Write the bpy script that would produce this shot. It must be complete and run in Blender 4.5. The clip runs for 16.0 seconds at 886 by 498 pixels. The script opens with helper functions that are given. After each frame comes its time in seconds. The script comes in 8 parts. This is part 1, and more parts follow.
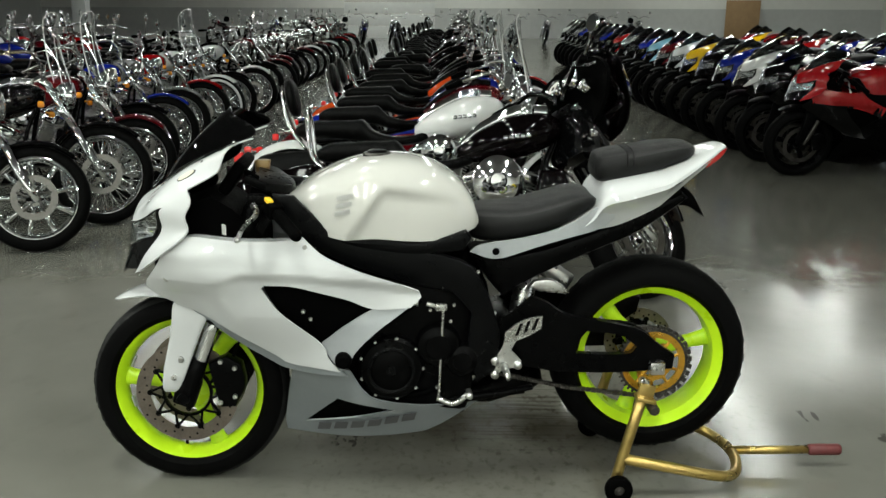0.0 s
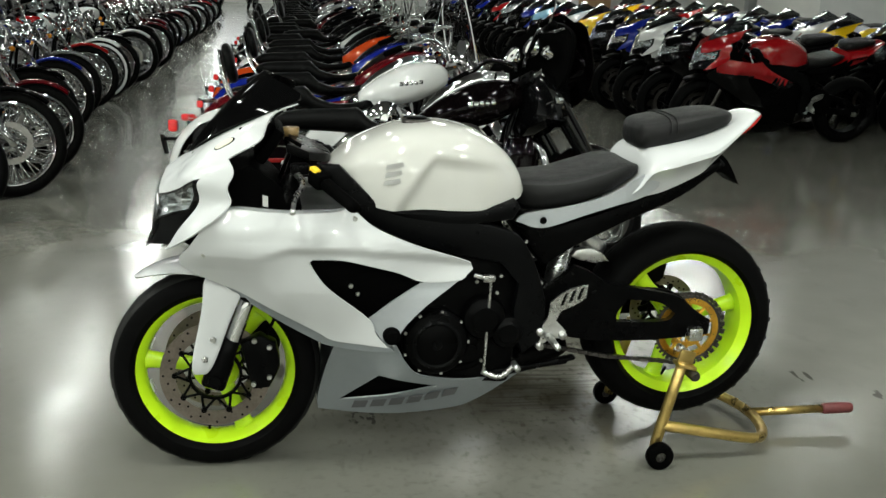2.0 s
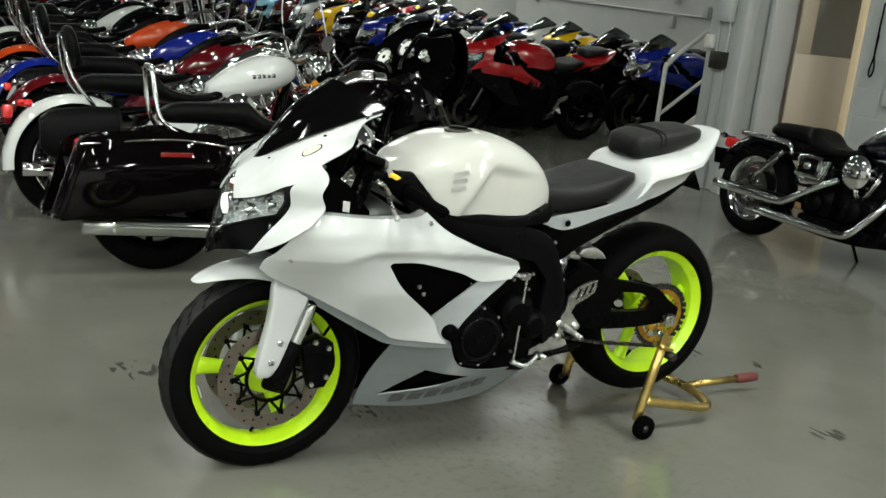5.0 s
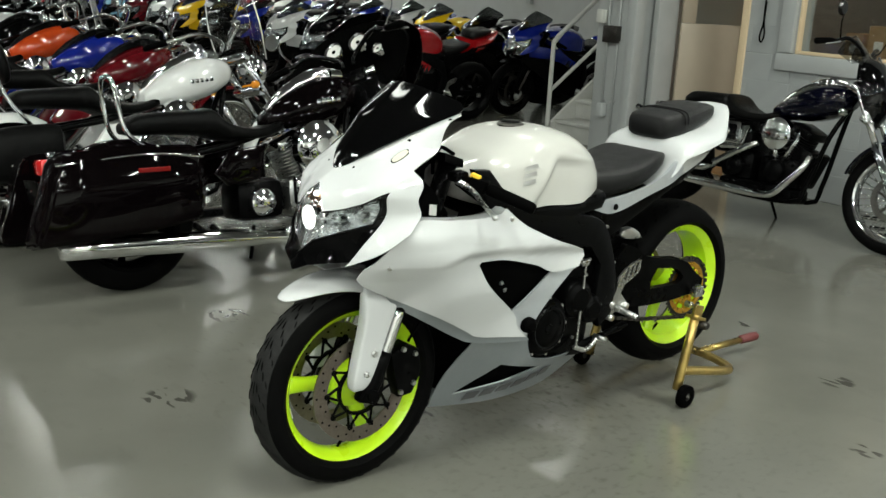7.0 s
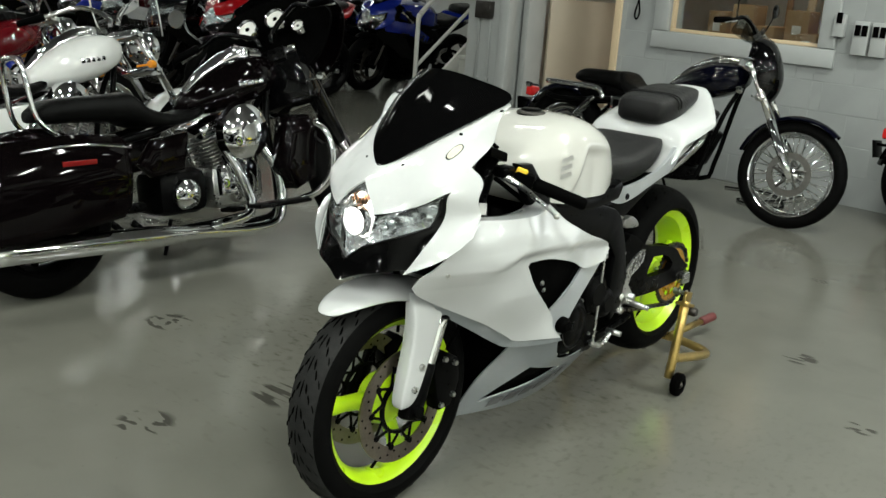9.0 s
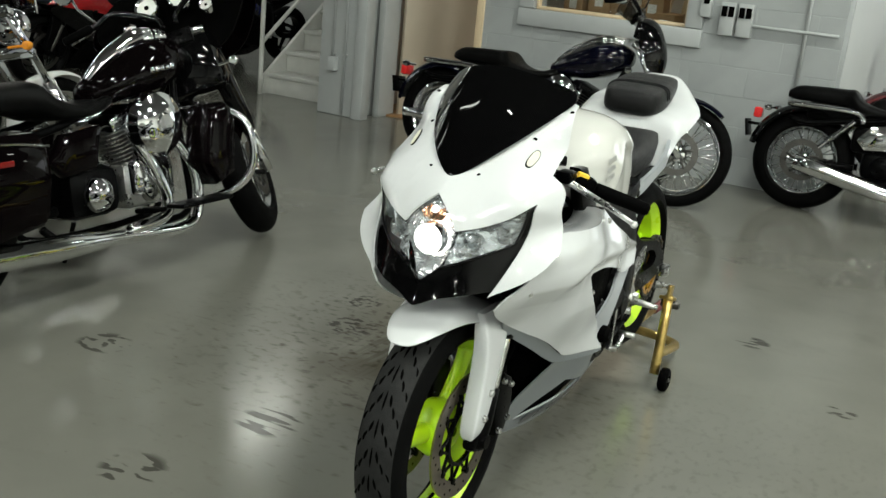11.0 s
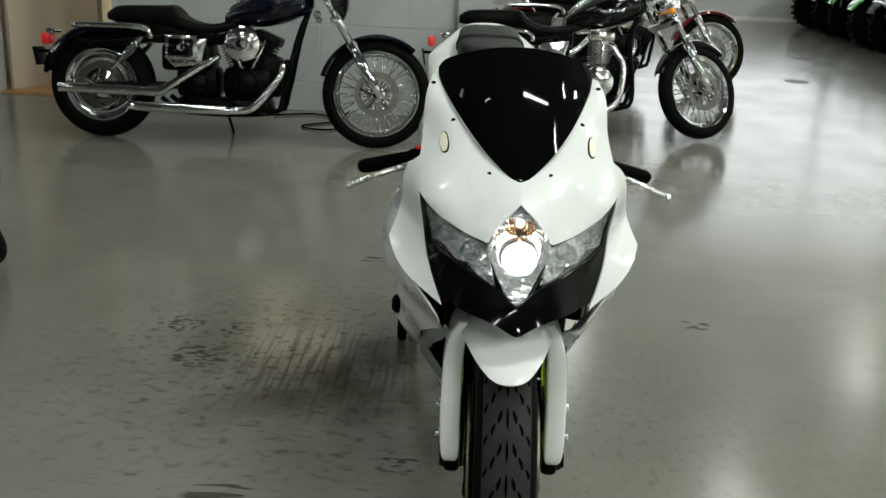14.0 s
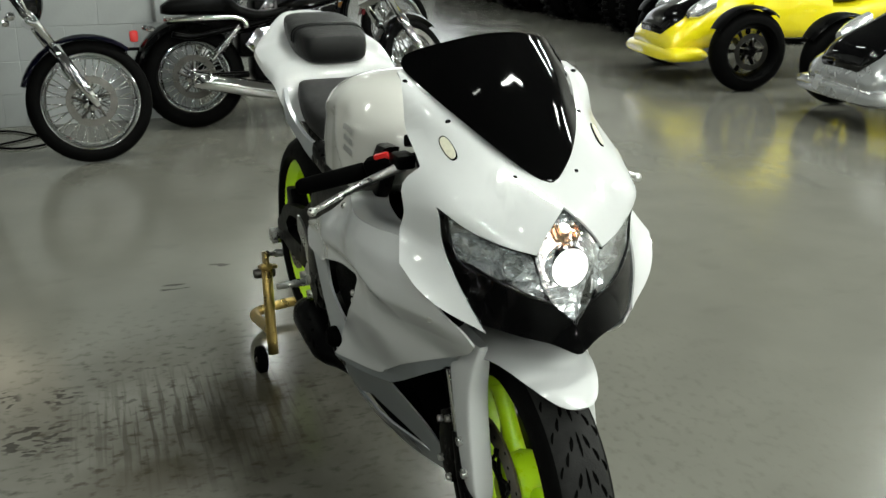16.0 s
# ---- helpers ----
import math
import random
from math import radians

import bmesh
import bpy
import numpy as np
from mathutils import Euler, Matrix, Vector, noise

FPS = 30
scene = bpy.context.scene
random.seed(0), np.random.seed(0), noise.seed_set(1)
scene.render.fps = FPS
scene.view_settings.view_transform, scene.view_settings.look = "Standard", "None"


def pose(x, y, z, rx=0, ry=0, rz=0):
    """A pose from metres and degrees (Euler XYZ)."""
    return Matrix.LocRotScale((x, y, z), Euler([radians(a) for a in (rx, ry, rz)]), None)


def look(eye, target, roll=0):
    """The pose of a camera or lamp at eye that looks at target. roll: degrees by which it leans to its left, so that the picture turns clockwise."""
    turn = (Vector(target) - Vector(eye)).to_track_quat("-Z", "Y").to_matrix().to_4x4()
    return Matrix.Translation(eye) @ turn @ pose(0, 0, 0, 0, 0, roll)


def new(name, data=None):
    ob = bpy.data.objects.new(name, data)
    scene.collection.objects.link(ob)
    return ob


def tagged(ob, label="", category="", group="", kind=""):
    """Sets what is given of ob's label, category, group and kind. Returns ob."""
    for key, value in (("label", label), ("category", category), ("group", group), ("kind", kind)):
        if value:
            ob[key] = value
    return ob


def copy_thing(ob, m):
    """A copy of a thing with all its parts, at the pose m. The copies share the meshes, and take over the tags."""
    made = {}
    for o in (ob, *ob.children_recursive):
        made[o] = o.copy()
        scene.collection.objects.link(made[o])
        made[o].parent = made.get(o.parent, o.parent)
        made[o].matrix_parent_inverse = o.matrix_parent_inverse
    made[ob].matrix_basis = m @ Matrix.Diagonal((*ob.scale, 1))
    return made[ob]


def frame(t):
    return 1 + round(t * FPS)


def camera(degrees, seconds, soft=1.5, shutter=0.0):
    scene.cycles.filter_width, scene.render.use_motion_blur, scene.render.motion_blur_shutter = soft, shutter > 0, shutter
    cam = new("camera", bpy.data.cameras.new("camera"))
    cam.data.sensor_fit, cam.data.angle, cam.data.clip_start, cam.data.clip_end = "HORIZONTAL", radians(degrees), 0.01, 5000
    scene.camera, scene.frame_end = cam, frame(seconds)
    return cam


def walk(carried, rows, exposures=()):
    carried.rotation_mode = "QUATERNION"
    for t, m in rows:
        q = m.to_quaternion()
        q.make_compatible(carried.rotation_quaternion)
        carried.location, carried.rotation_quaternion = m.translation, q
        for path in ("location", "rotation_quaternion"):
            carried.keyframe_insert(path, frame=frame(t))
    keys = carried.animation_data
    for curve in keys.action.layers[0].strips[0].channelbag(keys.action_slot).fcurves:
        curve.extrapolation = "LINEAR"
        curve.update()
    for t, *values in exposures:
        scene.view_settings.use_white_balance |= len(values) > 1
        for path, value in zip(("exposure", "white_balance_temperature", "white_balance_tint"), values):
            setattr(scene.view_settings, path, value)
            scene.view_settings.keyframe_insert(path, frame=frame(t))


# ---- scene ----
cam = camera(46.5, 16.0)
PATH = [
    (0, (0.096, -3.037, 1.453), (0.081, -1.09, 0.994), 0.2),
    (0.5, (-0.064, -3.069, 1.456), (-0.035, -1.13, 0.964), -1.2),
    (1, (-0.168, -3.042, 1.417), (-0.084, -1.111, 0.904), 0.2),
    (1.5, (-0.299, -2.966, 1.419), (-0.068, -1.046, 0.907), 0.4),
    (2, (-0.461, -2.912, 1.427), (-0.187, -0.999, 0.914), 1.4),
    (2.5, (-0.665, -2.922, 1.426), (-0.259, -1.042, 0.879), 2.3),
    (3, (-0.855, -2.933, 1.429), (-0.345, -1.083, 0.866), 2.1),
    (3.5, (-1.009, -2.881, 1.417), (-0.395, -1.062, 0.855), 4.6),
    (4, (-1.214, -2.807, 1.457), (-0.541, -0.987, 0.971), 3.8),
    (4.5, (-1.408, -2.791, 1.467), (-0.692, -0.985, 0.991), 4.6),
    (4.7, (-1.503, -2.779, 1.465), (-0.683, -1.022, 0.972), 5.9),
    (6.8, (-2.145, -2.399, 1.438), (-1.003, -0.835, 0.941), 4.2),
    (7, (-2.225, -2.365, 1.449), (-1.038, -0.838, 0.939), 3.2),
    (7.5, (-2.376, -2.267, 1.456), (-1.123, -0.802, 0.923), 2.5),
    (8, (-2.44, -2.103, 1.436), (-1.117, -0.698, 0.91), 2.6),
    (8.5, (-2.481, -1.908, 1.437), (-1.069, -0.596, 0.9), 2.0),
    (9, (-2.553, -1.751, 1.428), (-1.09, -0.497, 0.89), 4.3),
    (9.2, (-2.602, -1.687, 1.43), (-1.097, -0.486, 0.888), 3.7),
    (11.3, (-2.788, -0.922, 1.411), (-1.047, -0.129, 0.827), 5.3),
    (11.5, (-2.83, -0.837, 1.414), (-1.057, -0.139, 0.806), 4.5),
    (12, (-2.879, -0.65, 1.418), (-1.071, -0.087, 0.775), 2.8),
    (12.5, (-2.819, -0.468, 1.407), (-0.98, -0.034, 0.754), 2.2),
    (13, (-2.77, -0.29, 1.432), (-0.907, 0.102, 0.82), 3.4),
    (13.5, (-2.732, -0.105, 1.422), (-0.843, 0.137, 0.81), 4.1),
    (14, (-2.699, 0.093, 1.431), (-0.803, 0.146, 0.799), 2.5),
    (14.5, (-2.596, 0.24, 1.402), (-0.709, 0.161, 0.744), 2.1),
    (15, (-2.43, 0.404, 1.405), (-0.551, 0.252, 0.739), 1.5),
    (15.5, (-2.347, 0.542, 1.411), (-0.477, 0.362, 0.724), -0.3),
    (16, (-2.326, 0.749, 1.403), (-0.544, 0.12, 0.749), 0.3),
]
EXPOSURES = [(0, -0.44), (2, -0.42), (4.5, -0.36), (7, -0.36), (9, -0.34), (11.5, -0.32), (12.5, -0.31), (13, -0.38), (14.5, -0.52), (15.2, -0.50), (16, -0.32)]
walk(cam, [(t, look(eye, target, roll)) for t, eye, target, roll in PATH], EXPOSURES)

# ---- light ----
world = bpy.data.worlds.new("hall_world")
scene.world = world
world.use_nodes = True
sky = world.node_tree.nodes.new("ShaderNodeTexSky")
sky.sky_type, sky.sun_disc = "NISHITA", False
sky.sun_elevation, sky.sun_rotation = radians(40), radians(70)
world.node_tree.nodes["Background"].inputs["Strength"].default_value = 0.12
world.node_tree.links.new(sky.outputs[0], world.node_tree.nodes["Background"].inputs["Color"])

CEILING = 5.2


def area_lamp(name, m, sx, sy, watts, colour):
    data = bpy.data.lights.new(name, "AREA")
    data.shape, data.size, data.size_y, data.energy, data.color = "RECTANGLE", sx, sy, watts, colour
    ob = new(name, data)
    ob.matrix_world = m
    return ob


# strip lights under the ceiling, in rows along the hall
# last eight, out of view south and west, are added as fill light
# strips from y 38 up are added to brighten the end wall
STRIPS = [(x, y) for y in (-5.5, -1.5, 2.5, 7.0) for x in (-4.6, -1.2, 2.4)] + [(x, y) for y in (13.0, 21.0, 31.0, 41.5) for x in (-4.0, 2.0)] + [(-5.6, 17.0), (-2.3, 17.0), (4.7, 13.0)] + [(7.5, -3.0), (11.9, -1.5), (11.9, -5.9), (7.3, 6.9), (7.2, 10.3), (6.9, 15.0), (8.2, 19.5), (9.2, 24.0), (16.5, 9.5), (11.0, 41.5), (18.0, 38.0)] + [(-8.5, -8.5), (-8.5, -2.5), (-8.5, 3.5), (-13.0, -5.5), (-13.0, 1.5), (-4.6, -9.5), (0.5, -9.5), (5.5, -8.5)]
for sx, sy in STRIPS:
    far = sy > 10 and sx < 7 or sy > 16
    # power weighted per strip to steer shadows and floor glare, not by fixture type
    watts = ((270 if sx < 0 else 220) if sy > 37 else 110 if sy < 16 else 45 if sy < 18 else 180) if far else 92 * (1.35 if 0 < sy < 5 and sx < -4 else 0.3 if 0 < sy < 5 and sx < 5 else 0.12 if sy > 5 and sx < 5 else 0.45 if sy > 5 else 1.9 if sx > 1 else 1.75 if sy > -4 and sx < 1 else 1.5) * (0.6 if sx > 6 and 5 < sy < 16 else 0.15 if sx > 6 and sy < 0 else 0.6 if 5 < sy < 10 and sx > 2 else 2.3 if sx < -6 or sy < -8 else 1.0)
    area_lamp("strip_lamp", pose(sx, sy, CEILING - 0.24, 0, 0, 90 if sx > 6 and sy < 16 else 0), 0.16, 5.0 if far else 1.3, watts, (0.945, 1.0, 0.91))
# daylight through the windows of the far east wall
area_lamp("east_daylight", look((12.9, -4.2, 2.05), (0, -2.5, 0.4)), 4.4, 2.5, 40, (0.9, 0.96, 1.0))
# added fill lamp before the closed north door, which lets no daylight in
area_lamp("north_daylight", look((-2.4, 44.8, 3.2), (-2.4, 0, 0.5)), 3.6, 2.4, 60, (0.95, 0.98, 1.0))
area_lamp("office_lamp", pose(6.3, 1.6, 2.6), 2.2, 1.2, 16, (1.0, 0.82, 0.6))

# ---- materials ----
def mat(name, colour, rough=0.5, metal=0.0, coat=0.0, scale=20.0, vary=0.12, bump=0.0, bump_scale=200.0, spread=0.08, emit=0.0, shine=0.5):
    """A principled surface with two scales of variation in colour and gloss, and a fine relief."""
    m = bpy.data.materials.new(name)
    m.use_nodes = True
    n, l = m.node_tree.nodes, m.node_tree.links
    b = n["Principled BSDF"]
    b.inputs["Metallic"].default_value, b.inputs["Coat Weight"].default_value, b.inputs["Coat Roughness"].default_value = metal, coat, 0.04
    b.inputs["Specular IOR Level"].default_value = shine
    at = n.new("ShaderNodeTexCoord")
    big, small = n.new("ShaderNodeTexNoise"), n.new("ShaderNodeTexNoise")
    big.inputs["Scale"].default_value, small.inputs["Scale"].default_value = scale * 0.15, scale
    big.inputs["Detail"].default_value, small.inputs["Detail"].default_value = 4, 6
    both = n.new("ShaderNodeMath")
    both.operation = "ADD"
    ramp = n.new("ShaderNodeMapRange")
    ramp.inputs["From Min"].default_value, ramp.inputs["From Max"].default_value = 0.7, 1.3
    ramp.inputs["To Min"].default_value, ramp.inputs["To Max"].default_value = 1 - vary, 1 + vary
    tint = n.new("ShaderNodeMix")
    tint.data_type, tint.blend_type = "RGBA", "MULTIPLY"
    tint.inputs[0].default_value = 1.0
    tint.inputs[6].default_value = (*colour, 1)
    for tex in (big, small):
        l.new(at.outputs["Object"], tex.inputs["Vector"])
    l.new(big.outputs["Fac"], both.inputs[0])
    l.new(small.outputs["Fac"], both.inputs[1])
    l.new(both.outputs[0], ramp.inputs["Value"])
    l.new(ramp.outputs[0], tint.inputs[7])
    l.new(tint.outputs[2], b.inputs["Base Color"])
    gloss = n.new("ShaderNodeMapRange")
    gloss.inputs["From Min"].default_value, gloss.inputs["From Max"].default_value = 0.7, 1.3
    gloss.inputs["To Min"].default_value, gloss.inputs["To Max"].default_value = max(rough - spread, 0.02), min(rough + spread, 1)
    l.new(both.outputs[0], gloss.inputs["Value"])
    l.new(gloss.outputs[0], b.inputs["Roughness"])
    if bump:
        rel, relief = n.new("ShaderNodeTexNoise"), n.new("ShaderNodeBump")
        rel.inputs["Scale"].default_value = bump_scale
        relief.inputs["Strength"].default_value, relief.inputs["Distance"].default_value = bump, 0.002
        l.new(at.outputs["Object"], rel.inputs["Vector"])
        l.new(rel.outputs["Fac"], relief.inputs["Height"])
        l.new(relief.outputs[0], b.inputs["Normal"])
    if emit:
        b.inputs["Emission Color"].default_value, b.inputs["Emission Strength"].default_value = (*colour, 1), emit
    return m


def glass(name, colour, rough=0.02):
    m = bpy.data.materials.new(name)
    m.use_nodes = True
    n, l = m.node_tree.nodes, m.node_tree.links
    n.remove(n["Principled BSDF"])
    clear, shine, mix, face, fres = n.new("ShaderNodeBsdfTransparent"), n.new("ShaderNodeBsdfGlossy"), n.new("ShaderNodeMixShader"), n.new("ShaderNodeLayerWeight"), n.new("ShaderNodeMapRange")
    clear.inputs["Color"].default_value, shine.inputs["Roughness"].default_value = (*colour, 1), rough
    face.inputs["Blend"].default_value = 0.25
    fres.inputs["To Min"].default_value, fres.inputs["To Max"].default_value = 0.04, 0.7
    l.new(face.outputs["Facing"], fres.inputs["Value"])
    l.new(fres.outputs[0], mix.inputs[0])
    l.new(clear.outputs[0], mix.inputs[1])
    l.new(shine.outputs[0], mix.inputs[2])
    l.new(mix.outputs[0], n["Material Output"].inputs["Surface"])
    return m


PEARL = mat("pearl_white_paint", (0.535, 0.545, 0.55), 0.24, 0, 0.8, 9, 0.02, spread=0.03, shine=0.12)
TANK_PEARL = mat("ivory_pearl_paint", (0.52, 0.515, 0.485), 0.22, 0, 0.9, 9, 0.02, spread=0.03, shine=0.12)
SILVER = mat("silver_paint", (0.23, 0.25, 0.265), 0.3, 0.35, 0.3, 60, 0.03, spread=0.02)
LIGHT_SILVER = mat("light_silver_paint", (0.40, 0.42, 0.44), 0.33, 0.35, 0.2, 60, 0.03, spread=0.02)
GLOSS_BLACK = mat("gloss_black_paint", (0.0016, 0.0016, 0.0018), 0.05, 0, 0, 12, 0.1, spread=0.02, shine=0.32)
SCREEN_BLACK = mat("dark_tinted_screen", (0.0014, 0.0014, 0.0015), 0.05, 0, 0, 12, 0.1, spread=0.02, shine=0.17)
SATIN_BLACK = mat("satin_black_metal", (0.0012, 0.0012, 0.0013), 0.32, 0, 0, 40, 0.25, 0.1, shine=0.045)
MATT_BLACK = mat("matt_black_plastic", (0.0012, 0.0012, 0.0012), 0.6, 0, 0, 80, 0.2, 0.25, 500, shine=0.012)
GREY_BLACK = mat("dark_grey_frame_paint", (0.0018, 0.0019, 0.0021), 0.32, 0.0, 0, 50, 0.15, 0.08, shine=0.07)
RUBBER = mat("tyre_rubber", (0.0022, 0.0022, 0.0022), 0.6, 0, 0, 40, 0.3, 0.3, 300, shine=0.03)
WORN_RUBBER = mat("worn_tyre_rubber", (0.015, 0.015, 0.0147), 0.66, 0, 0, 50, 0.35, 0.35, 250, shine=0.12)
VINYL = mat("black_seat_vinyl", (0.005, 0.005, 0.0052), 0.40, 0, 0, 120, 0.15, 0.4, 700, shine=0.22)
# lighter seat vinyl for up-facing faces, with the sheen put into its colour
VINYL_SHEEN = mat("grained_seat_cloth", (0.010, 0.010, 0.0104), 0.52, 0, 0, 150, 0.15, 0.5, 900, shine=0.35)
LIME = mat("fluorescent_lime_paint", (0.56, 0.86, 0.015), 0.32, 0, 0.3, 15, 0.06)
CHROME = mat("chrome", (0.80, 0.81, 0.82), 0.06, 1, 0, 30, 0.06, spread=0.03)
ALU = mat("brushed_aluminium", (0.56, 0.56, 0.55), 0.3, 1, 0, 90, 0.12)
STEEL = mat("brake_disc_steel", (0.20, 0.17, 0.145), 0.40, 1, 0, 120, 0.2)
DISC_GREY = mat("ground_disc_steel", (0.10, 0.097, 0.09), 0.34, 1, 0, 120, 0.15)
DARK_STEEL = mat("dark_oily_steel", (0.07, 0.065, 0.06), 0.42, 0.9, 0, 150, 0.3)
GOLD = mat("gold_anodised_aluminium", (0.80, 0.43, 0.06), 0.3, 1, 0, 60, 0.12)
ZINC = mat("yellow_zinc_plated_steel", (0.50, 0.36, 0.12), 0.3, 0.95, 0, 25, 0.3, 0.1)
RED_GRIP = mat("dark_red_rubber_grip", (0.10, 0.018, 0.018), 0.6, 0, 0, 60, 0.2, 0.4, 300)
CLEAR = glass("clear_lens", (0.93, 0.95, 0.96))
SMOKED = glass("smoked_lens", (0.35, 0.36, 0.36))
WINDOW_GLASS = glass("window_glass", (0.90, 0.93, 0.92))
REFLECTOR = mat("lamp_reflector", (0.94, 0.95, 0.96), 0.14, 0.8, 0, 25, 0.05, spread=0.02)
# chrome of the upper reflector, its amber glints put into the colour
AMBER_GLINT = mat("amber_tinted_reflector", (0.95, 0.60, 0.38), 0.10, 1.0, 0, 25, 0.1, spread=0.04)
LAMP_ON = mat("lit_headlamp_bulb", (1.0, 0.95, 0.88), 0.3, emit=4.0)
AMBER = mat("amber_lens", (0.75, 0.27, 0.02), 0.2, 0, 0.5)
YELLOW = mat("yellow_switch", (0.85, 0.52, 0.03), 0.4)
DARK_LENS = mat("dark_red_reflector", (0.16, 0.006, 0.006), 0.2, 0, 0.3)
RED_LENS = mat("red_lens", (0.62, 0.02, 0.02), 0.15, 0, 0.6)
RESERVOIR = mat("amber_fluid_reservoir", (0.20, 0.13, 0.05), 0.3, 0, 0, 60, 0.1)
TAPE = mat("cream_block_off_plate", (0.58, 0.56, 0.44), 0.5, 0, 0, 120, 0.12)
BADGE = mat("grey_badge", (0.60, 0.60, 0.59), 0.35, 0.3)
BAR_GREY = mat("dark_grey_decal", (0.075, 0.075, 0.08), 0.4)
WHITE_DIAL = mat("white_dial", (0.75, 0.75, 0.72), 0.4)

# ---- mesh helpers ----
def part(name, bm, material, parent=None, label="", smooth=True, angle=38):
    """Links a bmesh as one mesh object under a thing or under a part."""
    if smooth:
        for f in bm.faces:
            f.smooth = True
        lim = radians(angle)
        for e in bm.edges:
            if len(e.link_faces) == 2 and e.calc_face_angle(0) > lim:
                e.smooth = False
    lay = bm.verts.layers.float_vector.get("surface_normal")
    given = [tuple(v[lay]) for v in bm.verts] if lay else None
    mesh = bpy.data.meshes.new(name)
    bm.to_mesh(mesh)
    bm.free()
    if given:
        mesh.normals_split_custom_set_from_vertices(given)
    for one in material if isinstance(material, (list, tuple)) else [material]:
        mesh.materials.append(one)
    ob = new(name, mesh)
    if parent is not None:
        ob.parent = parent
    if label:
        ob["label"] = label
    return ob


def thing(name, label, category, group="", kind="", m=None):
    ob = new(name)
    ob.empty_display_size = 0.1
    if m is not None:
        ob.matrix_world = m
    return tagged(ob, label, category, group, kind)


def catmull(pts, per=4, closed=False, corner=None):
    """A smooth line through the points; sharp turns over `corner` degrees stay sharp."""
    p = [Vector(q) for q in pts]
    n = len(p)
    sharp = set()
    if corner is not None:
        for i in range(n):
            if closed or 0 < i < n - 1:
                a, b = p[i] - p[i - 1], p[(i + 1) % n] - p[i]
                if a.length > 1e-9 and b.length > 1e-9 and a.angle(b) > radians(corner):
                    sharp.add(i)
    out = []
    for i in range(n if closed else n - 1):
        p1, p2 = p[i], p[(i + 1) % n]
        p0 = p[i - 1] if (closed or i > 0) else p1 * 2 - p2
        p3 = p[(i + 2) % n] if (closed or i + 2 < n) else p2 * 2 - p1
        if i in sharp:
            p0 = p1 * 2 - p2
        if (i + 1) % n in sharp:
            p3 = p2 * 2 - p1
        for k in range(per):
            t = k / per
            out.append(0.5 * (2 * p1 + (p2 - p0) * t + (2 * p0 - 5 * p1 + 4 * p2 - p3) * t * t + (3 * p1 - p0 - 3 * p2 + p3) * t**3))
    if not closed:
        out.append(p[-1])
    return out


def skin(bm, rings, closed=True, caps=True):
    """Joins rings of points into a skin."""
    rows = [[bm.verts.new(p) for p in ring] for ring in rings]
    m = len(rows[0])
    for a, b in zip(rows, rows[1:]):
        for i in range(m if closed else m - 1):
            j = (i + 1) % m
            bm.faces.new((a[i], a[j], b[j], b[i]))
    if caps and closed and m > 2:
        bm.faces.new(rows[0][::-1])
        bm.faces.new(rows[-1])
    return rows


def tube(bm, pts, r, seg=10, per=5, corner=None, flat=1.0):
    line = catmull(pts, per, False, corner) if per > 1 else [Vector(p) for p in pts]
    n = len(line)
    radii = [r] * n if not isinstance(r, (list, tuple)) else [np.interp(i / (n - 1), np.linspace(0, 1, len(r)), r) for i in range(n)]
    rings, up = [], None
    for i, p in enumerate(line):
        d = (line[min(i + 1, n - 1)] - line[max(i - 1, 0)]).normalized()
        if up is None:
            up = d.orthogonal().normalized()
        up = (up - d * up.dot(d)).normalized()
        side = d.cross(up)
        rings.append([p + (up * math.cos(2 * math.pi * k / seg) + side * math.sin(2 * math.pi * k / seg) * flat) * radii[i] for k in range(seg)])
    skin(bm, rings)
    return bm


def rod(bm, a, b, r, seg=10):
    return tube(bm, [a, b], r, seg, 1)


def lathe(bm, profile, seg=32, centre=(0, 0, 0), axis="y", closed=False, turn=None):
    """Turns a profile of (radius, along) round an axis through centre."""
    c = Vector(centre)
    rows = []
    for k in range(seg):
        a = 2 * math.pi * k / seg
        s, t = math.cos(a), math.sin(a)
        row = []
        for r, h in profile:
            p = {"y": Vector((r * s, h, r * t)), "x": Vector((h, r * s, r * t)), "z": Vector((r * s, r * t, h))}[axis]
            row.append(bm.verts.new(c + (turn @ p if turn is not None else p)))
        rows.append(row)
    m = len(profile)
    for k in range(seg):
        a, b = rows[k], rows[(k + 1) % seg]
        for i in range(m if closed else m - 1):
            j = (i + 1) % m
            f = (a[i], b[i], b[j], a[j])
            if (f[0].co - f[1].co).length < 1e-7:
                f = (a[i], b[j], a[j])
            elif (f[2].co - f[3].co).length < 1e-7:
                f = (a[i], b[i], b[j])
            try:
                bm.faces.new(f)
            except ValueError:
                pass
    bmesh.ops.remove_doubles(bm, verts=bm.verts, dist=1e-6)
    bmesh.ops.recalc_face_normals(bm, faces=bm.faces)
    return bm


def box(bm, size, m=None, bevel=0.0, seg=2):
    made = bmesh.ops.create_cube(bm, size=1)["verts"]
    bmesh.ops.scale(bm, vec=size, verts=made)
    if bevel:
        edges = list({e for v in made for e in v.link_edges})
        res = bmesh.ops.bevel(bm, geom=edges, offset=bevel, segments=seg, affect="EDGES", profile=0.5)
        made = list({v for f in res["faces"] for v in f.verts} | {v for v in made if v.is_valid})
    if m is not None:
        bmesh.ops.transform(bm, matrix=m, verts=[v for v in made if v.is_valid])
    return bm


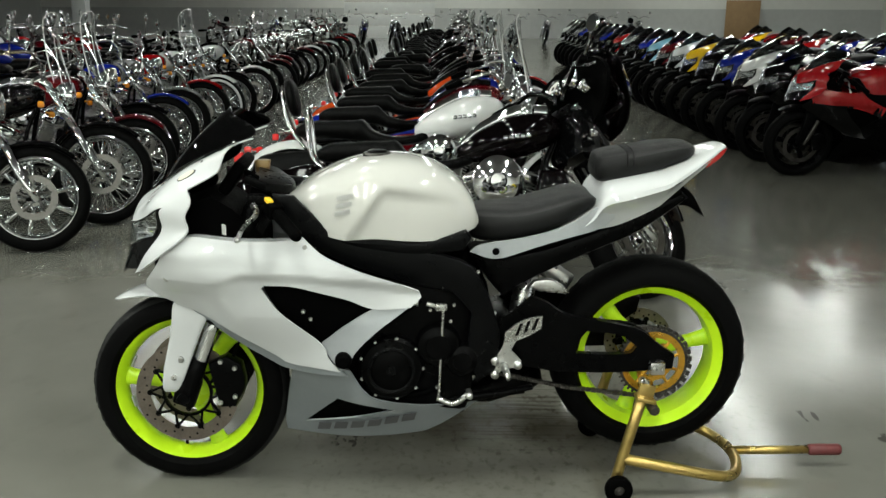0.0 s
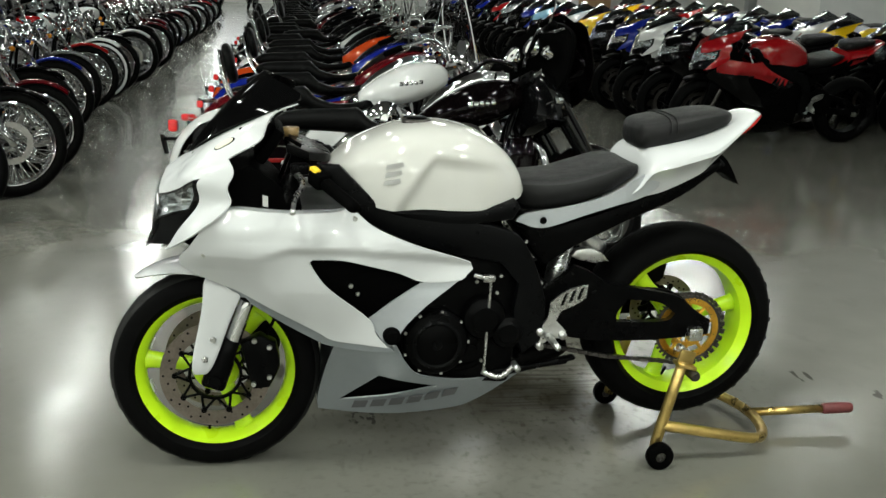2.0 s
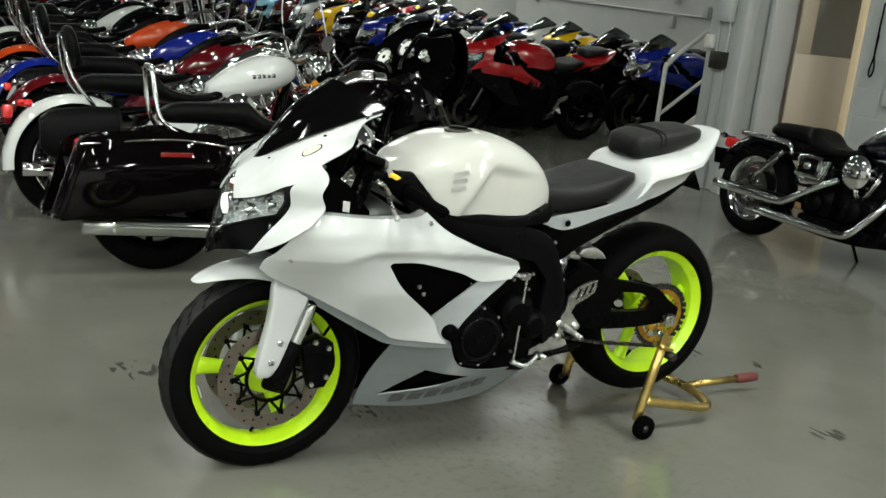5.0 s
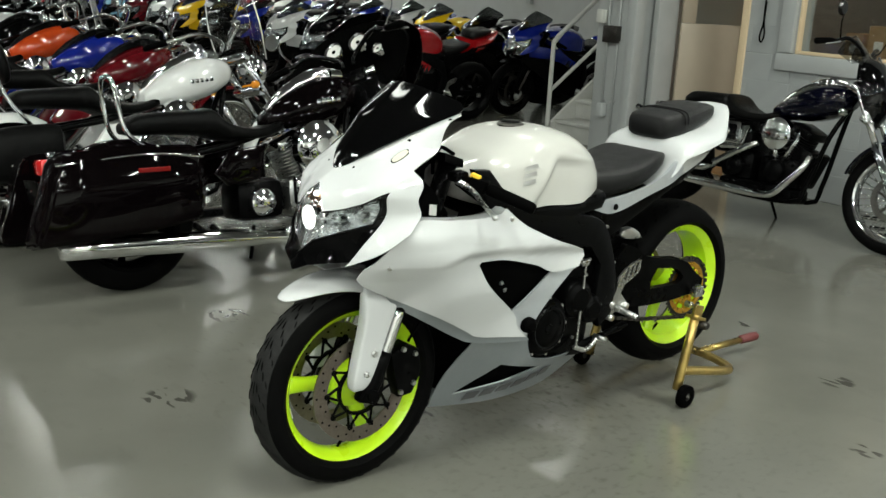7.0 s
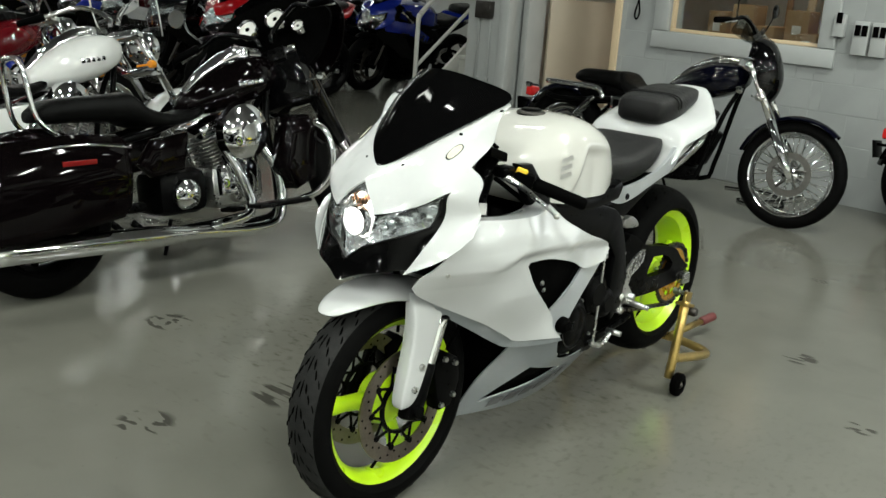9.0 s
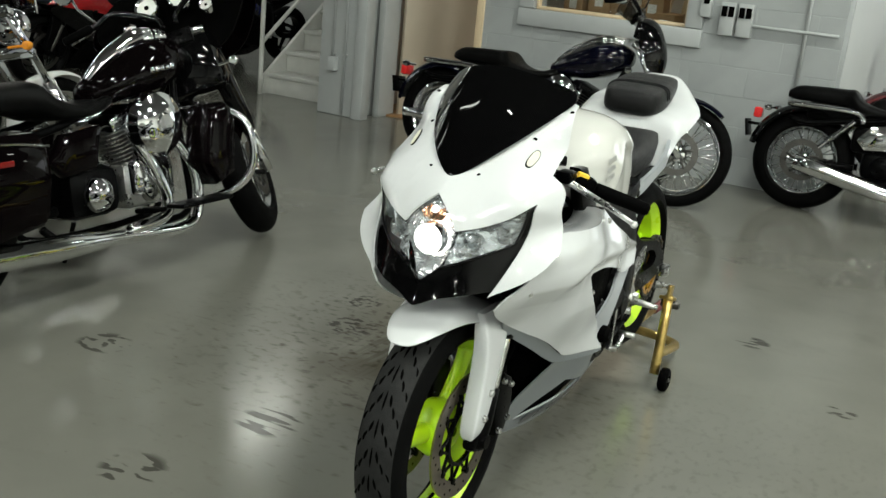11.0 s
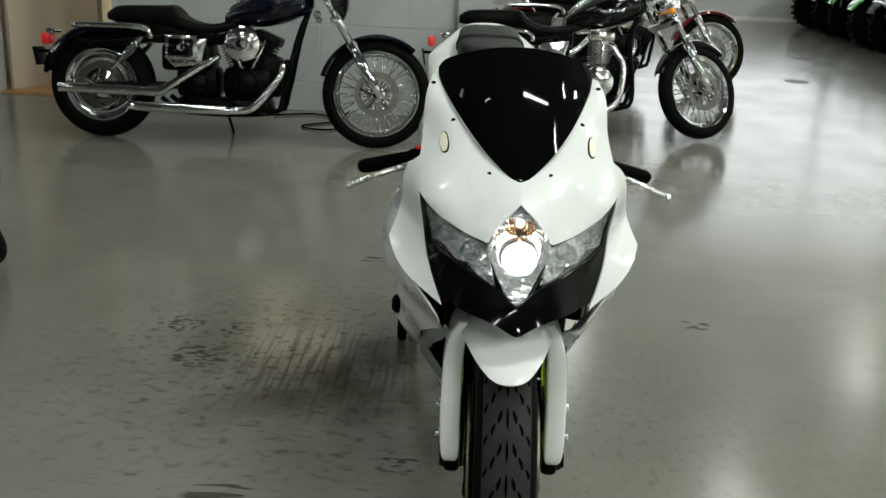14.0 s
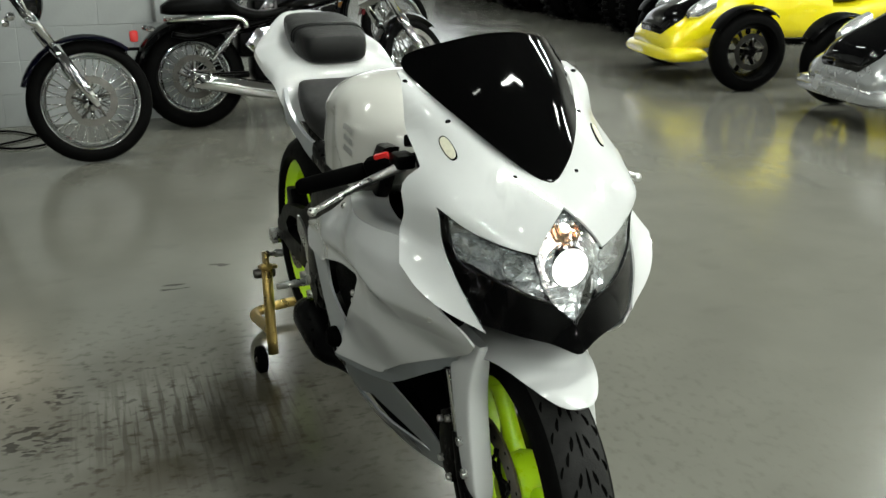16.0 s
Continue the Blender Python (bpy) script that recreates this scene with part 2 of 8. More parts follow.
def prism(bm, outline, thick, place, bevel=0.0, per=3, corner=35):
    """A plate cut to a 2D outline: place(u, v, w) puts it in space, w from -thick/2 to thick/2."""
    line = catmull([(u, v, 0) for u, v in outline], per, True, corner) if per > 1 else [Vector((u, v, 0)) for u, v in outline]
    small = bmesh.new()
    lo = [small.verts.new((p.x, p.y, -thick / 2)) for p in line]
    f = small.faces.new(lo)
    ext = bmesh.ops.extrude_face_region(small, geom=[f])
    bmesh.ops.translate(small, vec=(0, 0, thick), verts=[v for v in ext["geom"] if isinstance(v, bmesh.types.BMVert)])
    bmesh.ops.recalc_face_normals(small, faces=small.faces)
    if bevel:
        edges = [e for e in small.edges if abs(e.verts[0].co.z - e.verts[1].co.z) < 1e-6]
        bmesh.ops.bevel(small, geom=edges, offset=bevel, segments=2, affect="EDGES", profile=0.5)
    bmesh.ops.triangulate(small, faces=[q for q in small.faces if len(q.verts) > 4])
    verts = {}
    for v in small.verts:
        verts[v] = bm.verts.new(place(v.co.x, v.co.y, v.co.z))
    for q in small.faces:
        bm.faces.new([verts[v] for v in q.verts])
    small.free()
    bmesh.ops.recalc_face_normals(bm, faces=bm.faces)
    return bm


def plate_xz(bm, outline, y, thick, bevel=0.0, per=3, corner=35):
    return prism(bm, outline, thick, lambda u, v, w: Vector((u, y + w, v)), bevel, per, corner)


def spline_field(rows, soft=1e-5):
    """A thin-plate surface w(u, v) through a few control points (u, v, w)."""
    p = np.array(rows, float)
    n = len(p)

    def kernel(r2):
        return np.where(r2 > 1e-12, 0.5 * r2 * np.log(np.maximum(r2, 1e-12)), 0)

    k = kernel(((p[:, None, :2] - p[None, :, :2]) ** 2).sum(-1)) + soft * np.eye(n)
    q = np.c_[np.ones(n), p[:, :2]]
    a = np.block([[k, q], [q.T, np.zeros((3, 3))]])
    w = np.linalg.solve(a, np.r_[p[:, 2], 0, 0, 0])

    def at(u, v):
        return float(kernel((p[:, 0] - u) ** 2 + (p[:, 1] - v) ** 2) @ w[:n] + w[n] + w[n + 1] * u + w[n + 2] * v)

    return at


def shell(bm, outline, place, thick, step=0.025, per=4, corner=35, holes=(), lined=False):
    """A bent panel: an outline (with holes) in 2D, cut to a fine net, bent by place(u, v) and given thickness."""
    net = bmesh.new()
    edges = []
    for loop in (outline, *holes):
        line = catmull([(u, v, 0) for u, v in loop], per, True, corner)
        vs = [net.verts.new(p) for p in line]
        edges += [net.edges.new((vs[i], vs[(i + 1) % len(vs)])) for i in range(len(vs))]
    bmesh.ops.triangle_fill(net, use_beauty=True, use_dissolve=False, edges=edges, normal=(0, 0, 1))
    us, ws = [v.co.x for v in net.verts], [v.co.y for v in net.verts]
    for axis, lo, hi in ((0, min(us), max(us)), (1, min(ws), max(ws))):
        k = lo + step
        while k < hi - step * 0.3:
            co, no = [0, 0, 0], [0, 0, 0]
            co[axis], no[axis] = k, 1
            bmesh.ops.bisect_plane(net, geom=net.verts[:] + net.edges[:] + net.faces[:], plane_co=co, plane_no=no, dist=1e-5)
            k += step
    bmesh.ops.remove_doubles(net, verts=net.verts, dist=4e-4)
    h = 0.0015
    slope = {}
    for v in net.verts:
        u, w = v.co.x, v.co.y
        du, dw = place(u + h, w) - place(u - h, w), place(u, w + h) - place(u, w - h)
        slope[v] = du.cross(dw).normalized()
        v.co = place(u, w)
    bmesh.ops.recalc_face_normals(net, faces=net.faces)
    net.normal_update()
    turned = -1 if sum(slope[v].dot(v.normal) for v in net.verts) < 0 else 1
    lay = bm.verts.layers.float_vector.get("surface_normal") or bm.verts.layers.float_vector.new("surface_normal")

    def layer_of(depth, sign):
        out = {}
        for v in net.verts:
            n = slope[v] * turned
            w = bm.verts.new(v.co - n * depth)
            w[lay] = n * sign
            out[v] = w
        return out

    def face(vs, slot=0):
        if len(set(vs)) > 2:
            try:
                bm.faces.new(vs).material_index = slot
            except ValueError:
                pass

    top = layer_of(0.0, 1)
    for q in net.faces:
        face([top[v] for v in q.verts], 1 if lined else 0)
    if thick:
        low = layer_of(thick, -1)
        for q in net.faces:
            face([low[v] for v in reversed(q.verts)])
        rim = {}
        for e in net.edges:
            if len(e.link_faces) == 1:
                l = e.link_loops[0]
                a, b = l.link_loop_next.vert, l.vert
                for v in (a, b):
                    if v not in rim:
                        rim[v] = (bm.verts.new(top[v].co), bm.verts.new(low[v].co))
                face([rim[a][0], rim[b][0], rim[b][1], rim[a][1]])
    net.free()
    return bm


def flipped(ob):
    """The mirror image of a part, as an object of its own."""
    bm = bmesh.new()
    bm.from_mesh(ob.data)
    for v in bm.verts:
        v.co.y = -v.co.y
    lay = bm.verts.layers.float_vector.get("surface_normal")
    given = [(v[lay].x, -v[lay].y, v[lay].z) for v in bm.verts] if lay else None
    bmesh.ops.reverse_faces(bm, faces=bm.faces)
    mesh = bpy.data.meshes.new(ob.name.split(".")[0])
    bm.to_mesh(mesh)
    bm.free()
    if given:
        mesh.normals_split_custom_set_from_vertices(given)
    for one in ob.data.materials:
        mesh.materials.append(one)
    twin = new(ob.name.split(".")[0], mesh)
    twin.parent = ob.parent
    if "label" in ob:
        twin["label"] = ob["label"]
    return twin


# ---- sport motorcycle ----
FA, RA = Vector((-0.709, 0, 0.297)), Vector((0.712, 0, 0.396))


def wheel_tyre(bm, c, r, w, bead, seg, lean=None):
    """A round-shouldered tyre, open towards the rim."""
    prof = []
    n = 22 if seg > 60 else 14
    for k in range(n + 1):
        a = math.pi * k / n
        y = -math.cos(a) * w / 2
        out = math.sin(a) ** 0.75
        prof.append((bead + 0.012 + (r - bead - 0.012) * out, y))
    prof = [(bead - 0.006, -w * 0.36), (bead, -w * 0.42)] + prof + [(bead, w * 0.42), (bead - 0.006, w * 0.36)]
    return lathe(bm, prof, seg, c, "y")


def tread_cuts(bm, c, r, w, count):
    """Slanted sipes of a sport tyre and short cuts along its middle, as thin slivers on the tread."""
    for k in range(count):
        for y0, y1, shift, length, wide in ((0.0, 0.0, 0.0, 0.044, 0.0027), (-0.09, -0.14, 0.1, 0.026, 0.0036), (0.09, 0.14, 0.1, 0.026, 0.0036), (-0.19, -0.24, 0.5, 0.024, 0.0042), (0.19, 0.24, 0.5, 0.024, 0.0042), (-0.30, -0.345, 0.85, 0.020, 0.0040), (0.30, 0.345, 0.85, 0.020, 0.0040)):
            a0 = 2 * math.pi * (k + shift) / count
            ring = []
            for t, half in ((0, 0.0008), (0.35, wide), (0.7, wide), (1, 0.0008)):
                a, yy = a0 + length / r * t, w * (y0 + (y1 - y0) * t)
                bulge = math.sqrt(max(1 - (2 * yy / w) ** 2, 0.05)) ** 0.75
                rad = (r - 0.06) + 0.06 * bulge + 0.0006
                for q in (-1, 1):
                    ring.append(bm.verts.new((c[0] + math.cos(a) * rad, c[1] + yy + q * half, c[2] + math.sin(a) * rad)))
            for i in (0, 2, 4):
                bm.faces.new((ring[i], ring[i + 1], ring[i + 3], ring[i + 2]))


def studs(name, owner, material, places, r=0.006, h=0.006, y=None):
    """Small bolt heads that share one mesh."""
    bm = lathe(bmesh.new(), [(0, -h), (r * 0.85, -h), (r, -h * 0.4), (r, 0.002), (0, 0.002)], 8, (0, 0, 0), "y")
    first = part(name, bm, material, owner)
    for k, (x, yy, z) in enumerate(places):
        ob = first if k == 0 else new(name, first.data)
        ob.parent = owner
        ob.matrix_local = Matrix.Translation((x, yy, z)) @ (Matrix.Rotation(math.pi, 4, "Z") if yy > 0 else Matrix.Identity(4))


def cast_wheel(owner, c, r, w, rim_r, rim_w, angles, tyre_mat, rim_mat, seg, hero, name):
    hub = thing_part(name, owner)
    bm = wheel_tyre(bmesh.new(), c, r, w, rim_r - 0.004, seg)
    if hero:
        # grey worn tread, black sidewalls
        for f in bm.faces:
            f.material_index = 1 if abs(f.calc_center_median().y - c[1]) < w * 0.385 and (f.calc_center_median() - Vector(c)).length > r - 0.045 else 0
    part("tyre", bm, [RUBBER, tyre_mat] if hero else tyre_mat, hub, "worn sport tyre with slanted tread cuts" if hero else "")
    if hero:
        bm = bmesh.new()
        tread_cuts(bm, c, r, w, 30)
        tagged(part("tread_pattern", bm, MATT_BLACK, hub), kind="stuff")
    bm = bmesh.new()
    h = rim_w / 2
    lathe(bm, [(rim_r + 0.004, -h), (rim_r - 0.004, -h - 0.004), (rim_r - 0.012, -h + 0.004), (rim_r - 0.03, -h + 0.022), (rim_r - 0.036, 0), (rim_r - 0.03, h - 0.022),
               (rim_r - 0.012, h - 0.004), (rim_r - 0.004, h + 0.004), (rim_r + 0.004, h), (rim_r - 0.016, 0)], seg, c, "y", closed=True)
    part("rim", bm, rim_mat, hub, "fluorescent lime painted rim" if hero else "")
    for deg in angles:
        a = radians(deg)
        d, s = Vector((math.cos(a), 0, math.sin(a))), Vector((-math.sin(a), 0, math.cos(a)))
        bm = bmesh.new()
        rings = []
        for t, half, thick in ((0.035, 0.032, 0.022), (0.08, 0.024, 0.02), (0.14, 0.022, 0.017), (rim_r - 0.045, 0.027, 0.018), (rim_r - 0.02, 0.04, 0.022)):
            o = Vector(c) + d * t
            rings.append([o + s * (half * math.cos(q)) + Vector((0, thick * math.sin(q), 0)) for q in [2 * math.pi * k / 12 for k in range(12)]])
        skin(bm, rings)
        part("spoke", bm, rim_mat, hub)
    wide = 1.55 if hero and name == "front_wheel" else 1.0
    bm = lathe(bmesh.new(), [(r * wide if r > 0.035 else r, h) for r, h in [(0.012, -0.05), (0.034, -0.05), (0.042, -0.03), (0.048, 0), (0.042, 0.03), (0.034, 0.05), (0.012, 0.05)]], 24, c, "y")
    part("hub", bm, rim_mat, hub)
    if hero:
        a = radians(262)
        base = Vector(c) + Vector((math.cos(a), 0, math.sin(a))) * (rim_r - 0.034)
        bm = bmesh.new()
        rod(bm, base, base + Vector((-math.cos(a) * 0.035, -0.02, -math.sin(a) * 0.035)), 0.0045, 8)
        part("valve_stem", bm, MATT_BLACK, hub)
        for deg in (158, 197):
            turn = Matrix.Rotation(-radians(deg), 4, "Y")
            bm = bmesh.new()
            box(bm, (0.005, 0.022, 0.034), Matrix.Translation(c) @ turn @ Matrix.Translation((rim_r - 0.040, 0.004, 0)), 0.0015)
            part("rim_weight", bm, BADGE, hub, "grey stick-on balance weight")
    return hub


def thing_part(name, owner, label=""):
    """A part that only holds sub-parts."""
    ob = new(name)
    ob.empty_display_size = 0.05
    ob.parent = owner
    if label:
        ob["label"] = label
    return ob


def brake_disc(owner, c, y, r, hero):
    bm = bmesh.new()
    n = 48 if hero else 24
    band = 0.043 if hero and r > 0.13 else 0.034
    lathe(bm, [(r, -0.0025), (r, 0.0025), (r - band, 0.0025), (r - band, -0.0025)], n, (c[0], y, c[2]), "y", closed=True)
    disc = part("brake_disc", bm, STEEL if hero else DARK_STEEL, owner, "drilled steel brake disc" if hero else "")
    if hero:
        bm = bmesh.new()
        for k in range(36):
            a = 2 * math.pi * k / 36
            rr = r - 0.010 - (0.011 if r > 0.13 else 0.008) * (k % 3)
            lathe(bm, [(0.0, -0.0032), (0.0034, -0.0032), (0.0034, 0.0032), (0.0, 0.0032)], 8, (c[0] + math.cos(a) * rr, y, c[2] + math.sin(a) * rr), "y")
        tagged(part("drill_hole", bm, MATT_BLACK, disc), kind="stuff")
        bm = bmesh.new()
        for k in range(10):
            a = 2 * math.pi * k / 10
            for da in (-0.30, 0.30):
                p = Vector((c[0] + math.cos(a) * (r - band + 0.003), y, c[2] + math.sin(a) * (r - band + 0.003)))
                q = Vector((c[0] + math.cos(a + da) * (0.6 * r - 0.022), y, c[2] + math.sin(a + da) * (0.6 * r - 0.022)))
                rod(bm, p, q, 0.0042, 6)
            lathe(bm, [(0, -0.006), (0.009, -0.006), (0.009, 0.006), (0, 0.006)], 10, (c[0] + math.cos(a) * (r - band), y, c[2] + math.sin(a) * (r - band)), "y")
            lathe(bm, [(0.004, -0.007), (0.0058, -0.007), (0.0058, 0.007), (0.004, 0.007)], 8, (c[0] + math.cos(a) * (r - band), y, c[2] + math.sin(a) * (r - band)), "y", closed=True)
        lathe(bm, [(0.6 * r - 0.026, -0.005), (0.6 * r - 0.017, -0.005), (0.6 * r - 0.017, 0.005), (0.6 * r - 0.026, 0.005)], 30, (c[0], y, c[2]), "y", closed=True)
        tagged(part("disc_carrier", bm, SATIN_BLACK, disc), kind="stuff")
    return disc


def facets(bm, depth, seed):
    """Breaks a reflector's surface into many small flat mirrors."""
    pick = random.Random(seed)
    lay = bm.verts.layers.float_vector.get("surface_normal")
    if lay:
        bm.verts.layers.float_vector.remove(lay)
    for v in bm.verts:
        v.co.x += pick.uniform(0, depth)
    return bm


# the nose: x over (y, z); the flanks: y over (x, z)
NOSE = spline_field([(0, 0.935, -0.762), (0.06, 0.94, -0.748), (0.131, 1.016, -0.620), (0.176, 1.073, -0.517), (0.164, 1.094, -0.440), (0.188, 0.993, -0.572),
                     (0.192, 0.947, -0.655), (0.223, 0.903, -0.648), (0.221, 0.833, -0.662), (0.146, 0.697, -0.82), (0.19, 0.887, -0.738), (0, 0.884, -0.832),
                     (0.059, 0.82, -0.848), (0, 0.80, -0.866), (0, 0.72, -0.878), (0, 0.672, -0.898), (0.10, 0.90, -0.78), (0.19, 0.80, -0.735), (0.10, 0.77, -0.84), (0.10, 0.695, -0.865), (0.145, 0.980, -0.660), (0.252, 0.787, -0.700), (0.20, 0.738, -0.772)])
FLANK = spline_field([(-0.795, 0.657, 0.152), (-0.724, 0.692, 0.204), (-0.650, 0.814, 0.226), (-0.448, 0.685, 0.264), (-0.133, 0.612, 0.246), (-0.287, 0.501, 0.236),
                      (-0.232, 0.418, 0.244), (-0.012, 0.64, 0.246), (-0.029, 0.607, 0.252), (-0.425, 0.455, 0.186), (-0.64, 0.567, 0.140), (-0.345, 0.815, 0.232),
                      (-0.45, 0.755, 0.273), (-0.70, 0.785, 0.236), (-0.62, 0.768, 0.254), (-0.58, 0.70, 0.258), (-0.28, 0.70, 0.276), (-0.52, 0.57, 0.222), (-0.38, 0.50, 0.222)])
BELLY = spline_field([(-0.41, 0.15, 0.018), (-0.40, 0.28, 0.078), (-0.38, 0.42, 0.172), (-0.23, 0.42, 0.214), (-0.20, 0.30, 0.168), (-0.20, 0.15, 0.072), (0.0, 0.16, 0.078),
                      (0.0, 0.30, 0.165), (0.17, 0.30, 0.14), (0.10, 0.20, 0.09)])


def nose_at(y, z, off=0.0):
    # a fine raised line runs up and out from each side of the middle lamp
    line = 0.0018 * max(0.0, 1 - abs(abs(y) - 0.056 - 0.42 * (z - 0.845)) / 0.016) * max(0.0, min(1.0, (z - 0.835) / 0.02)) * max(0.0, min(1.0, (0.985 - z) / 0.05))
    return Vector((NOSE(abs(y), z) - line + off, y, z))


def flank_at(x, z, off=0.0):
    # a soft ridge runs back from the front screw; a sharp brow lies over the vent and dies out before it
    fade = max(0.0, min(1.0, (x + 0.78) / 0.06)) * max(0.0, min(1.0, (-0.46 - x) / 0.14))
    ridge = 0.007 * fade * max(0.0, 1 - abs(z - 0.690 - 0.02 * (x + 0.6)) / 0.045)
    shoulder = 0.0025 * max(0.0, 1 - abs(z - 0.772 + 0.16 * max(0.0, x + 0.5)) / 0.028)
    below = float(np.interp(x, (-0.60, -0.50, -0.31, -0.03), (0.684, 0.709, 0.704, 0.664))) - z
    grow = max(0.0, min(1.0, (x + 0.61) / 0.10))
    q = max(0.0, min(1.0, 0.5 + below / 0.034))
    q = q * q * (3 - 2 * q)
    brow = grow * (0.006 * (1 - q) * max(0.0, 1 + min(0.0, below) / 0.06) - 0.012 * q * max(0.0, 1 - max(0.0, below) / 0.12))
    return Vector((x, -FLANK(x, z) - ridge - shoulder - brow - off, z))


def belly_at(x, z, off=0.0):
    return Vector((x, -max(BELLY(x, z), 0.012) - off, z))


def both_halves(half):
    """A closed outline from its right half (y >= 0), which starts and ends on the middle line."""
    return [(u, v) for u, v in half] + [(-u, v) for u, v in half[::-1] if u > 1e-6]


def sportbike(label, look_of, group="", hero=True, parent_m=None):
    P = look_of
    bike = thing("sport_motorcycle", label, "motorcycle", group)
    step = 0.022 if hero else 0.07
    seg = 96 if hero else 26
    per = 5 if hero else 2
    # wheels, forks, brakes
    fw = cast_wheel(bike, FA, 0.304, 0.124, 0.236, 0.094, (172, 52, 292), P["front_tyre"], P["rim"], seg, hero, "front_wheel")
    rw = cast_wheel(bike, RA, 0.308, 0.186, 0.232, 0.146, (133, 13, 253), P["rear_tyre"], P["rim"], seg, hero, "rear_wheel")
    for s in (-1, 1):
        brake_disc(bike, FA, s * 0.072, 0.157, hero)
        bm = bmesh.new()
        tube(bm, [(-0.715, s * 0.106, 0.285), (-0.66, s * 0.106, 0.40), (-0.60, s * 0.106, 0.56)], [0.020, 0.021, 0.021], 14, 3)
        slider = part("fork_tube", bm, CHROME if hero else DARK_STEEL, bike)
        bm = bmesh.new()
        tube(bm, [(-0.612, s * 0.106, 0.53), (-0.455, s * 0.106, 0.945)], 0.027, 14, 1)
        part("fork_outer", bm, SATIN_BLACK, bike)
        if hero:
            bm = bmesh.new()
            tube(bm, [(-0.718, s * 0.106, 0.278), (-0.690, s * 0.106, 0.335), (-0.657, s * 0.106, 0.415)], [0.026, 0.029, 0.025], 14, 2)
            part("fork_clamp", bm, SATIN_BLACK, bike)
        bm = bmesh.new()
        box(bm, (0.07, 0.036, 0.10), pose(-0.70, s * 0.105, 0.315, 0, 20, 0), 0.012)
        lathe(bm, [(0, -0.02), (0.017, -0.02), (0.019, -0.012), (0.019, 0.012), (0, 0.012)], 20, (-0.708, s * 0.118, 0.297), "y")
        part("axle_lug", bm, SATIN_BLACK, bike)
        # brake caliper
        bm = bmesh.new()
        plate_xz(bm, [(-0.635, 0.40), (-0.58, 0.425), (-0.535, 0.40), (-0.525, 0.33), (-0.555, 0.265), (-0.60, 0.262), (-0.615, 0.31)], s * 0.088, 0.052, 0.008)
        cal = part("brake_caliper", bm, SATIN_BLACK, bike, "black brake caliper" if hero else "")
        if hero:
            studs("bolt", cal, ALU, [(x, s * 0.116, z) for x, z in ((-0.553, 0.39), (-0.555, 0.30), (-0.595, 0.41), (-0.60, 0.28))], 0.008, 0.008)
            bm = bmesh.new()
            tube(bm, [(-0.56, s * 0.09, 0.42), (-0.53, s * 0.11, 0.50), (-0.53, s * 0.10, 0.58), (-0.50, s * 0.06, 0.70)], 0.0045, 8)
            part("brake_hose", bm, MATT_BLACK, cal)
    # front mudguard with a tall shield before each fork leg
    bm = bmesh.new()
    rings = []
    for deg, half, drop in ((128.4, 0.012, 0.001), (127.6, 0.024, 0.003), (125.6, 0.038, 0.006), (122, 0.052, 0.010), (116, 0.068, 0.016), (107, 0.083, 0.024), (97, 0.092, 0.034), (86, 0.101, 0.046), (74, 0.110, 0.065), (62, 0.108, 0.07)):
        a = radians(deg)
        ring = []
        for k in range(17):
            u = -1 + 2 * k / 16
            r = 0.332 + 0.026 * max(0, (deg - 86) / 41) - drop * abs(u) ** 2.6
            ring.append(FA + Vector((math.cos(a) * r, half * math.copysign(abs(u) ** 0.8, u), math.sin(a) * r)))
        rings.append(ring)
    rings = [catmull([r[k] for r in rings], 4) for k in range(17)]
    rings = [[col[i] for col in rings] for i in range(len(rings[0]))]
    skin(bm, rings, closed=False, caps=False)
    bmesh.ops.recalc_face_normals(bm, faces=bm.faces)
    bmesh.ops.solidify(bm, geom=bm.faces[:], thickness=0.004)
    guard = part("front_mudguard", bm, P.get("guard", P["main"]), bike)
    for s in (-1, 1):
        bm = bmesh.new()
        rings = []
        for z, x, dx, dy, cy in ((0.612, -0.655, 0.058, 0.010, 0.090), (0.585, -0.668, 0.062, 0.018, 0.100), (0.54, -0.682, 0.052, 0.021, 0.107), (0.48, -0.700, 0.043, 0.022, 0.110),
                                 (0.40, -0.724, 0.037, 0.022, 0.111), (0.35, -0.738, 0.031, 0.021, 0.110), (0.326, -0.745, 0.024, 0.018, 0.109), (0.316, -0.748, 0.016, 0.013, 0.109)):
            rings.append([Vector((x + dx * math.copysign(abs(math.cos(a)) ** 0.28, math.cos(a)), s * cy + dy * math.copysign(abs(math.sin(a)) ** 0.22, math.sin(a)), z)) for a in [2 * math.pi * k / 28 for k in range(28)]])
        rings = [[col[i] for col in [catmull([r[k] for r in rings], 3) for k in range(28)]] for i in range(len(rings) * 3 - 2)]
        skin(bm, rings)
        bmesh.ops.recalc_face_normals(bm, faces=bm.faces)
        shield = part("fork_shield", bm, P.get("guard", P["main"]), guard)
        if hero:
            for x, z in ((-0.740, 0.366), (-0.716, 0.423)):
                bm = lathe(bmesh.new(), [(0, -0.006), (0.0065, -0.006), (0.009, -0.003), (0.009, 0.006), (0, 0.006)], 14, (x + 0.008, s * 0.1355, z), "y")
                part("screw", bm, ALU, guard)
    if hero:
        # the front end is turned a little to the bike's right
        turn = Matrix.Translation((-0.62, 0, 0.55)) @ Matrix.Rotation(radians(-1.8), 4, Vector((0.37, 0, 0.93)).normalized()) @ Matrix.Translation((0.62, 0, -0.55))
        for ob in bike.children:
            if ob is not rw:
                ob.matrix_local = turn @ ob.matrix_local
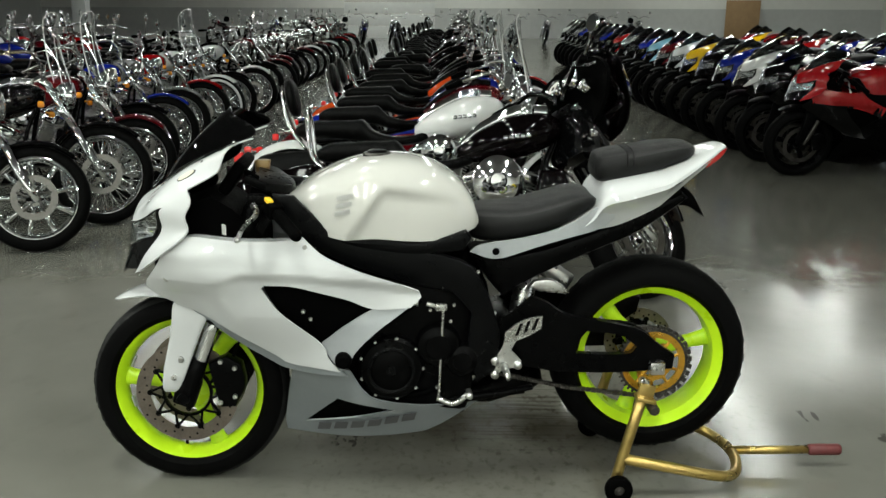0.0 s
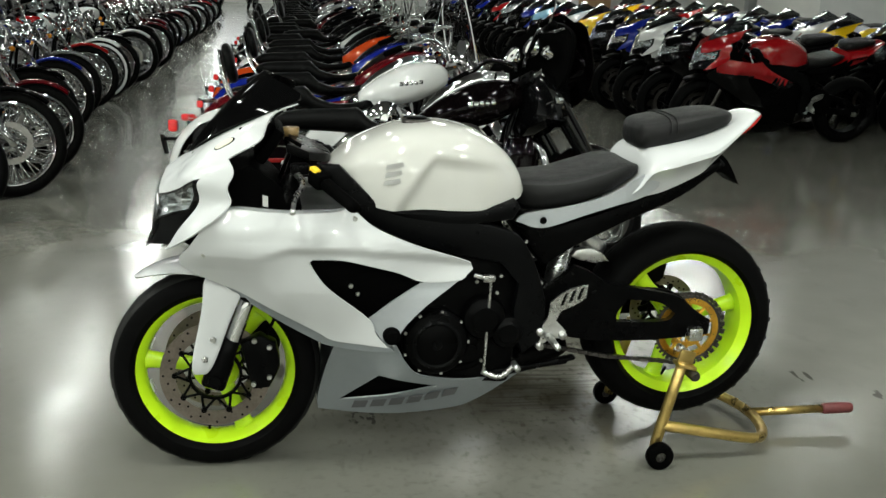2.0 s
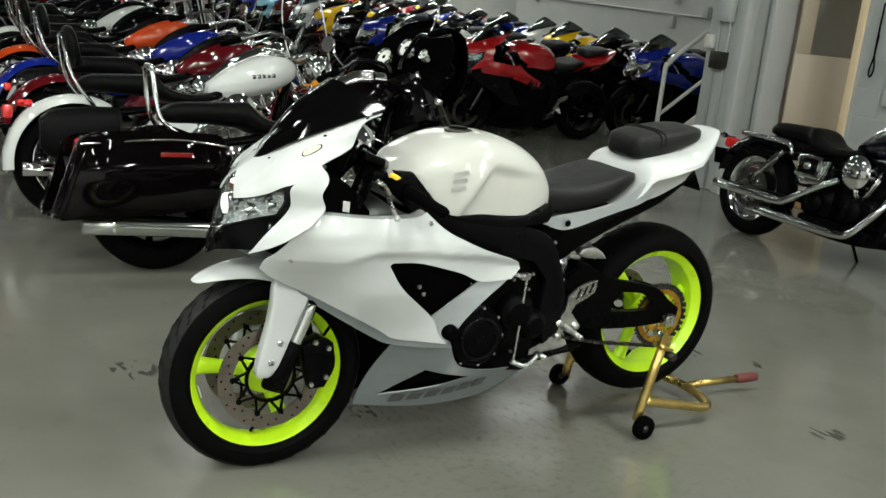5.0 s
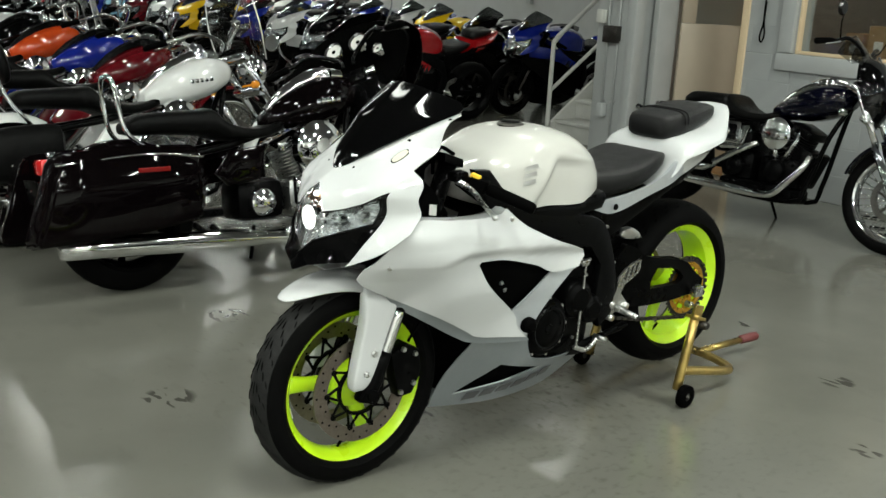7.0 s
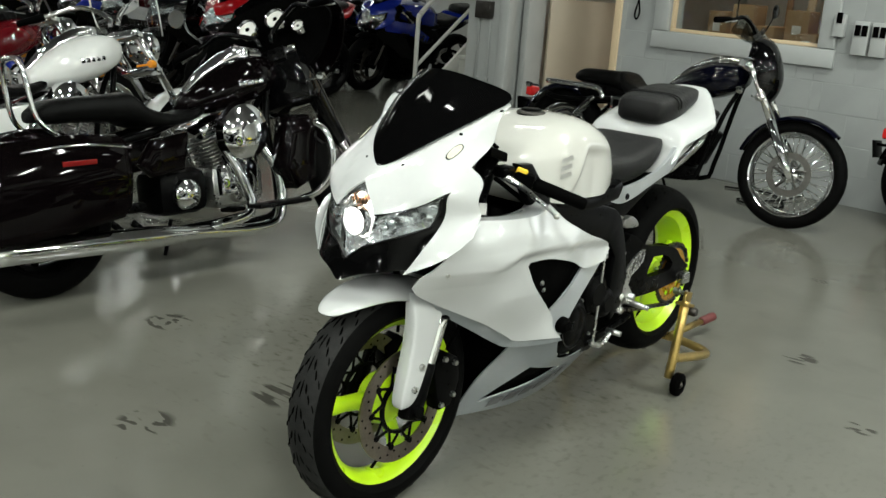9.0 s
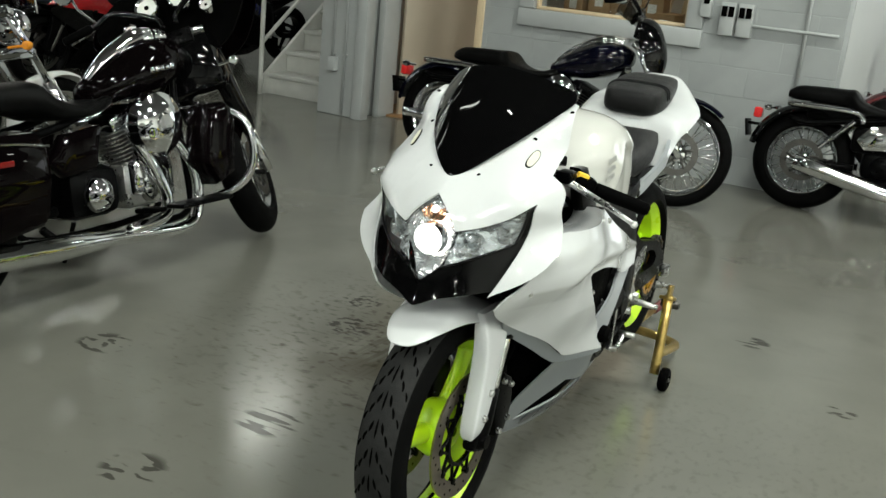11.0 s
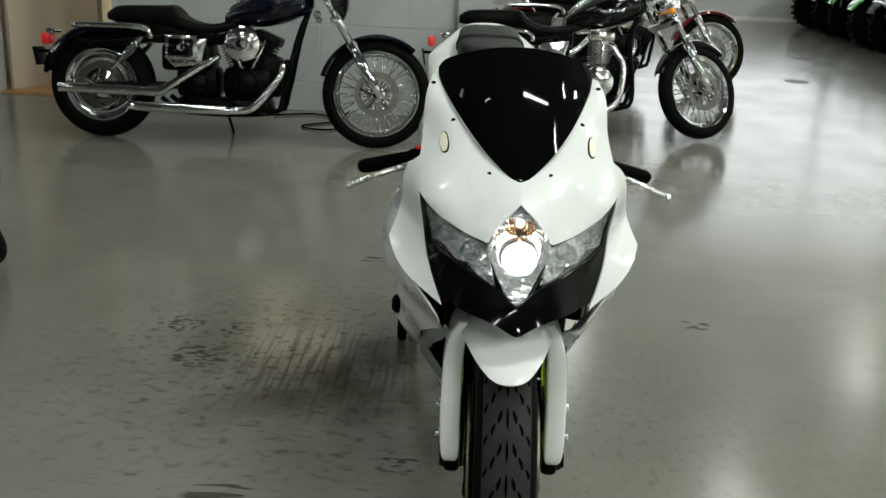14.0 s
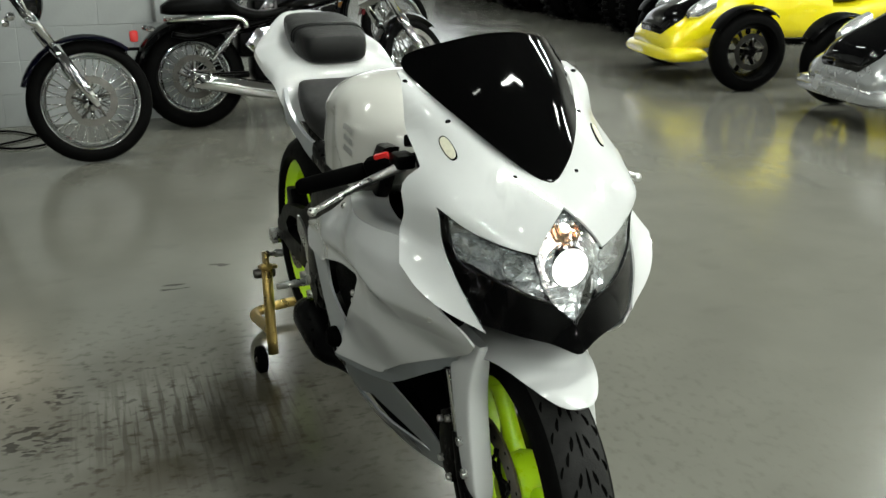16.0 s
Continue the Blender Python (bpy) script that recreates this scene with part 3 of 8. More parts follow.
    # upper fairing
    half = [(0, 0.934), (0.014, 0.938), (0.044, 0.960), (0.086, 1.000), (0.121, 1.038), (0.147, 1.069), (0.161, 1.086), (0.177, 1.084), (0.186, 1.055), (0.190, 0.995), (0.192, 0.965), (0.194, 0.947),
            (0.215, 0.928), (0.225, 0.905), (0.226, 0.865), (0.235, 0.828), (0.252, 0.789), (0.234, 0.756), (0.200, 0.726), (0.142, 0.694), (0.160, 0.735), (0.176, 0.785), (0.187, 0.85), (0.1935, 0.896),
            (0.150, 0.863), (0.105, 0.842), (0.061, 0.830), (0.046, 0.853), (0.022, 0.879), (0, 0.898)]
    bm = shell(bmesh.new(), both_halves(half), nose_at, 0.004, step, per, 38, (), hero)
    part("upper_fairing", bm, [P["main"], MATT_BLACK] if hero else P["main"], bike)
    # chin below the lamps
    half = [(0, 0.714), (0.030, 0.740), (0.044, 0.749), (0.088, 0.768), (0.135, 0.791), (0.166, 0.808), (0.173, 0.841), (0.181, 0.880), (0.193, 0.896), (0.187, 0.850), (0.176, 0.785), (0.160, 0.735), (0.147, 0.706), (0.10, 0.697), (0.05, 0.683), (0.012, 0.665), (0, 0.662)]
    bm = shell(bmesh.new(), both_halves(half), lambda y, z: nose_at(y, z, 0.006), 0.004, step, per, 38)
    part("chin_panel", bm, SCREEN_BLACK if hero else GLOSS_BLACK, bike, "gloss black chin panel under the headlamps" if hero else "")
    # lamps: a clear cover, a reflector bowl behind it, the lit lamp in the middle
    lens = [(0.060, 0.828), (0.105, 0.841), (0.150, 0.861), (0.1845, 0.886), (0.1765, 0.845), (0.168, 0.809), (0.135, 0.792), (0.088, 0.769), (0.043, 0.750), (0.0530, 0.790)]
    for s in (-1, 1):
        bm = shell(bmesh.new(), [(s * u, v) for u, v in lens], lambda y, z: nose_at(y, z, 0.003), 0.002, step, per, 38)
        lamp = part("headlamp", bm, CLEAR, bike, "clear headlamp lens" if hero else "")
        lamp.visible_shadow = False

        def bowl(y, z):
            q = nose_at(y, z, 0.012)
            u = (abs(y) - 0.115) / 0.08
            return q + Vector((0.035 * max(0, 1 - u * u) * (0.6 + 0.4 * math.cos(z * 260)), 0, 0))

        bm = shell(bmesh.new(), [(s * u, v) for u, v in lens], bowl, 0.002, 0.016 if hero else step, 3 if hero else per, 38)
        if hero:
            facets(bm, 0.0045, 30 + s)
        part("reflector", bm, REFLECTOR, lamp, smooth=not hero)
        if hero:
            bm = bmesh.new()
            tube(bm, [nose_at(s * u, v, -0.0005) for u, v in ((0.06, 0.829), (0.105, 0.843), (0.150, 0.863), (0.186, 0.889), (0.178, 0.845), (0.169, 0.808), (0.135, 0.791), (0.088, 0.768), (0.042, 0.749))], 0.0032, 6, 4, 40)
            part("lens_edge", bm, GLOSS_BLACK, lamp)
            for u, v, r in ((0.092, 0.806, 0.019), (0.137, 0.829, 0.014)):
                q = nose_at(s * u, v, 0.016)
                bm = lathe(bmesh.new(), [(0.0, 0.02), (r * 0.6, 0.016), (r, 0.0), (r * 1.1, 0.0), (r * 1.05, 0.022)], 20, q, "x")
                part("lamp_bowl", bm, CHROME, lamp)
    half = [(0, 0.899), (0.022, 0.880), (0.046, 0.854), (0.058, 0.829), (0.051, 0.790), (0.029, 0.743), (0, 0.706)]
    bm = shell(bmesh.new(), both_halves(half), lambda y, z: nose_at(y, z, 0.002), 0.002, step, per, 38)
    mid = part("centre_headlamp", bm, CLEAR, bike, "lit projector headlamp behind a clear lens" if hero else "")
    mid.visible_shadow = False
    bm = shell(bmesh.new(), both_halves(half), lambda y, z: nose_at(y, z, 0.012) + Vector((0.045 * max(0, 1 - (y / 0.055) ** 2) * max(0, 1 - ((z - 0.80) / 0.075) ** 2), 0, 0)), 0.002, step * 0.6 if hero else step, per, 38)
    if hero:
        facets(bm, 0.0045, 31)
    part("reflector", bm, REFLECTOR, mid, smooth=not hero)
    bm = lathe(bmesh.new(), [(0, -0.013), (0.012, -0.011), (0.023, -0.005), (0.029, 0.005), (0.030, 0.02)], 28, (NOSE(0, 0.80) + 0.020, 0, 0.803), "x")
    part("lamp_bulb", bm, P["lamp"], mid)
    if hero:
        bm = lathe(bmesh.new(), [(0.031, 0.006), (0.034, -0.004), (0.037, 0.004), (0.038, 0.02)], 28, (NOSE(0, 0.80) + 0.018, 0, 0.803), "x")
        part("lamp_ring", bm, CHROME, mid)
    if hero:
        bm = shell(bmesh.new(), both_halves([(0, 0.888), (0.017, 0.873), (0.030, 0.857), (0.022, 0.845), (0, 0.842)]), lambda y, z: nose_at(y, z, 0.010) + Vector((0.012 * max(0, 1 - (y / 0.03) ** 2), 0, 0)), 0.002, 0.009, per, 38)
        facets(bm, 0.003, 32)
        part("upper_reflector", bm, AMBER_GLINT, mid, "upper reflector, amber glints put into its colour", smooth=False)
        bm = lathe(bmesh.new(), [(0, -0.006), (0.006, -0.003), (0.008, 0.005), (0, 0.010)], 16, (NOSE(0, 0.866) + 0.014, 0, 0.866), "x")
        part("position_bulb", bm, LAMP_ON, mid)
    # windscreen
    screen = spline_field([(0, 0.936, -0.764), (0.062, 0.962, -0.727), (0.098, 1.003, -0.668), (0.128, 1.042, -0.596), (0.150, 1.076, -0.525), (0.160, 1.10, -0.462), (0.178, 1.10, -0.425), (0, 1.158, -0.552), (0.09, 1.146, -0.52),
                           (0.145, 1.122, -0.46), (0, 1.05, -0.672), (0.07, 1.07, -0.638), (0.06, 1.105, -0.600)])
    half = [(0, 0.930), (0.016, 0.934), (0.047, 0.957), (0.089, 0.997), (0.124, 1.035), (0.149, 1.066), (0.161, 1.085), (0.162, 1.098), (0.149, 1.115), (0.113, 1.135), (0.062, 1.151), (0, 1.158)]
    bm = shell(bmesh.new(), both_halves(half), lambda y, z: Vector((screen(abs(y), z) - 0.002, y, z)), 0.004, step, per, 38)
    ws = part("windscreen", bm, P["screen"], bike, "black tinted windscreen" if hero else "")
    if hero:
        for s in (-1, 1):
            for y, z in ((0.060, 0.939), (0.131, 1.016), (0.175, 1.073)):
                q = nose_at(s * y, z, -0.001)
                nrm = Vector((-1, s * 0.5, 0.5)).normalized()
                bm = lathe(bmesh.new(), [(0, -0.004), (0.005, -0.003), (0.0065, 0), (0.0065, 0.004)], 12, q, "z", turn=Vector((0, 0, -1)).rotation_difference(nrm).to_matrix())
                part("screw", bm, SATIN_BLACK, bike)
            # cream plate over each mirror mount, lying on the slope of the fairing
            c0 = nose_at(s * 0.146, 0.978)
            ty, tz = (nose_at(s * 0.156, 0.978) - c0).normalized(), (nose_at(s * 0.150, 0.998) - c0).normalized()
            out = tz.cross(ty) * s
            if out.x > 0:
                out = -out
            ty = tz.cross(out)
            frame_m = Matrix((ty, tz, out)).transposed().to_4x4()
            frame_m.translation = c0
            for name, grow, lo, hi, material, words in (("plate_edge", 1.14, -0.010, 0.0085, MATT_BLACK, ""), ("mirror_cover_plate", 1.0, -0.008, 0.0105, TAPE, "cream plate over the mirror mount")):
                ring = [(0.0135 * grow * math.copysign(abs(math.cos(q)) ** 0.8, math.cos(q)), 0.0275 * grow * math.copysign(abs(math.sin(q)) ** 0.9, math.sin(q))) for q in [2 * math.pi * k / 20 for k in range(20)]]
                bm = bmesh.new()
                skin(bm, [[frame_m @ Vector((u * f, v * f, h)) for u, v in ring] for f, h in ((1, lo), (1, hi - 0.0015), (0.93, hi))])
                bmesh.ops.recalc_face_normals(bm, faces=bm.faces)
                part(name, bm, material, bike, words)
    # side fairings
    side = [(-0.795, 0.656), (-0.789, 0.682), (-0.770, 0.704), (-0.747, 0.737), (-0.718, 0.778), (-0.655, 0.817), (-0.56, 0.815), (-0.486, 0.812), (-0.375, 0.810), (-0.335, 0.822), (-0.281, 0.775), (-0.218, 0.743),
            (-0.139, 0.710), (-0.060, 0.683), (-0.004, 0.660), (0.004, 0.642), (-0.028, 0.612), (-0.133, 0.608), (-0.220, 0.644), (-0.347, 0.679), (-0.440, 0.683), (-0.449, 0.674), (-0.398, 0.601), (-0.285, 0.503), (-0.265, 0.458),
            (-0.231, 0.420), (-0.30, 0.425), (-0.384, 0.432), (-0.425, 0.455), (-0.521, 0.509), (-0.641, 0.568), (-0.712, 0.602), (-0.768, 0.632)]
    bm = shell(bmesh.new(), side, flank_at, 0.004, 0.0095 if hero else step, per, 35)
    if not hero:
        for q in bm.faces:
            q.material_index = 1 if q.calc_center_median().z < 0.70 - 0.1 * (q.calc_center_median().x + 0.5) else 0
    left = part("side_fairing", bm, P["side"] if hero else [P["side"], GLOSS_BLACK], bike)
    flipped(left)
    if hero:
        hem = [(-0.69, 0.594), (-0.62, 0.558), (-0.521, 0.510), (-0.425, 0.456), (-0.384, 0.433), (-0.30, 0.426), (-0.228, 0.421), (-0.212, 0.405), (-0.30, 0.403), (-0.392, 0.410), (-0.44, 0.430), (-0.535, 0.485), (-0.63, 0.543)]
        bm = shell(bmesh.new(), hem, lambda x, z: flank_at(x, z, -0.008), 0.005, step, per, 35)
        hm = part("fairing_hem", bm, SILVER, bike, "silver lower edge of the side fairing")
        flipped(hm)
    # the shelf that turns in along the fairing's top edge
    top = [(-0.70, 0.787), (-0.655, 0.816), (-0.56, 0.814), (-0.486, 0.811), (-0.375, 0.809), (-0.338, 0.819)]
    outer = catmull([flank_at(x, z) for x, z in top], 4)
    rings = [[p + Vector((0, 0.001, 0)), p + Vector((0, 0.022, 0.004)), p + Vector((0.004, 0.05, 0.0)), p + Vector((0.008, 0.085, -0.012))] for p in outer]
    bm = bmesh.new()
    skin(bm, rings, closed=False, caps=False)
    bmesh.ops.solidify(bm, geom=bm.faces[:], thickness=0.003)
    sh = part("fairing_shelf", bm, P["side"], bike)
    flipped(sh)
    strut = [(-0.285, 0.503), (-0.215, 0.560), (-0.133, 0.607), (-0.08, 0.614), (-0.032, 0.611), (-0.062, 0.588), (-0.125, 0.540), (-0.185, 0.480), (-0.210, 0.430), (-0.231, 0.420), (-0.262, 0.458)]
    bm = shell(bmesh.new(), strut, lambda x, z: flank_at(x, z, -0.010), 0.006, step, per, 35)
    st = part("fairing_strut", bm, P["strut"], bike, "light silver strut behind the vent" if hero else "")
    flipped(st)
    hole = [(-0.455, 0.690), (-0.35, 0.688), (-0.22, 0.654), (-0.125, 0.616), (-0.28, 0.495), (-0.40, 0.590)]
    bm = shell(bmesh.new(), hole, lambda x, z: flank_at(x, z, -0.035), 0.004, step, 2, 35)
    vp = part("vent_panel", bm, MATT_BLACK, bike)
    flipped(vp)
    # belly pan, with a dark cut-out and dark bars of lettering
    belly = [(-0.372, 0.440), (-0.30, 0.428), (-0.231, 0.423), (-0.205, 0.418), (-0.167, 0.347), (-0.118, 0.309), (0.027, 0.282), (0.178, 0.292), (0.105, 0.228), (0.045, 0.187), (-0.012, 0.167), (-0.20, 0.152), (-0.33, 0.152), (-0.414, 0.157),
             (-0.416, 0.20), (-0.405, 0.27), (-0.390, 0.35), (-0.378, 0.40)]
    cut = [(-0.352, 0.199), (-0.300, 0.253), (-0.246, 0.309), (-0.170, 0.290), (-0.082, 0.268), (-0.215, 0.233)]
    bm = shell(bmesh.new(), belly, belly_at, 0.004, step, per, 35, [cut] if hero else ())
    bp = part("belly_pan", bm, P["belly"], bike, "silver belly pan" if hero else "")
    flipped(bp)
    bm = shell(bmesh.new(), [(-0.405, 0.185), (-0.30, 0.30), (-0.25, 0.345), (-0.13, 0.315), (-0.02, 0.280), (-0.19, 0.185)] if hero else cut, lambda x, z: belly_at(x, z, -0.016 if hero else 0.014), 0.004, step * 0.4, 1, 20)
    bc = part("belly_cutout", bm, MATT_BLACK, bike)
    flipped(bc)
    # wedge between belly pan and front wheel, and the radiator
    bm = bmesh.new()
    rings = [[Vector((x, y, z)) for y, z in ((-w, z1), (w, z1), (w * 0.9, z2), (-w * 0.9, z2))] for x, w, z1, z2 in ((-0.36, 0.10, 0.42, 0.66), (-0.31, 0.115, 0.34, 0.72), (-0.24, 0.13, 0.30, 0.72))]
    skin(bm, rings)
    part("radiator", bm, MATT_BLACK, bike)
    if hero:
        # added black filler that closes the belly pan towards the front wheel
        bm = bmesh.new()
        skin(bm, [[Vector((x, y, z)) for y, z in ((-w1, 0.195), (w1, 0.195), (w2, 0.30), (w3, 0.43), (-w3, 0.43), (-w2, 0.30))] for x, w1, w2, w3 in ((-0.366, 0.026, 0.072, 0.135), (-0.34, 0.034, 0.084, 0.148), (-0.27, 0.048, 0.105, 0.165))])
        bmesh.ops.recalc_face_normals(bm, faces=bm.faces)
        part("radiator_duct", bm, MATT_BLACK, bike, "matt black filler added behind the front wheel")
    if hero:
        for k in range(6):
            x0, z0 = -0.318 + 0.052 * k, 0.170 + 0.0096 * k
            bar = [(x0, z0), (x0 + 0.040, z0 + 0.006), (x0 + 0.048, z0 + 0.036), (x0 + 0.008, z0 + 0.030)]
            bm = shell(bmesh.new(), bar, lambda x, z: belly_at(x, z, 0.0105), 0.001, 0.012, 1, 20)
            flipped(part("decal_bar", bm, BAR_GREY, bike, "dark grey lettering bar"))
        bm = bmesh.new()
        tube(bm, [belly_at(x, z, 0.003) for x, z in ((-0.352, 0.197), (-0.21, 0.232), (-0.076, 0.265))], 0.003, 6)
        ed = part("cutout_trim", bm, LIGHT_SILVER, bike)
        flipped(ed)
    # tank: broad in front, cut in for the knees behind a slanting ridge
    def tank_scoop(x, z, a):
        front = 0.10 * max(0.0, -0.16 - x) * max(0.0, min(1.0, (a - 0.25) / 0.35)) * max(0.0, min(1.0, (x + 0.42) / 0.12))
        t = max(0.0, min(1.0, (x + 0.189 - 0.70 * (z - 0.84)) / 0.03))
        u = max(0.0, min(1.0, (0.958 - 0.16 * max(0.0, x + 0.10) - z) / 0.035))
        t, u = t * t * (3 - 2 * t), u * u * (3 - 2 * u)
        # a shoulder crease from the nose of the tank to the head of the ridge
        crease = max(0.0, 1 - abs(z - float(np.interp(x, (-0.40, -0.30, -0.14), (0.884, 0.925, 0.948)))) / 0.035) * max(0.0, min(1.0, (x + 0.40) / 0.06)) * max(0.0, min(1.0, (-0.10 - x) / 0.05))
        return front + 0.019 * t * u * max(0.0, min(1.0, (0.17 - x) / 0.22)) - 0.006 * crease

    prof = [(-0.404, 0.868, 0.894, 0.05), (-0.375, 0.842, 0.917, 0.11), (-0.31, 0.820, 0.963, 0.172), (-0.215, 0.800, 1.004, 0.205), (-0.13, 0.803, 1.021, 0.212), (-0.04, 0.795, 1.021, 0.204), (0.04, 0.794, 1.000, 0.190), (0.11, 0.806, 0.958, 0.162), (0.155, 0.818, 0.905, 0.130), (0.174, 0.83, 0.855, 0.098)]
    rings = []
    for x, lo, hi, w in prof:
        ring = []
        for k in range(49):
            u = -1 + k / 24
            a = abs(u)
            y = w * math.copysign(min(1.0, (1.0 - (1 - a) ** 2.6)) if a < 1 else 1.0, u)
            z = hi - (hi - lo) * (a ** 2.3)
            ring.append(Vector((x, y, z)))
        ring += [Vector((x, w * 0.6, lo - 0.02)), Vector((x, -w * 0.6, lo - 0.02))]
        rings.append(ring)
    cols = [catmull([r[k] for r in rings], 9 if hero else 1) for k in range(51)]
    for k in range(49):
        for q in cols[k]:
            q.y -= math.copysign(tank_scoop(q.x, q.z, abs(k / 24 - 1)), k - 24) if k != 24 else 0
    rings = [[c[i] for c in cols] for i in range(len(cols[0]))]
    bm = bmesh.new()
    skin(bm, rings)
    bmesh.ops.recalc_face_normals(bm, faces=bm.faces)
    tank = part("fuel_tank", bm, P["tank"], bike, "ivory pearl fuel tank" if hero else "", angle=40 if hero else 60)
    bm = lathe(bmesh.new(), [(0, 0.012), (0.026, 0.012), (0.030, 0.009), (0.031, 0.004), (0.040, 0.003), (0.043, -0.004), (0.043, -0.02)], 32, (-0.125, 0, 1.021), "z")
    cap = part("fuel_cap", bm, [SATIN_BLACK], tank)
    if hero:
        bm = lathe(bmesh.new(), [(0.031, 0.006), (0.041, 0.004), (0.044, -0.002)], 32, (-0.125, 0, 1.022), "z")
        part("cap_ring", bm, DARK_STEEL, tank)
        for s in (-1, 1):
            bm = bmesh.new()
            for dz, x0, x1 in ((0.022, -0.238, -0.186), (0.0, -0.241, -0.191), (-0.022, -0.245, -0.195)):
                quad = []
                for x, z in ((x0, 0.893 + dz), (x1, 0.901 + dz), (x1 - 0.004, 0.914 + dz), (x0 + 0.004, 0.906 + dz)):
                    w = np.interp(x, [-0.215, -0.13], [0.205, 0.212])
                    lo, hi = np.interp(x, [-0.215, -0.13], [0.800, 0.803]), np.interp(x, [-0.215, -0.13], [1.003, 1.020])
                    a = ((hi - z) / (hi - lo)) ** (1 / 2.3)
                    quad.append((x, s * (w * (1 - (1 - a) ** 2.6) - tank_scoop(x, z, a) + 0.0022), z))
                bm.faces.new([bm.verts.new(q) for q in quad])
            bmesh.ops.solidify(bm, geom=bm.faces[:], thickness=0.001)
            part("tank_badge", bm, BADGE, tank, "grey emblem of slanted bars")
    # dark trim under the tank
    trim = [(-0.232, 0.800), (-0.147, 0.806), (0.0, 0.790), (0.135, 0.822), (0.150, 0.80), (0.128, 0.765), (-0.02, 0.752), (-0.15, 0.768), (-0.225, 0.785)]
    bm = bmesh.new()
    plate_xz(bm, trim, -0.150, 0.07, 0.012)
    tt = part("tank_side_cover", bm, GREY_BLACK, bike)
    flipped(tt)
    # frame spars, swingarm and the engine
    spar = [(-0.42, 0.93), (-0.36, 0.925), (-0.225, 0.800), (-0.05, 0.772), (0.12, 0.735), (0.185, 0.665), (0.235, 0.52), (0.225, 0.40), (0.17, 0.36), (0.14, 0.46), (0.150, 0.575), (0.095, 0.640), (-0.05, 0.672), (-0.23, 0.735), (-0.36, 0.82)]
    bm = bmesh.new()
    plate_xz(bm, spar, -0.165, 0.034, 0.008)
    sp = part("frame_spar", bm, GREY_BLACK, bike, "dark grey twin-spar frame" if hero else "")
    flipped(sp)
    bm = bmesh.new()
    box(bm, (0.40, 0.30, 0.40), pose(-0.03, 0, 0.47, 0, 6, 0), 0.03)
    box(bm, (0.26, 0.26, 0.26), pose(-0.10, 0, 0.66, 0, 20, 0), 0.02)
    box(bm, (0.24, 0.24, 0.20), pose(0.16, 0, 0.45, 0, 0, 0), 0.03)
    box(bm, (0.30, 0.2, 0.10), pose(0.0, 0, 0.27), 0.03)
    part("engine", bm, SATIN_BLACK, bike, "black engine" if hero else "")
    if hero:
        for s in (-1, 1):
            for x, z, r in ((-0.085, 0.405, 0.098), (0.055, 0.475, 0.066), (0.125, 0.43, 0.05)):
                bm = lathe(bmesh.new(), [(0, -0.03), (r * 0.55, -0.03), (r * 0.66, -0.022), (r * 0.9, -0.018), (r, -0.006), (r, 0.05)], 36, (x, s * 0.165, z), "y", turn=None if s < 0 else Matrix.Rotation(math.pi, 3, "Z"))
                part("engine_cover", bm, SATIN_BLACK, bike)
            spots = [(-0.085 + 0.094 * math.cos(2 * math.pi * k / 9), 0.405 + 0.094 * math.sin(2 * math.pi * k / 9)) for k in range(9)]
            spots += [(-0.13, 0.585), (-0.06, 0.60), (0.03, 0.585), (0.10, 0.60), (-0.18, 0.53), (0.16, 0.52), (0.05, 0.345), (0.09, 0.55), (0.17, 0.70), (0.22, 0.575)]
            studs("bolt", bike, ALU, [(x, s * 0.173, z) for x, z in spots], 0.0055, 0.006)
        # gear linkage, pivot nut, frame slider
        bm = bmesh.new()
        rod(bm, (0.068, -0.19, 0.595), (0.055, -0.19, 0.315), 0.0045)
        rod(bm, (0.068, -0.19, 0.595), (0.02, -0.185, 0.607), 0.007)
        box(bm, (0.035, 0.02, 0.022), pose(0.062, -0.188, 0.598), 0.005)
        part("gear_linkage", bm, ALU, bike)
        bm = lathe(bmesh.new(), [(0, -0.016), (0.009, -0.016), (0.017, -0.010), (0.020, 0), (0, 0)], 24, (0.130, -0.170, 0.430), "y")
        part("pivot_nut", bm, ALU, bike)
        for s in (-1, 1):
            bm = lathe(bmesh.new(), [(0, -0.045), (0.014, -0.045), (0.024, -0.036), (0.026, 0.0), (0.018, 0.06)], 24, (-0.222, s * 0.215, 0.455), "y", turn=None if s < 0 else Matrix.Rotation(math.pi, 3, "Z"))
            part("frame_slider", bm, MATT_BLACK, bike)
        # hoses, pipes and small fittings round the engine
        for s in (-1, 1):
            bm = bmesh.new()
            tube(bm, [(-0.20, s * 0.12, 0.34), (-0.10, s * 0.15, 0.315), (0.02, s * 0.15, 0.32), (0.10, s * 0.13, 0.37)], 0.010, 10, 4)
            part("oil_line", bm, MATT_BLACK, bike)
            bm = bmesh.new()
            tube(bm, [(-0.26, s * 0.12, 0.60), (-0.20, s * 0.175, 0.55), (-0.10, s * 0.18, 0.56), (0.0, s * 0.175, 0.62)], 0.013, 10, 4)
            part("coolant_hose", bm, MATT_BLACK, bike)
            bm = bmesh.new()
            for x, z in ((-0.195, 0.548), (-0.01, 0.613)):
                lathe(bm, [(0.0135, -0.005), (0.0155, -0.005), (0.0155, 0.005), (0.0135, 0.005)], 12, (x, s * 0.176, z), "x", closed=True)
            tagged(part("hose_clamp", bm, ALU, bike), kind="stuff")
            bm = bmesh.new()
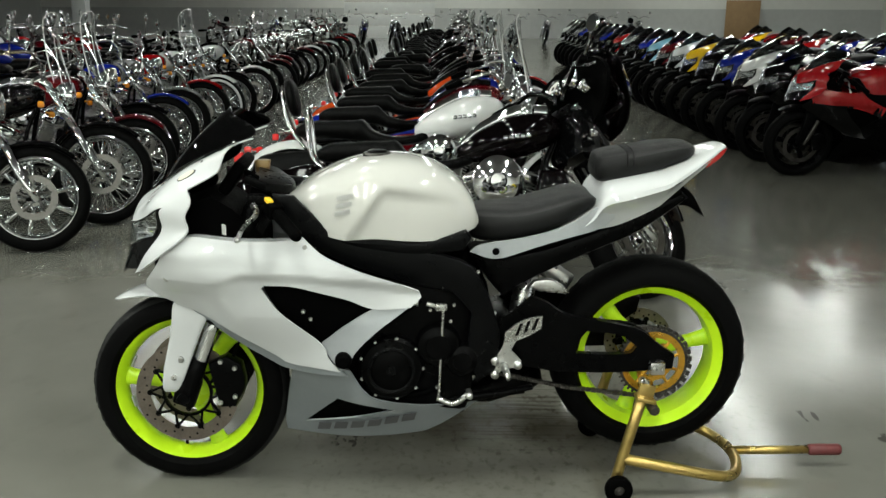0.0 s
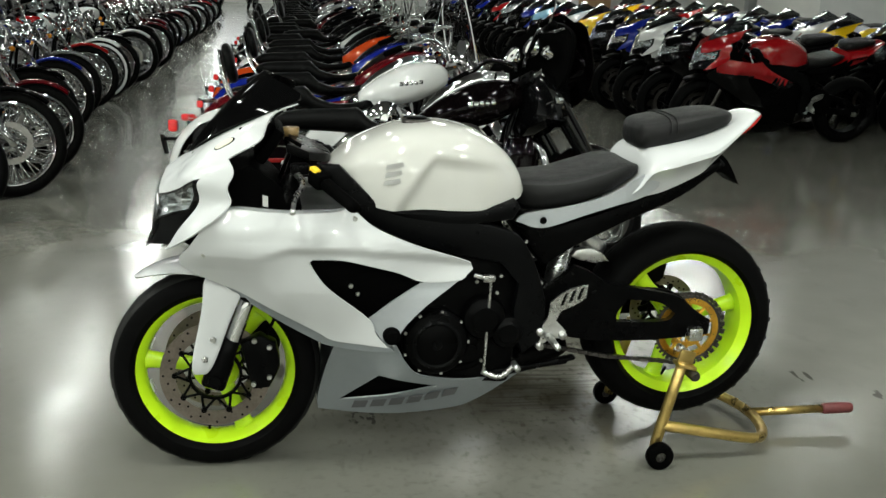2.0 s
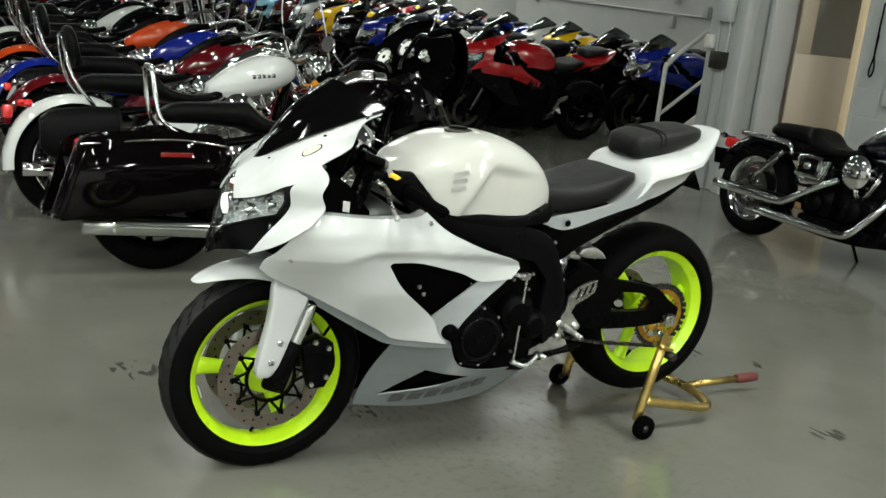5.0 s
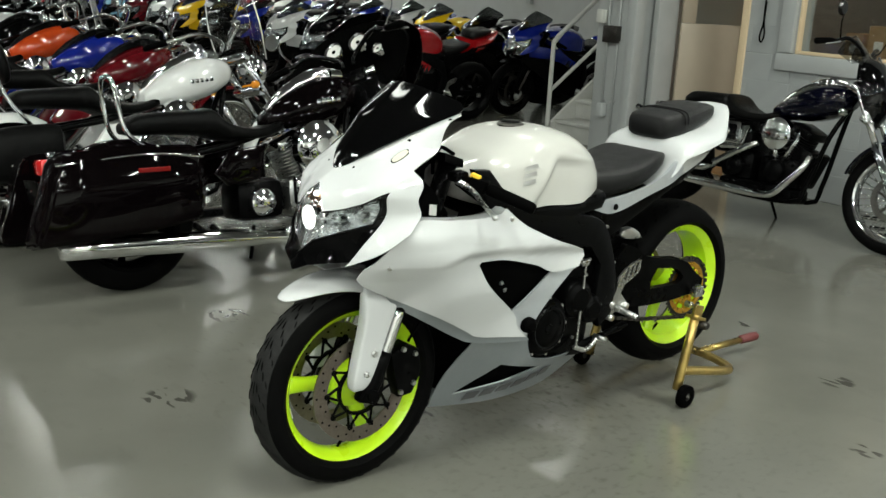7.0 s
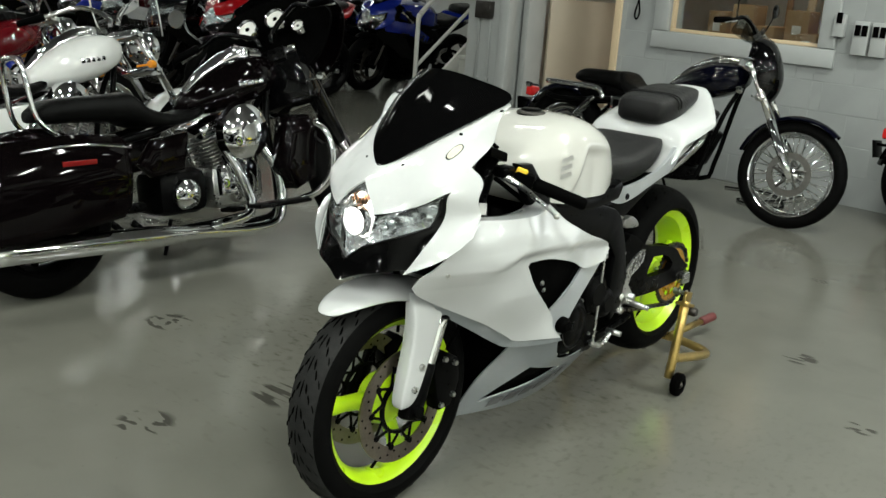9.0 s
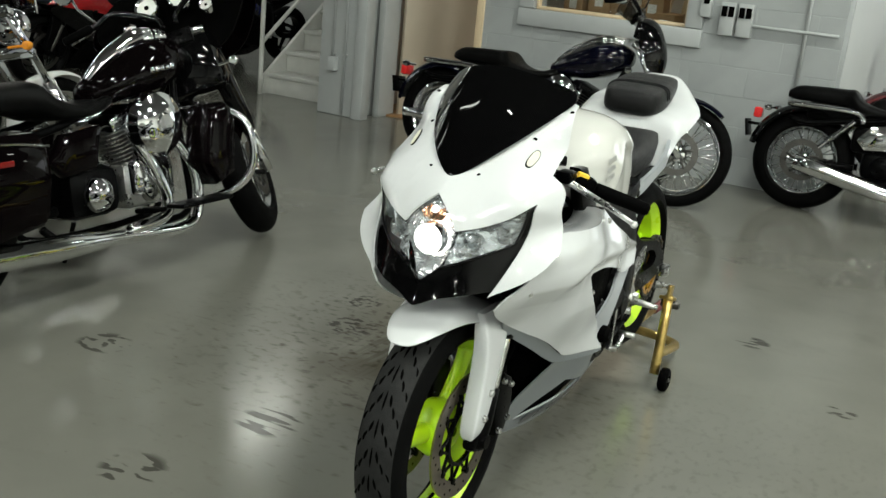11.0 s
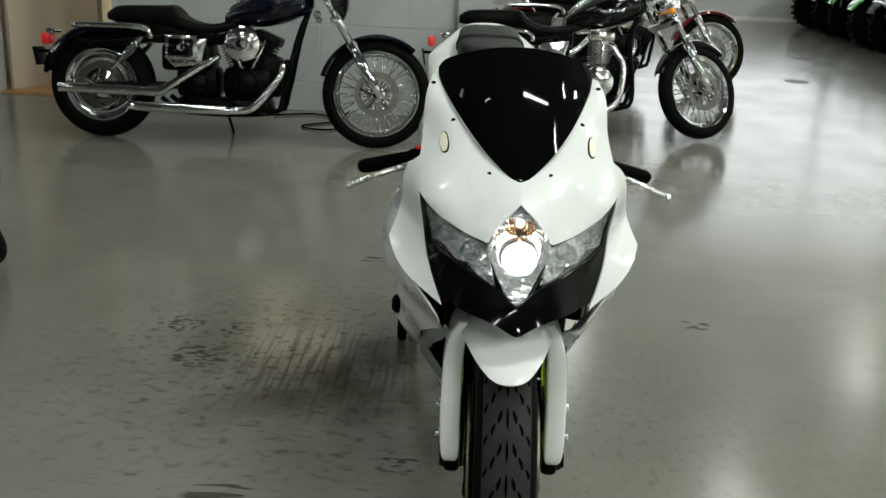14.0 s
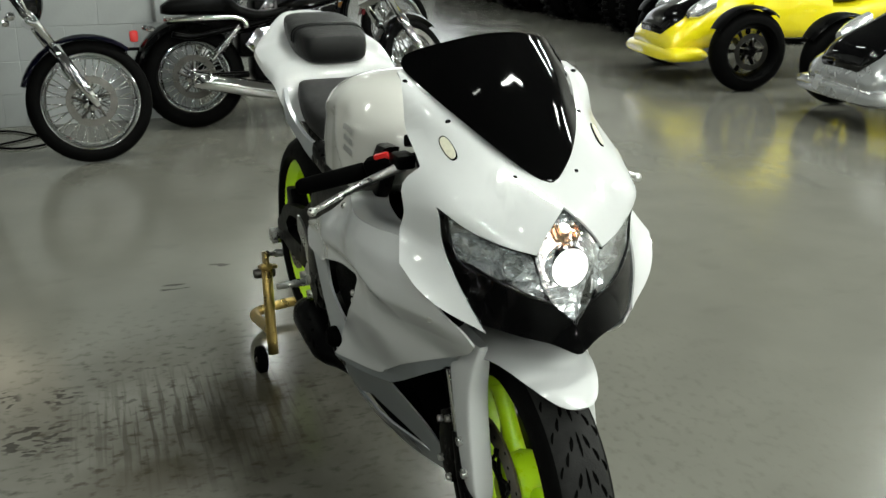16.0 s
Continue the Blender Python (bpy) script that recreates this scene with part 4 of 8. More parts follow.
            for k in range(7):
                box(bm, (0.20, 0.014, 0.004), pose(-0.07, s * 0.142, 0.555 + 0.013 * k, 0, 12, 0), 0.001)
            tagged(part("cylinder_fin", bm, GREY_BLACK, bike), kind="stuff")
            bm = bmesh.new()
            lathe(bm, [(0.060, -0.034), (0.066, -0.036), (0.072, -0.032)], 32, (-0.085, s * 0.165, 0.405), "y", turn=None if s < 0 else Matrix.Rotation(math.pi, 3, "Z"))
            lathe(bm, [(0, -0.034), (0.014, -0.034), (0.017, -0.028)], 16, (-0.085, s * 0.165, 0.405), "y", turn=None if s < 0 else Matrix.Rotation(math.pi, 3, "Z"))
            part("cover_rim", bm, GREY_BLACK, bike)
        # starter wiring and cables at the headstock
        bm = bmesh.new()
        tube(bm, [(-0.42, -0.10, 0.88), (-0.36, -0.14, 0.83), (-0.28, -0.13, 0.79), (-0.2, -0.12, 0.78)], 0.007, 8)
        tube(bm, [(-0.45, -0.06, 0.96), (-0.50, -0.02, 0.90), (-0.52, 0.02, 0.84)], 0.006, 8)
        tube(bm, [(-0.46, -0.13, 0.97), (-0.50, -0.12, 0.99), (-0.49, -0.08, 0.95), (-0.46, -0.04, 0.9)], 0.0055, 8)
        part("cable", bm, MATT_BLACK, bike)
    arm = [(0.17, 0.50), (0.28, 0.565), (0.335, 0.61), (0.38, 0.592), (0.44, 0.556), (0.55, 0.535), (0.66, 0.508), (0.72, 0.462), (0.77, 0.43), (0.765, 0.385), (0.60, 0.374), (0.44, 0.377), (0.36, 0.385), (0.20, 0.41)]
    hole = [(0.47, 0.462), (0.50, 0.505), (0.60, 0.492), (0.655, 0.455), (0.62, 0.432), (0.47, 0.435)]
    for s in (-1, 1):
        bm = shell(bmesh.new(), arm, lambda x, z: Vector((x, s * np.interp(x, [0.2, 0.45, 0.77], [0.12, 0.140, 0.140]), z)), 0.026, step * 2, per, 35, [hole])
        part("swingarm", bm, SATIN_BLACK, bike, "black braced swingarm" if hero else "")
    bm = bmesh.new()
    rod(bm, (RA.x, -0.165, RA.z), (RA.x, 0.165, RA.z), 0.013, 14)
    box(bm, (0.045, 0.03, 0.04), pose(0.712, -0.162, 0.396), 0.005)
    box(bm, (0.045, 0.03, 0.04), pose(0.712, 0.162, 0.396), 0.005)
    part("rear_axle", bm, ALU, bike)
    if hero:
        # sprocket and chain
        bm = lathe(bmesh.new(), [(0.079, -0.004), (0.098, -0.004), (0.098, 0.004), (0.079, 0.004)], 48, (RA.x, -0.112, RA.z), "y", closed=True)
        lathe(bm, [(0.044, -0.004), (0.058, -0.004), (0.058, 0.004), (0.044, 0.004)], 40, (RA.x, -0.112, RA.z), "y", closed=True)
        for k in range(10):
            a = 2 * math.pi * k / 10 + 0.3
            lathe(bm, [(0, -0.012), (0.010, -0.012), (0.012, 0), (0, 0)], 10, (RA.x + 0.055 * math.cos(a), -0.10, RA.z + 0.055 * math.sin(a)), "y")
            rod(bm, (RA.x + 0.03 * math.cos(a), -0.112, RA.z + 0.03 * math.sin(a)), (RA.x + 0.082 * math.cos(a), -0.112, RA.z + 0.082 * math.sin(a)), 0.005, 6)
        sprocket = tagged(part("rear_sprocket", bm, GOLD, rw, "gold anodised sprocket"), kind="stuff")
        bm = bmesh.new()
        lathe(bm, [(0.096, -0.004), (0.106, -0.003), (0.106, 0.003), (0.096, 0.004)], 48, (RA.x, -0.112, RA.z), "y", closed=True)
        for k in range(44):
            a = 2 * math.pi * k / 44
            box(bm, (0.010, 0.006, 0.006), Matrix.Translation((RA.x + 0.109 * math.cos(a), -0.112, RA.z + 0.109 * math.sin(a))) @ Matrix.Rotation(-a, 4, "Y"))
        part("sprocket_teeth", bm, DARK_STEEL, sprocket)
        bm = bmesh.new()
        chain = [(0.19, 0.505)] + [(0.45, 0.505)] + [(RA.x + 0.113 * math.cos(radians(d)), RA.z + 0.113 * math.sin(radians(d))) for d in range(90, -95, -12)] + [(0.45, 0.318), (0.19, 0.375)]
        pts = []
        for (x0, z0), (x1, z1) in zip(chain, chain[1:]):
            n = max(1, int(math.hypot(x1 - x0, z1 - z0) / 0.016))
            pts += [(x0 + (x1 - x0) * k / n, z0 + (z1 - z0) * k / n, math.atan2(z1 - z0, x1 - x0)) for k in range(n)]
        for k, (x, z, a) in enumerate(pts):
            box(bm, (0.0145, 0.013 if k % 2 else 0.018, 0.010), Matrix.Translation((x, -0.112, z)) @ Matrix.Rotation(-a, 4, "Y"))
        part("drive_chain", bm, DARK_STEEL, bike, "dark oily drive chain")
        bm = bmesh.new()
        plate_xz(bm, [(0.40, 0.548), (0.52, 0.532), (0.64, 0.52), (0.70, 0.485), (0.66, 0.49), (0.52, 0.508), (0.40, 0.52)], -0.105, 0.03, 0.004)
        part("chain_guard", bm, MATT_BLACK, bike)
        # rear brake, shock linkage
        brake_disc(bike, RA, 0.10, 0.11, True)
        bm = bmesh.new()
        plate_xz(bm, [(0.60, 0.50), (0.66, 0.555), (0.71, 0.55), (0.70, 0.50), (0.64, 0.46)], 0.098, 0.05, 0.008)
        part("rear_caliper", bm, SATIN_BLACK, bike)
        bm = bmesh.new()
        tube(bm, [(0.29, 0, 0.40), (0.34, 0, 0.68)], 0.034, 14, 1)
        tube(bm, [(0.33, 0.05, 0.70), (0.40, 0.05, 0.655), (0.47, 0.05, 0.605)], 0.03, 14)
        part("rear_shock", bm, ALU, bike)
        bm = bmesh.new()
        plate_xz(bm, [(0.33, 0.632), (0.345, 0.65), (0.39, 0.655), (0.43, 0.635), (0.45, 0.612), (0.41, 0.612), (0.36, 0.618)], -0.085, 0.03, 0.006)
        part("rear_hugger", bm, ALU, bike)
        # stand spools and the side stand
        for s in (-1, 1):
            bm = lathe(bmesh.new(), [(0, -0.03), (0.012, -0.03), (0.012, -0.024), (0.007, -0.02), (0.007, -0.008), (0.012, -0.004), (0.012, 0.02)], 16, (0.672, s * 0.172, 0.352), "y", turn=None if s < 0 else Matrix.Rotation(math.pi, 3, "Z"))
            part("stand_spool", bm, ALU, bike)
        bm = bmesh.new()
        tube(bm, [(0.05, -0.13, 0.285), (0.13, -0.15, 0.30), (0.24, -0.15, 0.315), (0.315, -0.15, 0.325)], [0.012, 0.014, 0.010, 0.012], 10)
        box(bm, (0.05, 0.03, 0.012), pose(0.315, -0.15, 0.33, 0, -12, 0), 0.004)
        part("side_stand", bm, SATIN_BLACK, bike)
        bm = bmesh.new()
        tube(bm, [(0.05, -0.185, 0.315), (0.10, -0.195, 0.30), (0.145, -0.20, 0.335)], 0.008, 10)
        rod(bm, (0.145, -0.185, 0.336), (0.145, -0.235, 0.336), 0.009)
        part("gear_lever", bm, ALU, bike)
    # rider pegs with heel plates
    for s in (-1, 1):
        bm = shell(bmesh.new(), [(0.222, 0.435), (0.245, 0.47), (0.252, 0.515), (0.30, 0.55), (0.362, 0.566), (0.358, 0.525), (0.325, 0.505), (0.285, 0.488), (0.27, 0.46), (0.302, 0.425), (0.285, 0.405), (0.25, 0.40), (0.218, 0.375), (0.212, 0.395)],
                   lambda x, z: Vector((x, s * 0.176, z)), 0.007, 0.03, per, 35, [[(a, b), (a + 0.012, b + 0.006), (a + 0.024, b + 0.042), (a + 0.014, b + 0.038)] for a, b in ((0.280, 0.502), (0.304, 0.510), (0.328, 0.517))] if hero else [])
        heel = part("heel_plate", bm, ALU, bike, "slotted aluminium heel plate" if hero else "")
        bm = bmesh.new()
        tube(bm, [(0.25, s * 0.18, 0.412), (0.255, s * 0.265, 0.405)], [0.012, 0.008], 10, 1)
        for x, z in ((0.222, 0.385), (0.222, 0.428), (0.29, 0.415)):
            rod(bm, (x, s * 0.16, z), (x, s * 0.19, z), 0.012, 12)
        part("foot_peg", bm, ALU, heel)
    # seats and tail
    rings = []
    for x, lo, hi, w in ((0.150, 0.775, 0.876, 0.075), (0.20, 0.765, 0.880, 0.112), (0.29, 0.775, 0.884, 0.135), (0.38, 0.80, 0.905, 0.145), (0.46, 0.84, 0.925, 0.135), (0.51, 0.872, 0.918, 0.11), (0.525, 0.885, 0.905, 0.08)):
        ring = []
        for k in range(20):
            a = 2 * math.pi * k / 20
            c, q = math.cos(a), math.sin(a)
            dip = 0.012 * (1 - (c * c)) if q > 0 else 0
            ring.append(Vector((x, w * math.copysign(abs(c) ** 0.55, c), (lo + hi) / 2 + (hi - lo) / 2 * math.copysign(abs(q) ** 0.6, q) - dip)))
        rings.append(ring)
    cols = [catmull([r[k] for r in rings], 4 if hero else 1) for k in range(20)]
    bm = bmesh.new()
    skin(bm, [[c[i] for c in cols] for i in range(len(cols[0]))])
    bmesh.ops.recalc_face_normals(bm, faces=bm.faces)
    # up-facing faces take the lighter vinyl that paints the sheen
    for f in bm.faces:
        f.material_index = 1 if f.normal.z > 0.55 else 0
    part("rider_seat", bm, [VINYL, VINYL_SHEEN], bike, "black grained rider seat, top lightened for its sheen" if hero else "", angle=70)
    rings = []
    for x, lo, hi, w in ((0.522, 0.958, 1.000, 0.06), (0.536, 0.945, 1.026, 0.086), (0.580, 0.944, 1.038, 0.101), (0.64, 0.957, 1.046, 0.105), (0.72, 0.984, 1.058, 0.100), (0.785, 1.006, 1.061, 0.089), (0.812, 1.022, 1.055, 0.068), (0.82, 1.031, 1.046, 0.05)):
        rings.append([Vector((x, w * math.copysign(abs(math.cos(a)) ** 0.5, math.cos(a)), (lo + hi) / 2 + (hi - lo) / 2 * math.copysign(abs(math.sin(a)) ** 0.55, math.sin(a)))) for a in [2 * math.pi * k / 20 for k in range(20)]])
    cols = [catmull([r[k] for r in rings], 4 if hero else 1) for k in range(20)]
    bm = bmesh.new()
    skin(bm, [[c[i] for c in cols] for i in range(len(cols[0]))])
    bmesh.ops.recalc_face_normals(bm, faces=bm.faces)
    # sheen on the pad's top painted with the lighter vinyl
    for f in bm.faces:
        f.material_index = 1 if f.normal.z > 0.6 else 0
    part("pillion_seat", bm, [VINYL, VINYL_SHEEN], bike, "black grained pillion pad, top lightened for its sheen" if hero else "", angle=70)
    if hero:
        for x0, lo0, hi0, w0 in ((0.610, 0.950, 1.0435, 0.1045), (0.628, 0.953, 1.0455, 0.1055)):
            bm = bmesh.new()
            tube(bm, [Vector((x0, (w0 + 0.0005) * math.copysign(abs(math.cos(a)) ** 0.5, math.cos(a)), (lo0 + hi0) / 2 + (hi0 - lo0 + 0.001) / 2 * abs(math.sin(a)) ** 0.55)) for a in [math.pi * k / 20 for k in range(21)]], 0.0028, 6, 1)
            part("seat_seam", bm, VINYL, bike)
    rings = []
    for x, lo, hi, w in ((0.445, 0.802, 0.818, 0.160), (0.50, 0.815, 0.868, 0.172), (0.535, 0.816, 0.945, 0.184), (0.60, 0.832, 0.968, 0.194), (0.70, 0.878, 0.986, 0.197), (0.735, 0.903, 0.997, 0.190), (0.80, 0.950, 1.020, 0.148), (0.86, 0.990, 1.044, 0.104), (0.895, 1.018, 1.054, 0.072), (0.91, 1.030, 1.050, 0.055)):
        ring = []
        # a crowned top out to a sharp edge, then flanks that lean in to a narrower underside
        half = [(math.sin(math.pi / 2 * k / 7) ** 0.85, hi - 0.40 * (hi - lo) * (k / 7) ** 2.4, 0.012 * (1 - k / 7)) for k in range(8)]
        half += [(1 - 0.30 * (k / 4) - 0.05 * math.sin(math.pi * k / 4), hi - (hi - lo) * (0.40 + 0.60 * k / 4), -0.012 * k / 4) for k in range(1, 5)]
        for side in (1, -1):
            ring += [Vector((x + d, side * w * u, z)) for u, z, d in (half if side > 0 else half[:0:-1])]
        rings.append(ring)
    cols = [catmull([r[k] for r in rings], 4 if hero else 1) for k in range(len(rings[0]))]
    bm = bmesh.new()
    skin(bm, [[c[i] for c in cols] for i in range(len(cols[0]))])
    bmesh.ops.recalc_face_normals(bm, faces=bm.faces)
    tail = part("tail_fairing", bm, P["tail"], bike, angle=30)
    wing = [(0.147, 0.749), (0.177, 0.771), (0.27, 0.790), (0.378, 0.816), (0.45, 0.850), (0.51, 0.884), (0.55, 0.89), (0.57, 0.87), (0.565, 0.850), (0.54, 0.832), (0.50, 0.816), (0.438, 0.800), (0.33, 0.766), (0.224, 0.731)]
    bm = shell(bmesh.new(), wing, lambda x, z: Vector((x, -np.interp(x, [0.16, 0.3, 0.46, 0.54, 0.66], [0.13, 0.160, 0.170, 0.158, 0.130]), z)), 0.012, step * 1.5, per, 35)
    sd = part("seat_side_panel", bm, P["tail_side"], bike, "silver panel under the seat" if hero else "")
    flipped(sd)
    bm = bmesh.new()
    plate_xz(bm, [(0.860, 0.984), (0.896, 1.011), (0.918, 1.041), (0.910, 1.049), (0.886, 1.035), (0.857, 1.004)], 0, 0.118, 0.01)
    part("tail_light", bm, RED_LENS, bike)
    bm = bmesh.new()
    plate_xz(bm, [(0.15, 0.735), (0.30, 0.735), (0.45, 0.775), (0.62, 0.845), (0.78, 0.92), (0.80, 0.90), (0.66, 0.80), (0.50, 0.73), (0.34, 0.655), (0.25, 0.60), (0.20, 0.66)], 0, 0.20, 0.02)
    part("subframe", bm, SATIN_BLACK, bike)
    bm = bmesh.new()
    plate_xz(bm, [(0.74, 0.90), (0.79, 0.93), (0.82, 0.905), (0.862, 0.832), (0.81, 0.868), (0.77, 0.872)], 0, 0.13, 0.008)
    part("rear_mudflap", bm, MATT_BLACK, bike)
    if hero:
        for s in (-1, 1):
            bm = lathe(bmesh.new(), [(0, -0.004), (0.009, -0.004), (0.011, 0), (0, 0)], 16, (0.222, s * 0.158, 0.756), "y", turn=None if s < 0 else Matrix.Rotation(math.pi, 3, "Z"))
            part("screw", bm, SATIN_BLACK, sd)
            bm = lathe(bmesh.new(), [(0, -0.003), (0.006, -0.003), (0.009, 0), (0.009, 0.006)], 14, (-0.724, s * (FLANK(-0.724, 0.692) + 0.003), 0.692), "y", turn=None if s < 0 else Matrix.Rotation(math.pi, 3, "Z"))
            part("screw", bm, ALU, bike)
            bm = lathe(bmesh.new(), [(0, -0.003), (0.005, -0.003), (0.007, 0), (0.007, 0.006)], 14, (-0.325, s * (FLANK(-0.325, 0.792) + 0.003), 0.792), "y", turn=None if s < 0 else Matrix.Rotation(math.pi, 3, "Z"))
            part("screw", bm, ALU, bike)
            for x, z in ((-0.335, 0.60), (-0.315, 0.575)):
                bm = lathe(bmesh.new(), [(0, -0.003), (0.005, -0.003), (0.007, 0), (0.007, 0.006)], 14, (x, s * (FLANK(x, z) - 0.030), z), "y", turn=None if s < 0 else Matrix.Rotation(math.pi, 3, "Z"))
                part("screw", bm, ALU, bike)
    # cockpit: yoke, clip-on bars, levers, switches, dials, black inner panels
    bm = bmesh.new()
    plate = [(-0.50, -0.14), (-0.44, -0.15), (-0.38, -0.05), (-0.38, 0.05), (-0.44, 0.15), (-0.50, 0.14), (-0.48, 0)]
    prism(bm, plate, 0.025, lambda u, v, w: Vector((u, v, 0.945 + w + (u + 0.44) * -0.35)), 0.004)
    part("top_yoke", bm, SATIN_BLACK, bike)
    for s in (-1, 1):
        a, b = Vector((-0.455, s * 0.12, 0.915)), Vector((-0.335, s * 0.335, 0.842))
        d = (b - a).normalized()
        bm = bmesh.new()
        rod(bm, a, b, 0.011, 12)
        bar = part("clip_on_bar", bm, SATIN_BLACK, bike)
        bm = bmesh.new()
        tube(bm, [a + d * 0.115, a + d * 0.12, b - d * 0.006, b + d * 0.004], [0.015, 0.018, 0.017, 0.013], 16, 1)
        part("grip", bm, MATT_BLACK, bar, "black rubber grip" if hero else "")
        bm = bmesh.new()
        box(bm, (0.045, 0.055, 0.045), Matrix.Translation(a + d * 0.085) @ d.to_track_quat("Y", "Z").to_matrix().to_4x4(), 0.008)
        part("switch_housing", bm, MATT_BLACK, bar)
        tip = Vector((-0.494, s * 0.352, 0.838))
        p0, p1 = a + d * 0.05 + Vector((-0.045, 0, 0.005)), a + d * 0.12 + Vector((-0.062, s * 0.0, 0.0))
        bm = bmesh.new()
        tube(bm, [p0, p1, p1.lerp(tip, 0.5) + Vector((-0.006, 0, 0.004)), tip], [0.011, 0.008, 0.0065, 0.006], 10, 4)
        lathe(bm, [(0, -0.0095), (0.0065, -0.007), (0.0095, 0), (0.0065, 0.007), (0, 0.0095)], 14, tip, "z")
        part("lever", bm, ALU, bar, "bare aluminium lever with ball end" if hero else "")
        if hero:
            bm = bmesh.new()
            box(bm, (0.02, 0.03, 0.018), Matrix.Translation(a + d * 0.085 + Vector((-0.012, 0, 0.022))) @ d.to_track_quat("Y", "Z").to_matrix().to_4x4(), 0.004)
            part("switch_button", bm, YELLOW if s < 0 else RED_LENS, bar)
            bm = bmesh.new()
            box(bm, (0.05, 0.04, 0.03), Matrix.Translation(p0 + Vector((0.01, 0, 0.008))), 0.008)
            part("lever_perch", bm, SATIN_BLACK, bar)
    if hero:
        bm = bmesh.new()
        tube(bm, [(-0.48, 0.09, 0.955), (-0.48, 0.09, 0.99)], [0.022, 0.025], 18, 1)
        part("fluid_reservoir", bm, RESERVOIR, bike)
        bm = bmesh.new()
        box(bm, (0.035, 0.22, 0.11), pose(-0.545, 0, 0.965, 0, 35, 0), 0.012)
        part("instrument_panel", bm, MATT_BLACK, bike)
        bm = bmesh.new()
        box(bm, (0.002, 0.02, 0.03), pose(-0.56, -0.172, 0.828, 0, 0, 40), 0.0)
        part("warning_label", bm, WHITE_DIAL, bike)
    bm = bmesh.new()
    rings = [[Vector((x, y, z)) for y, z in ((-w, z1), (w, z1), (w * 0.9, z2), (-w * 0.9, z2))] for x, w, z1, z2 in ((-0.78, 0.10, 0.70, 0.85), (-0.70, 0.15, 0.66, 0.88), (-0.60, 0.165, 0.66, 0.92), (-0.54, 0.155, 0.66, 0.88), (-0.46, 0.13, 0.68, 0.80))]
    skin(bm, rings)
    bmesh.ops.recalc_face_normals(bm, faces=bm.faces)
    part("inner_panel", bm, MATT_BLACK, bike)
    # end can and headers, on the far side
    bm = bmesh.new()
    tube(bm, [(0.02, 0.08, 0.22), (0.16, 0.12, 0.215), (0.22, 0.135, 0.225), (0.36, 0.15, 0.265), (0.40, 0.153, 0.275)], [0.025, 0.03, 0.05, 0.05, 0.035], 14, 2)
    part("silencer", bm, P["pipe"], bike)
    return bike


HERO_LOOK = dict(main=PEARL, side=PEARL, strut=LIGHT_SILVER, belly=SILVER, tank=TANK_PEARL, tail=PEARL, tail_side=LIGHT_SILVER, rim=LIME, front_tyre=WORN_RUBBER, rear_tyre=RUBBER, screen=SCREEN_BLACK, lamp=LAMP_ON, pipe=SATIN_BLACK)
YAW = Matrix.Translation((-0.85, 0, 0)) @ Matrix.Rotation(radians(2.5), 4, "Z") @ Matrix.Translation((0.85, 0, 0))
hero = sportbike("white and silver sport motorcycle with lime wheels on a stand", HERO_LOOK)
hero.matrix_basis = YAW


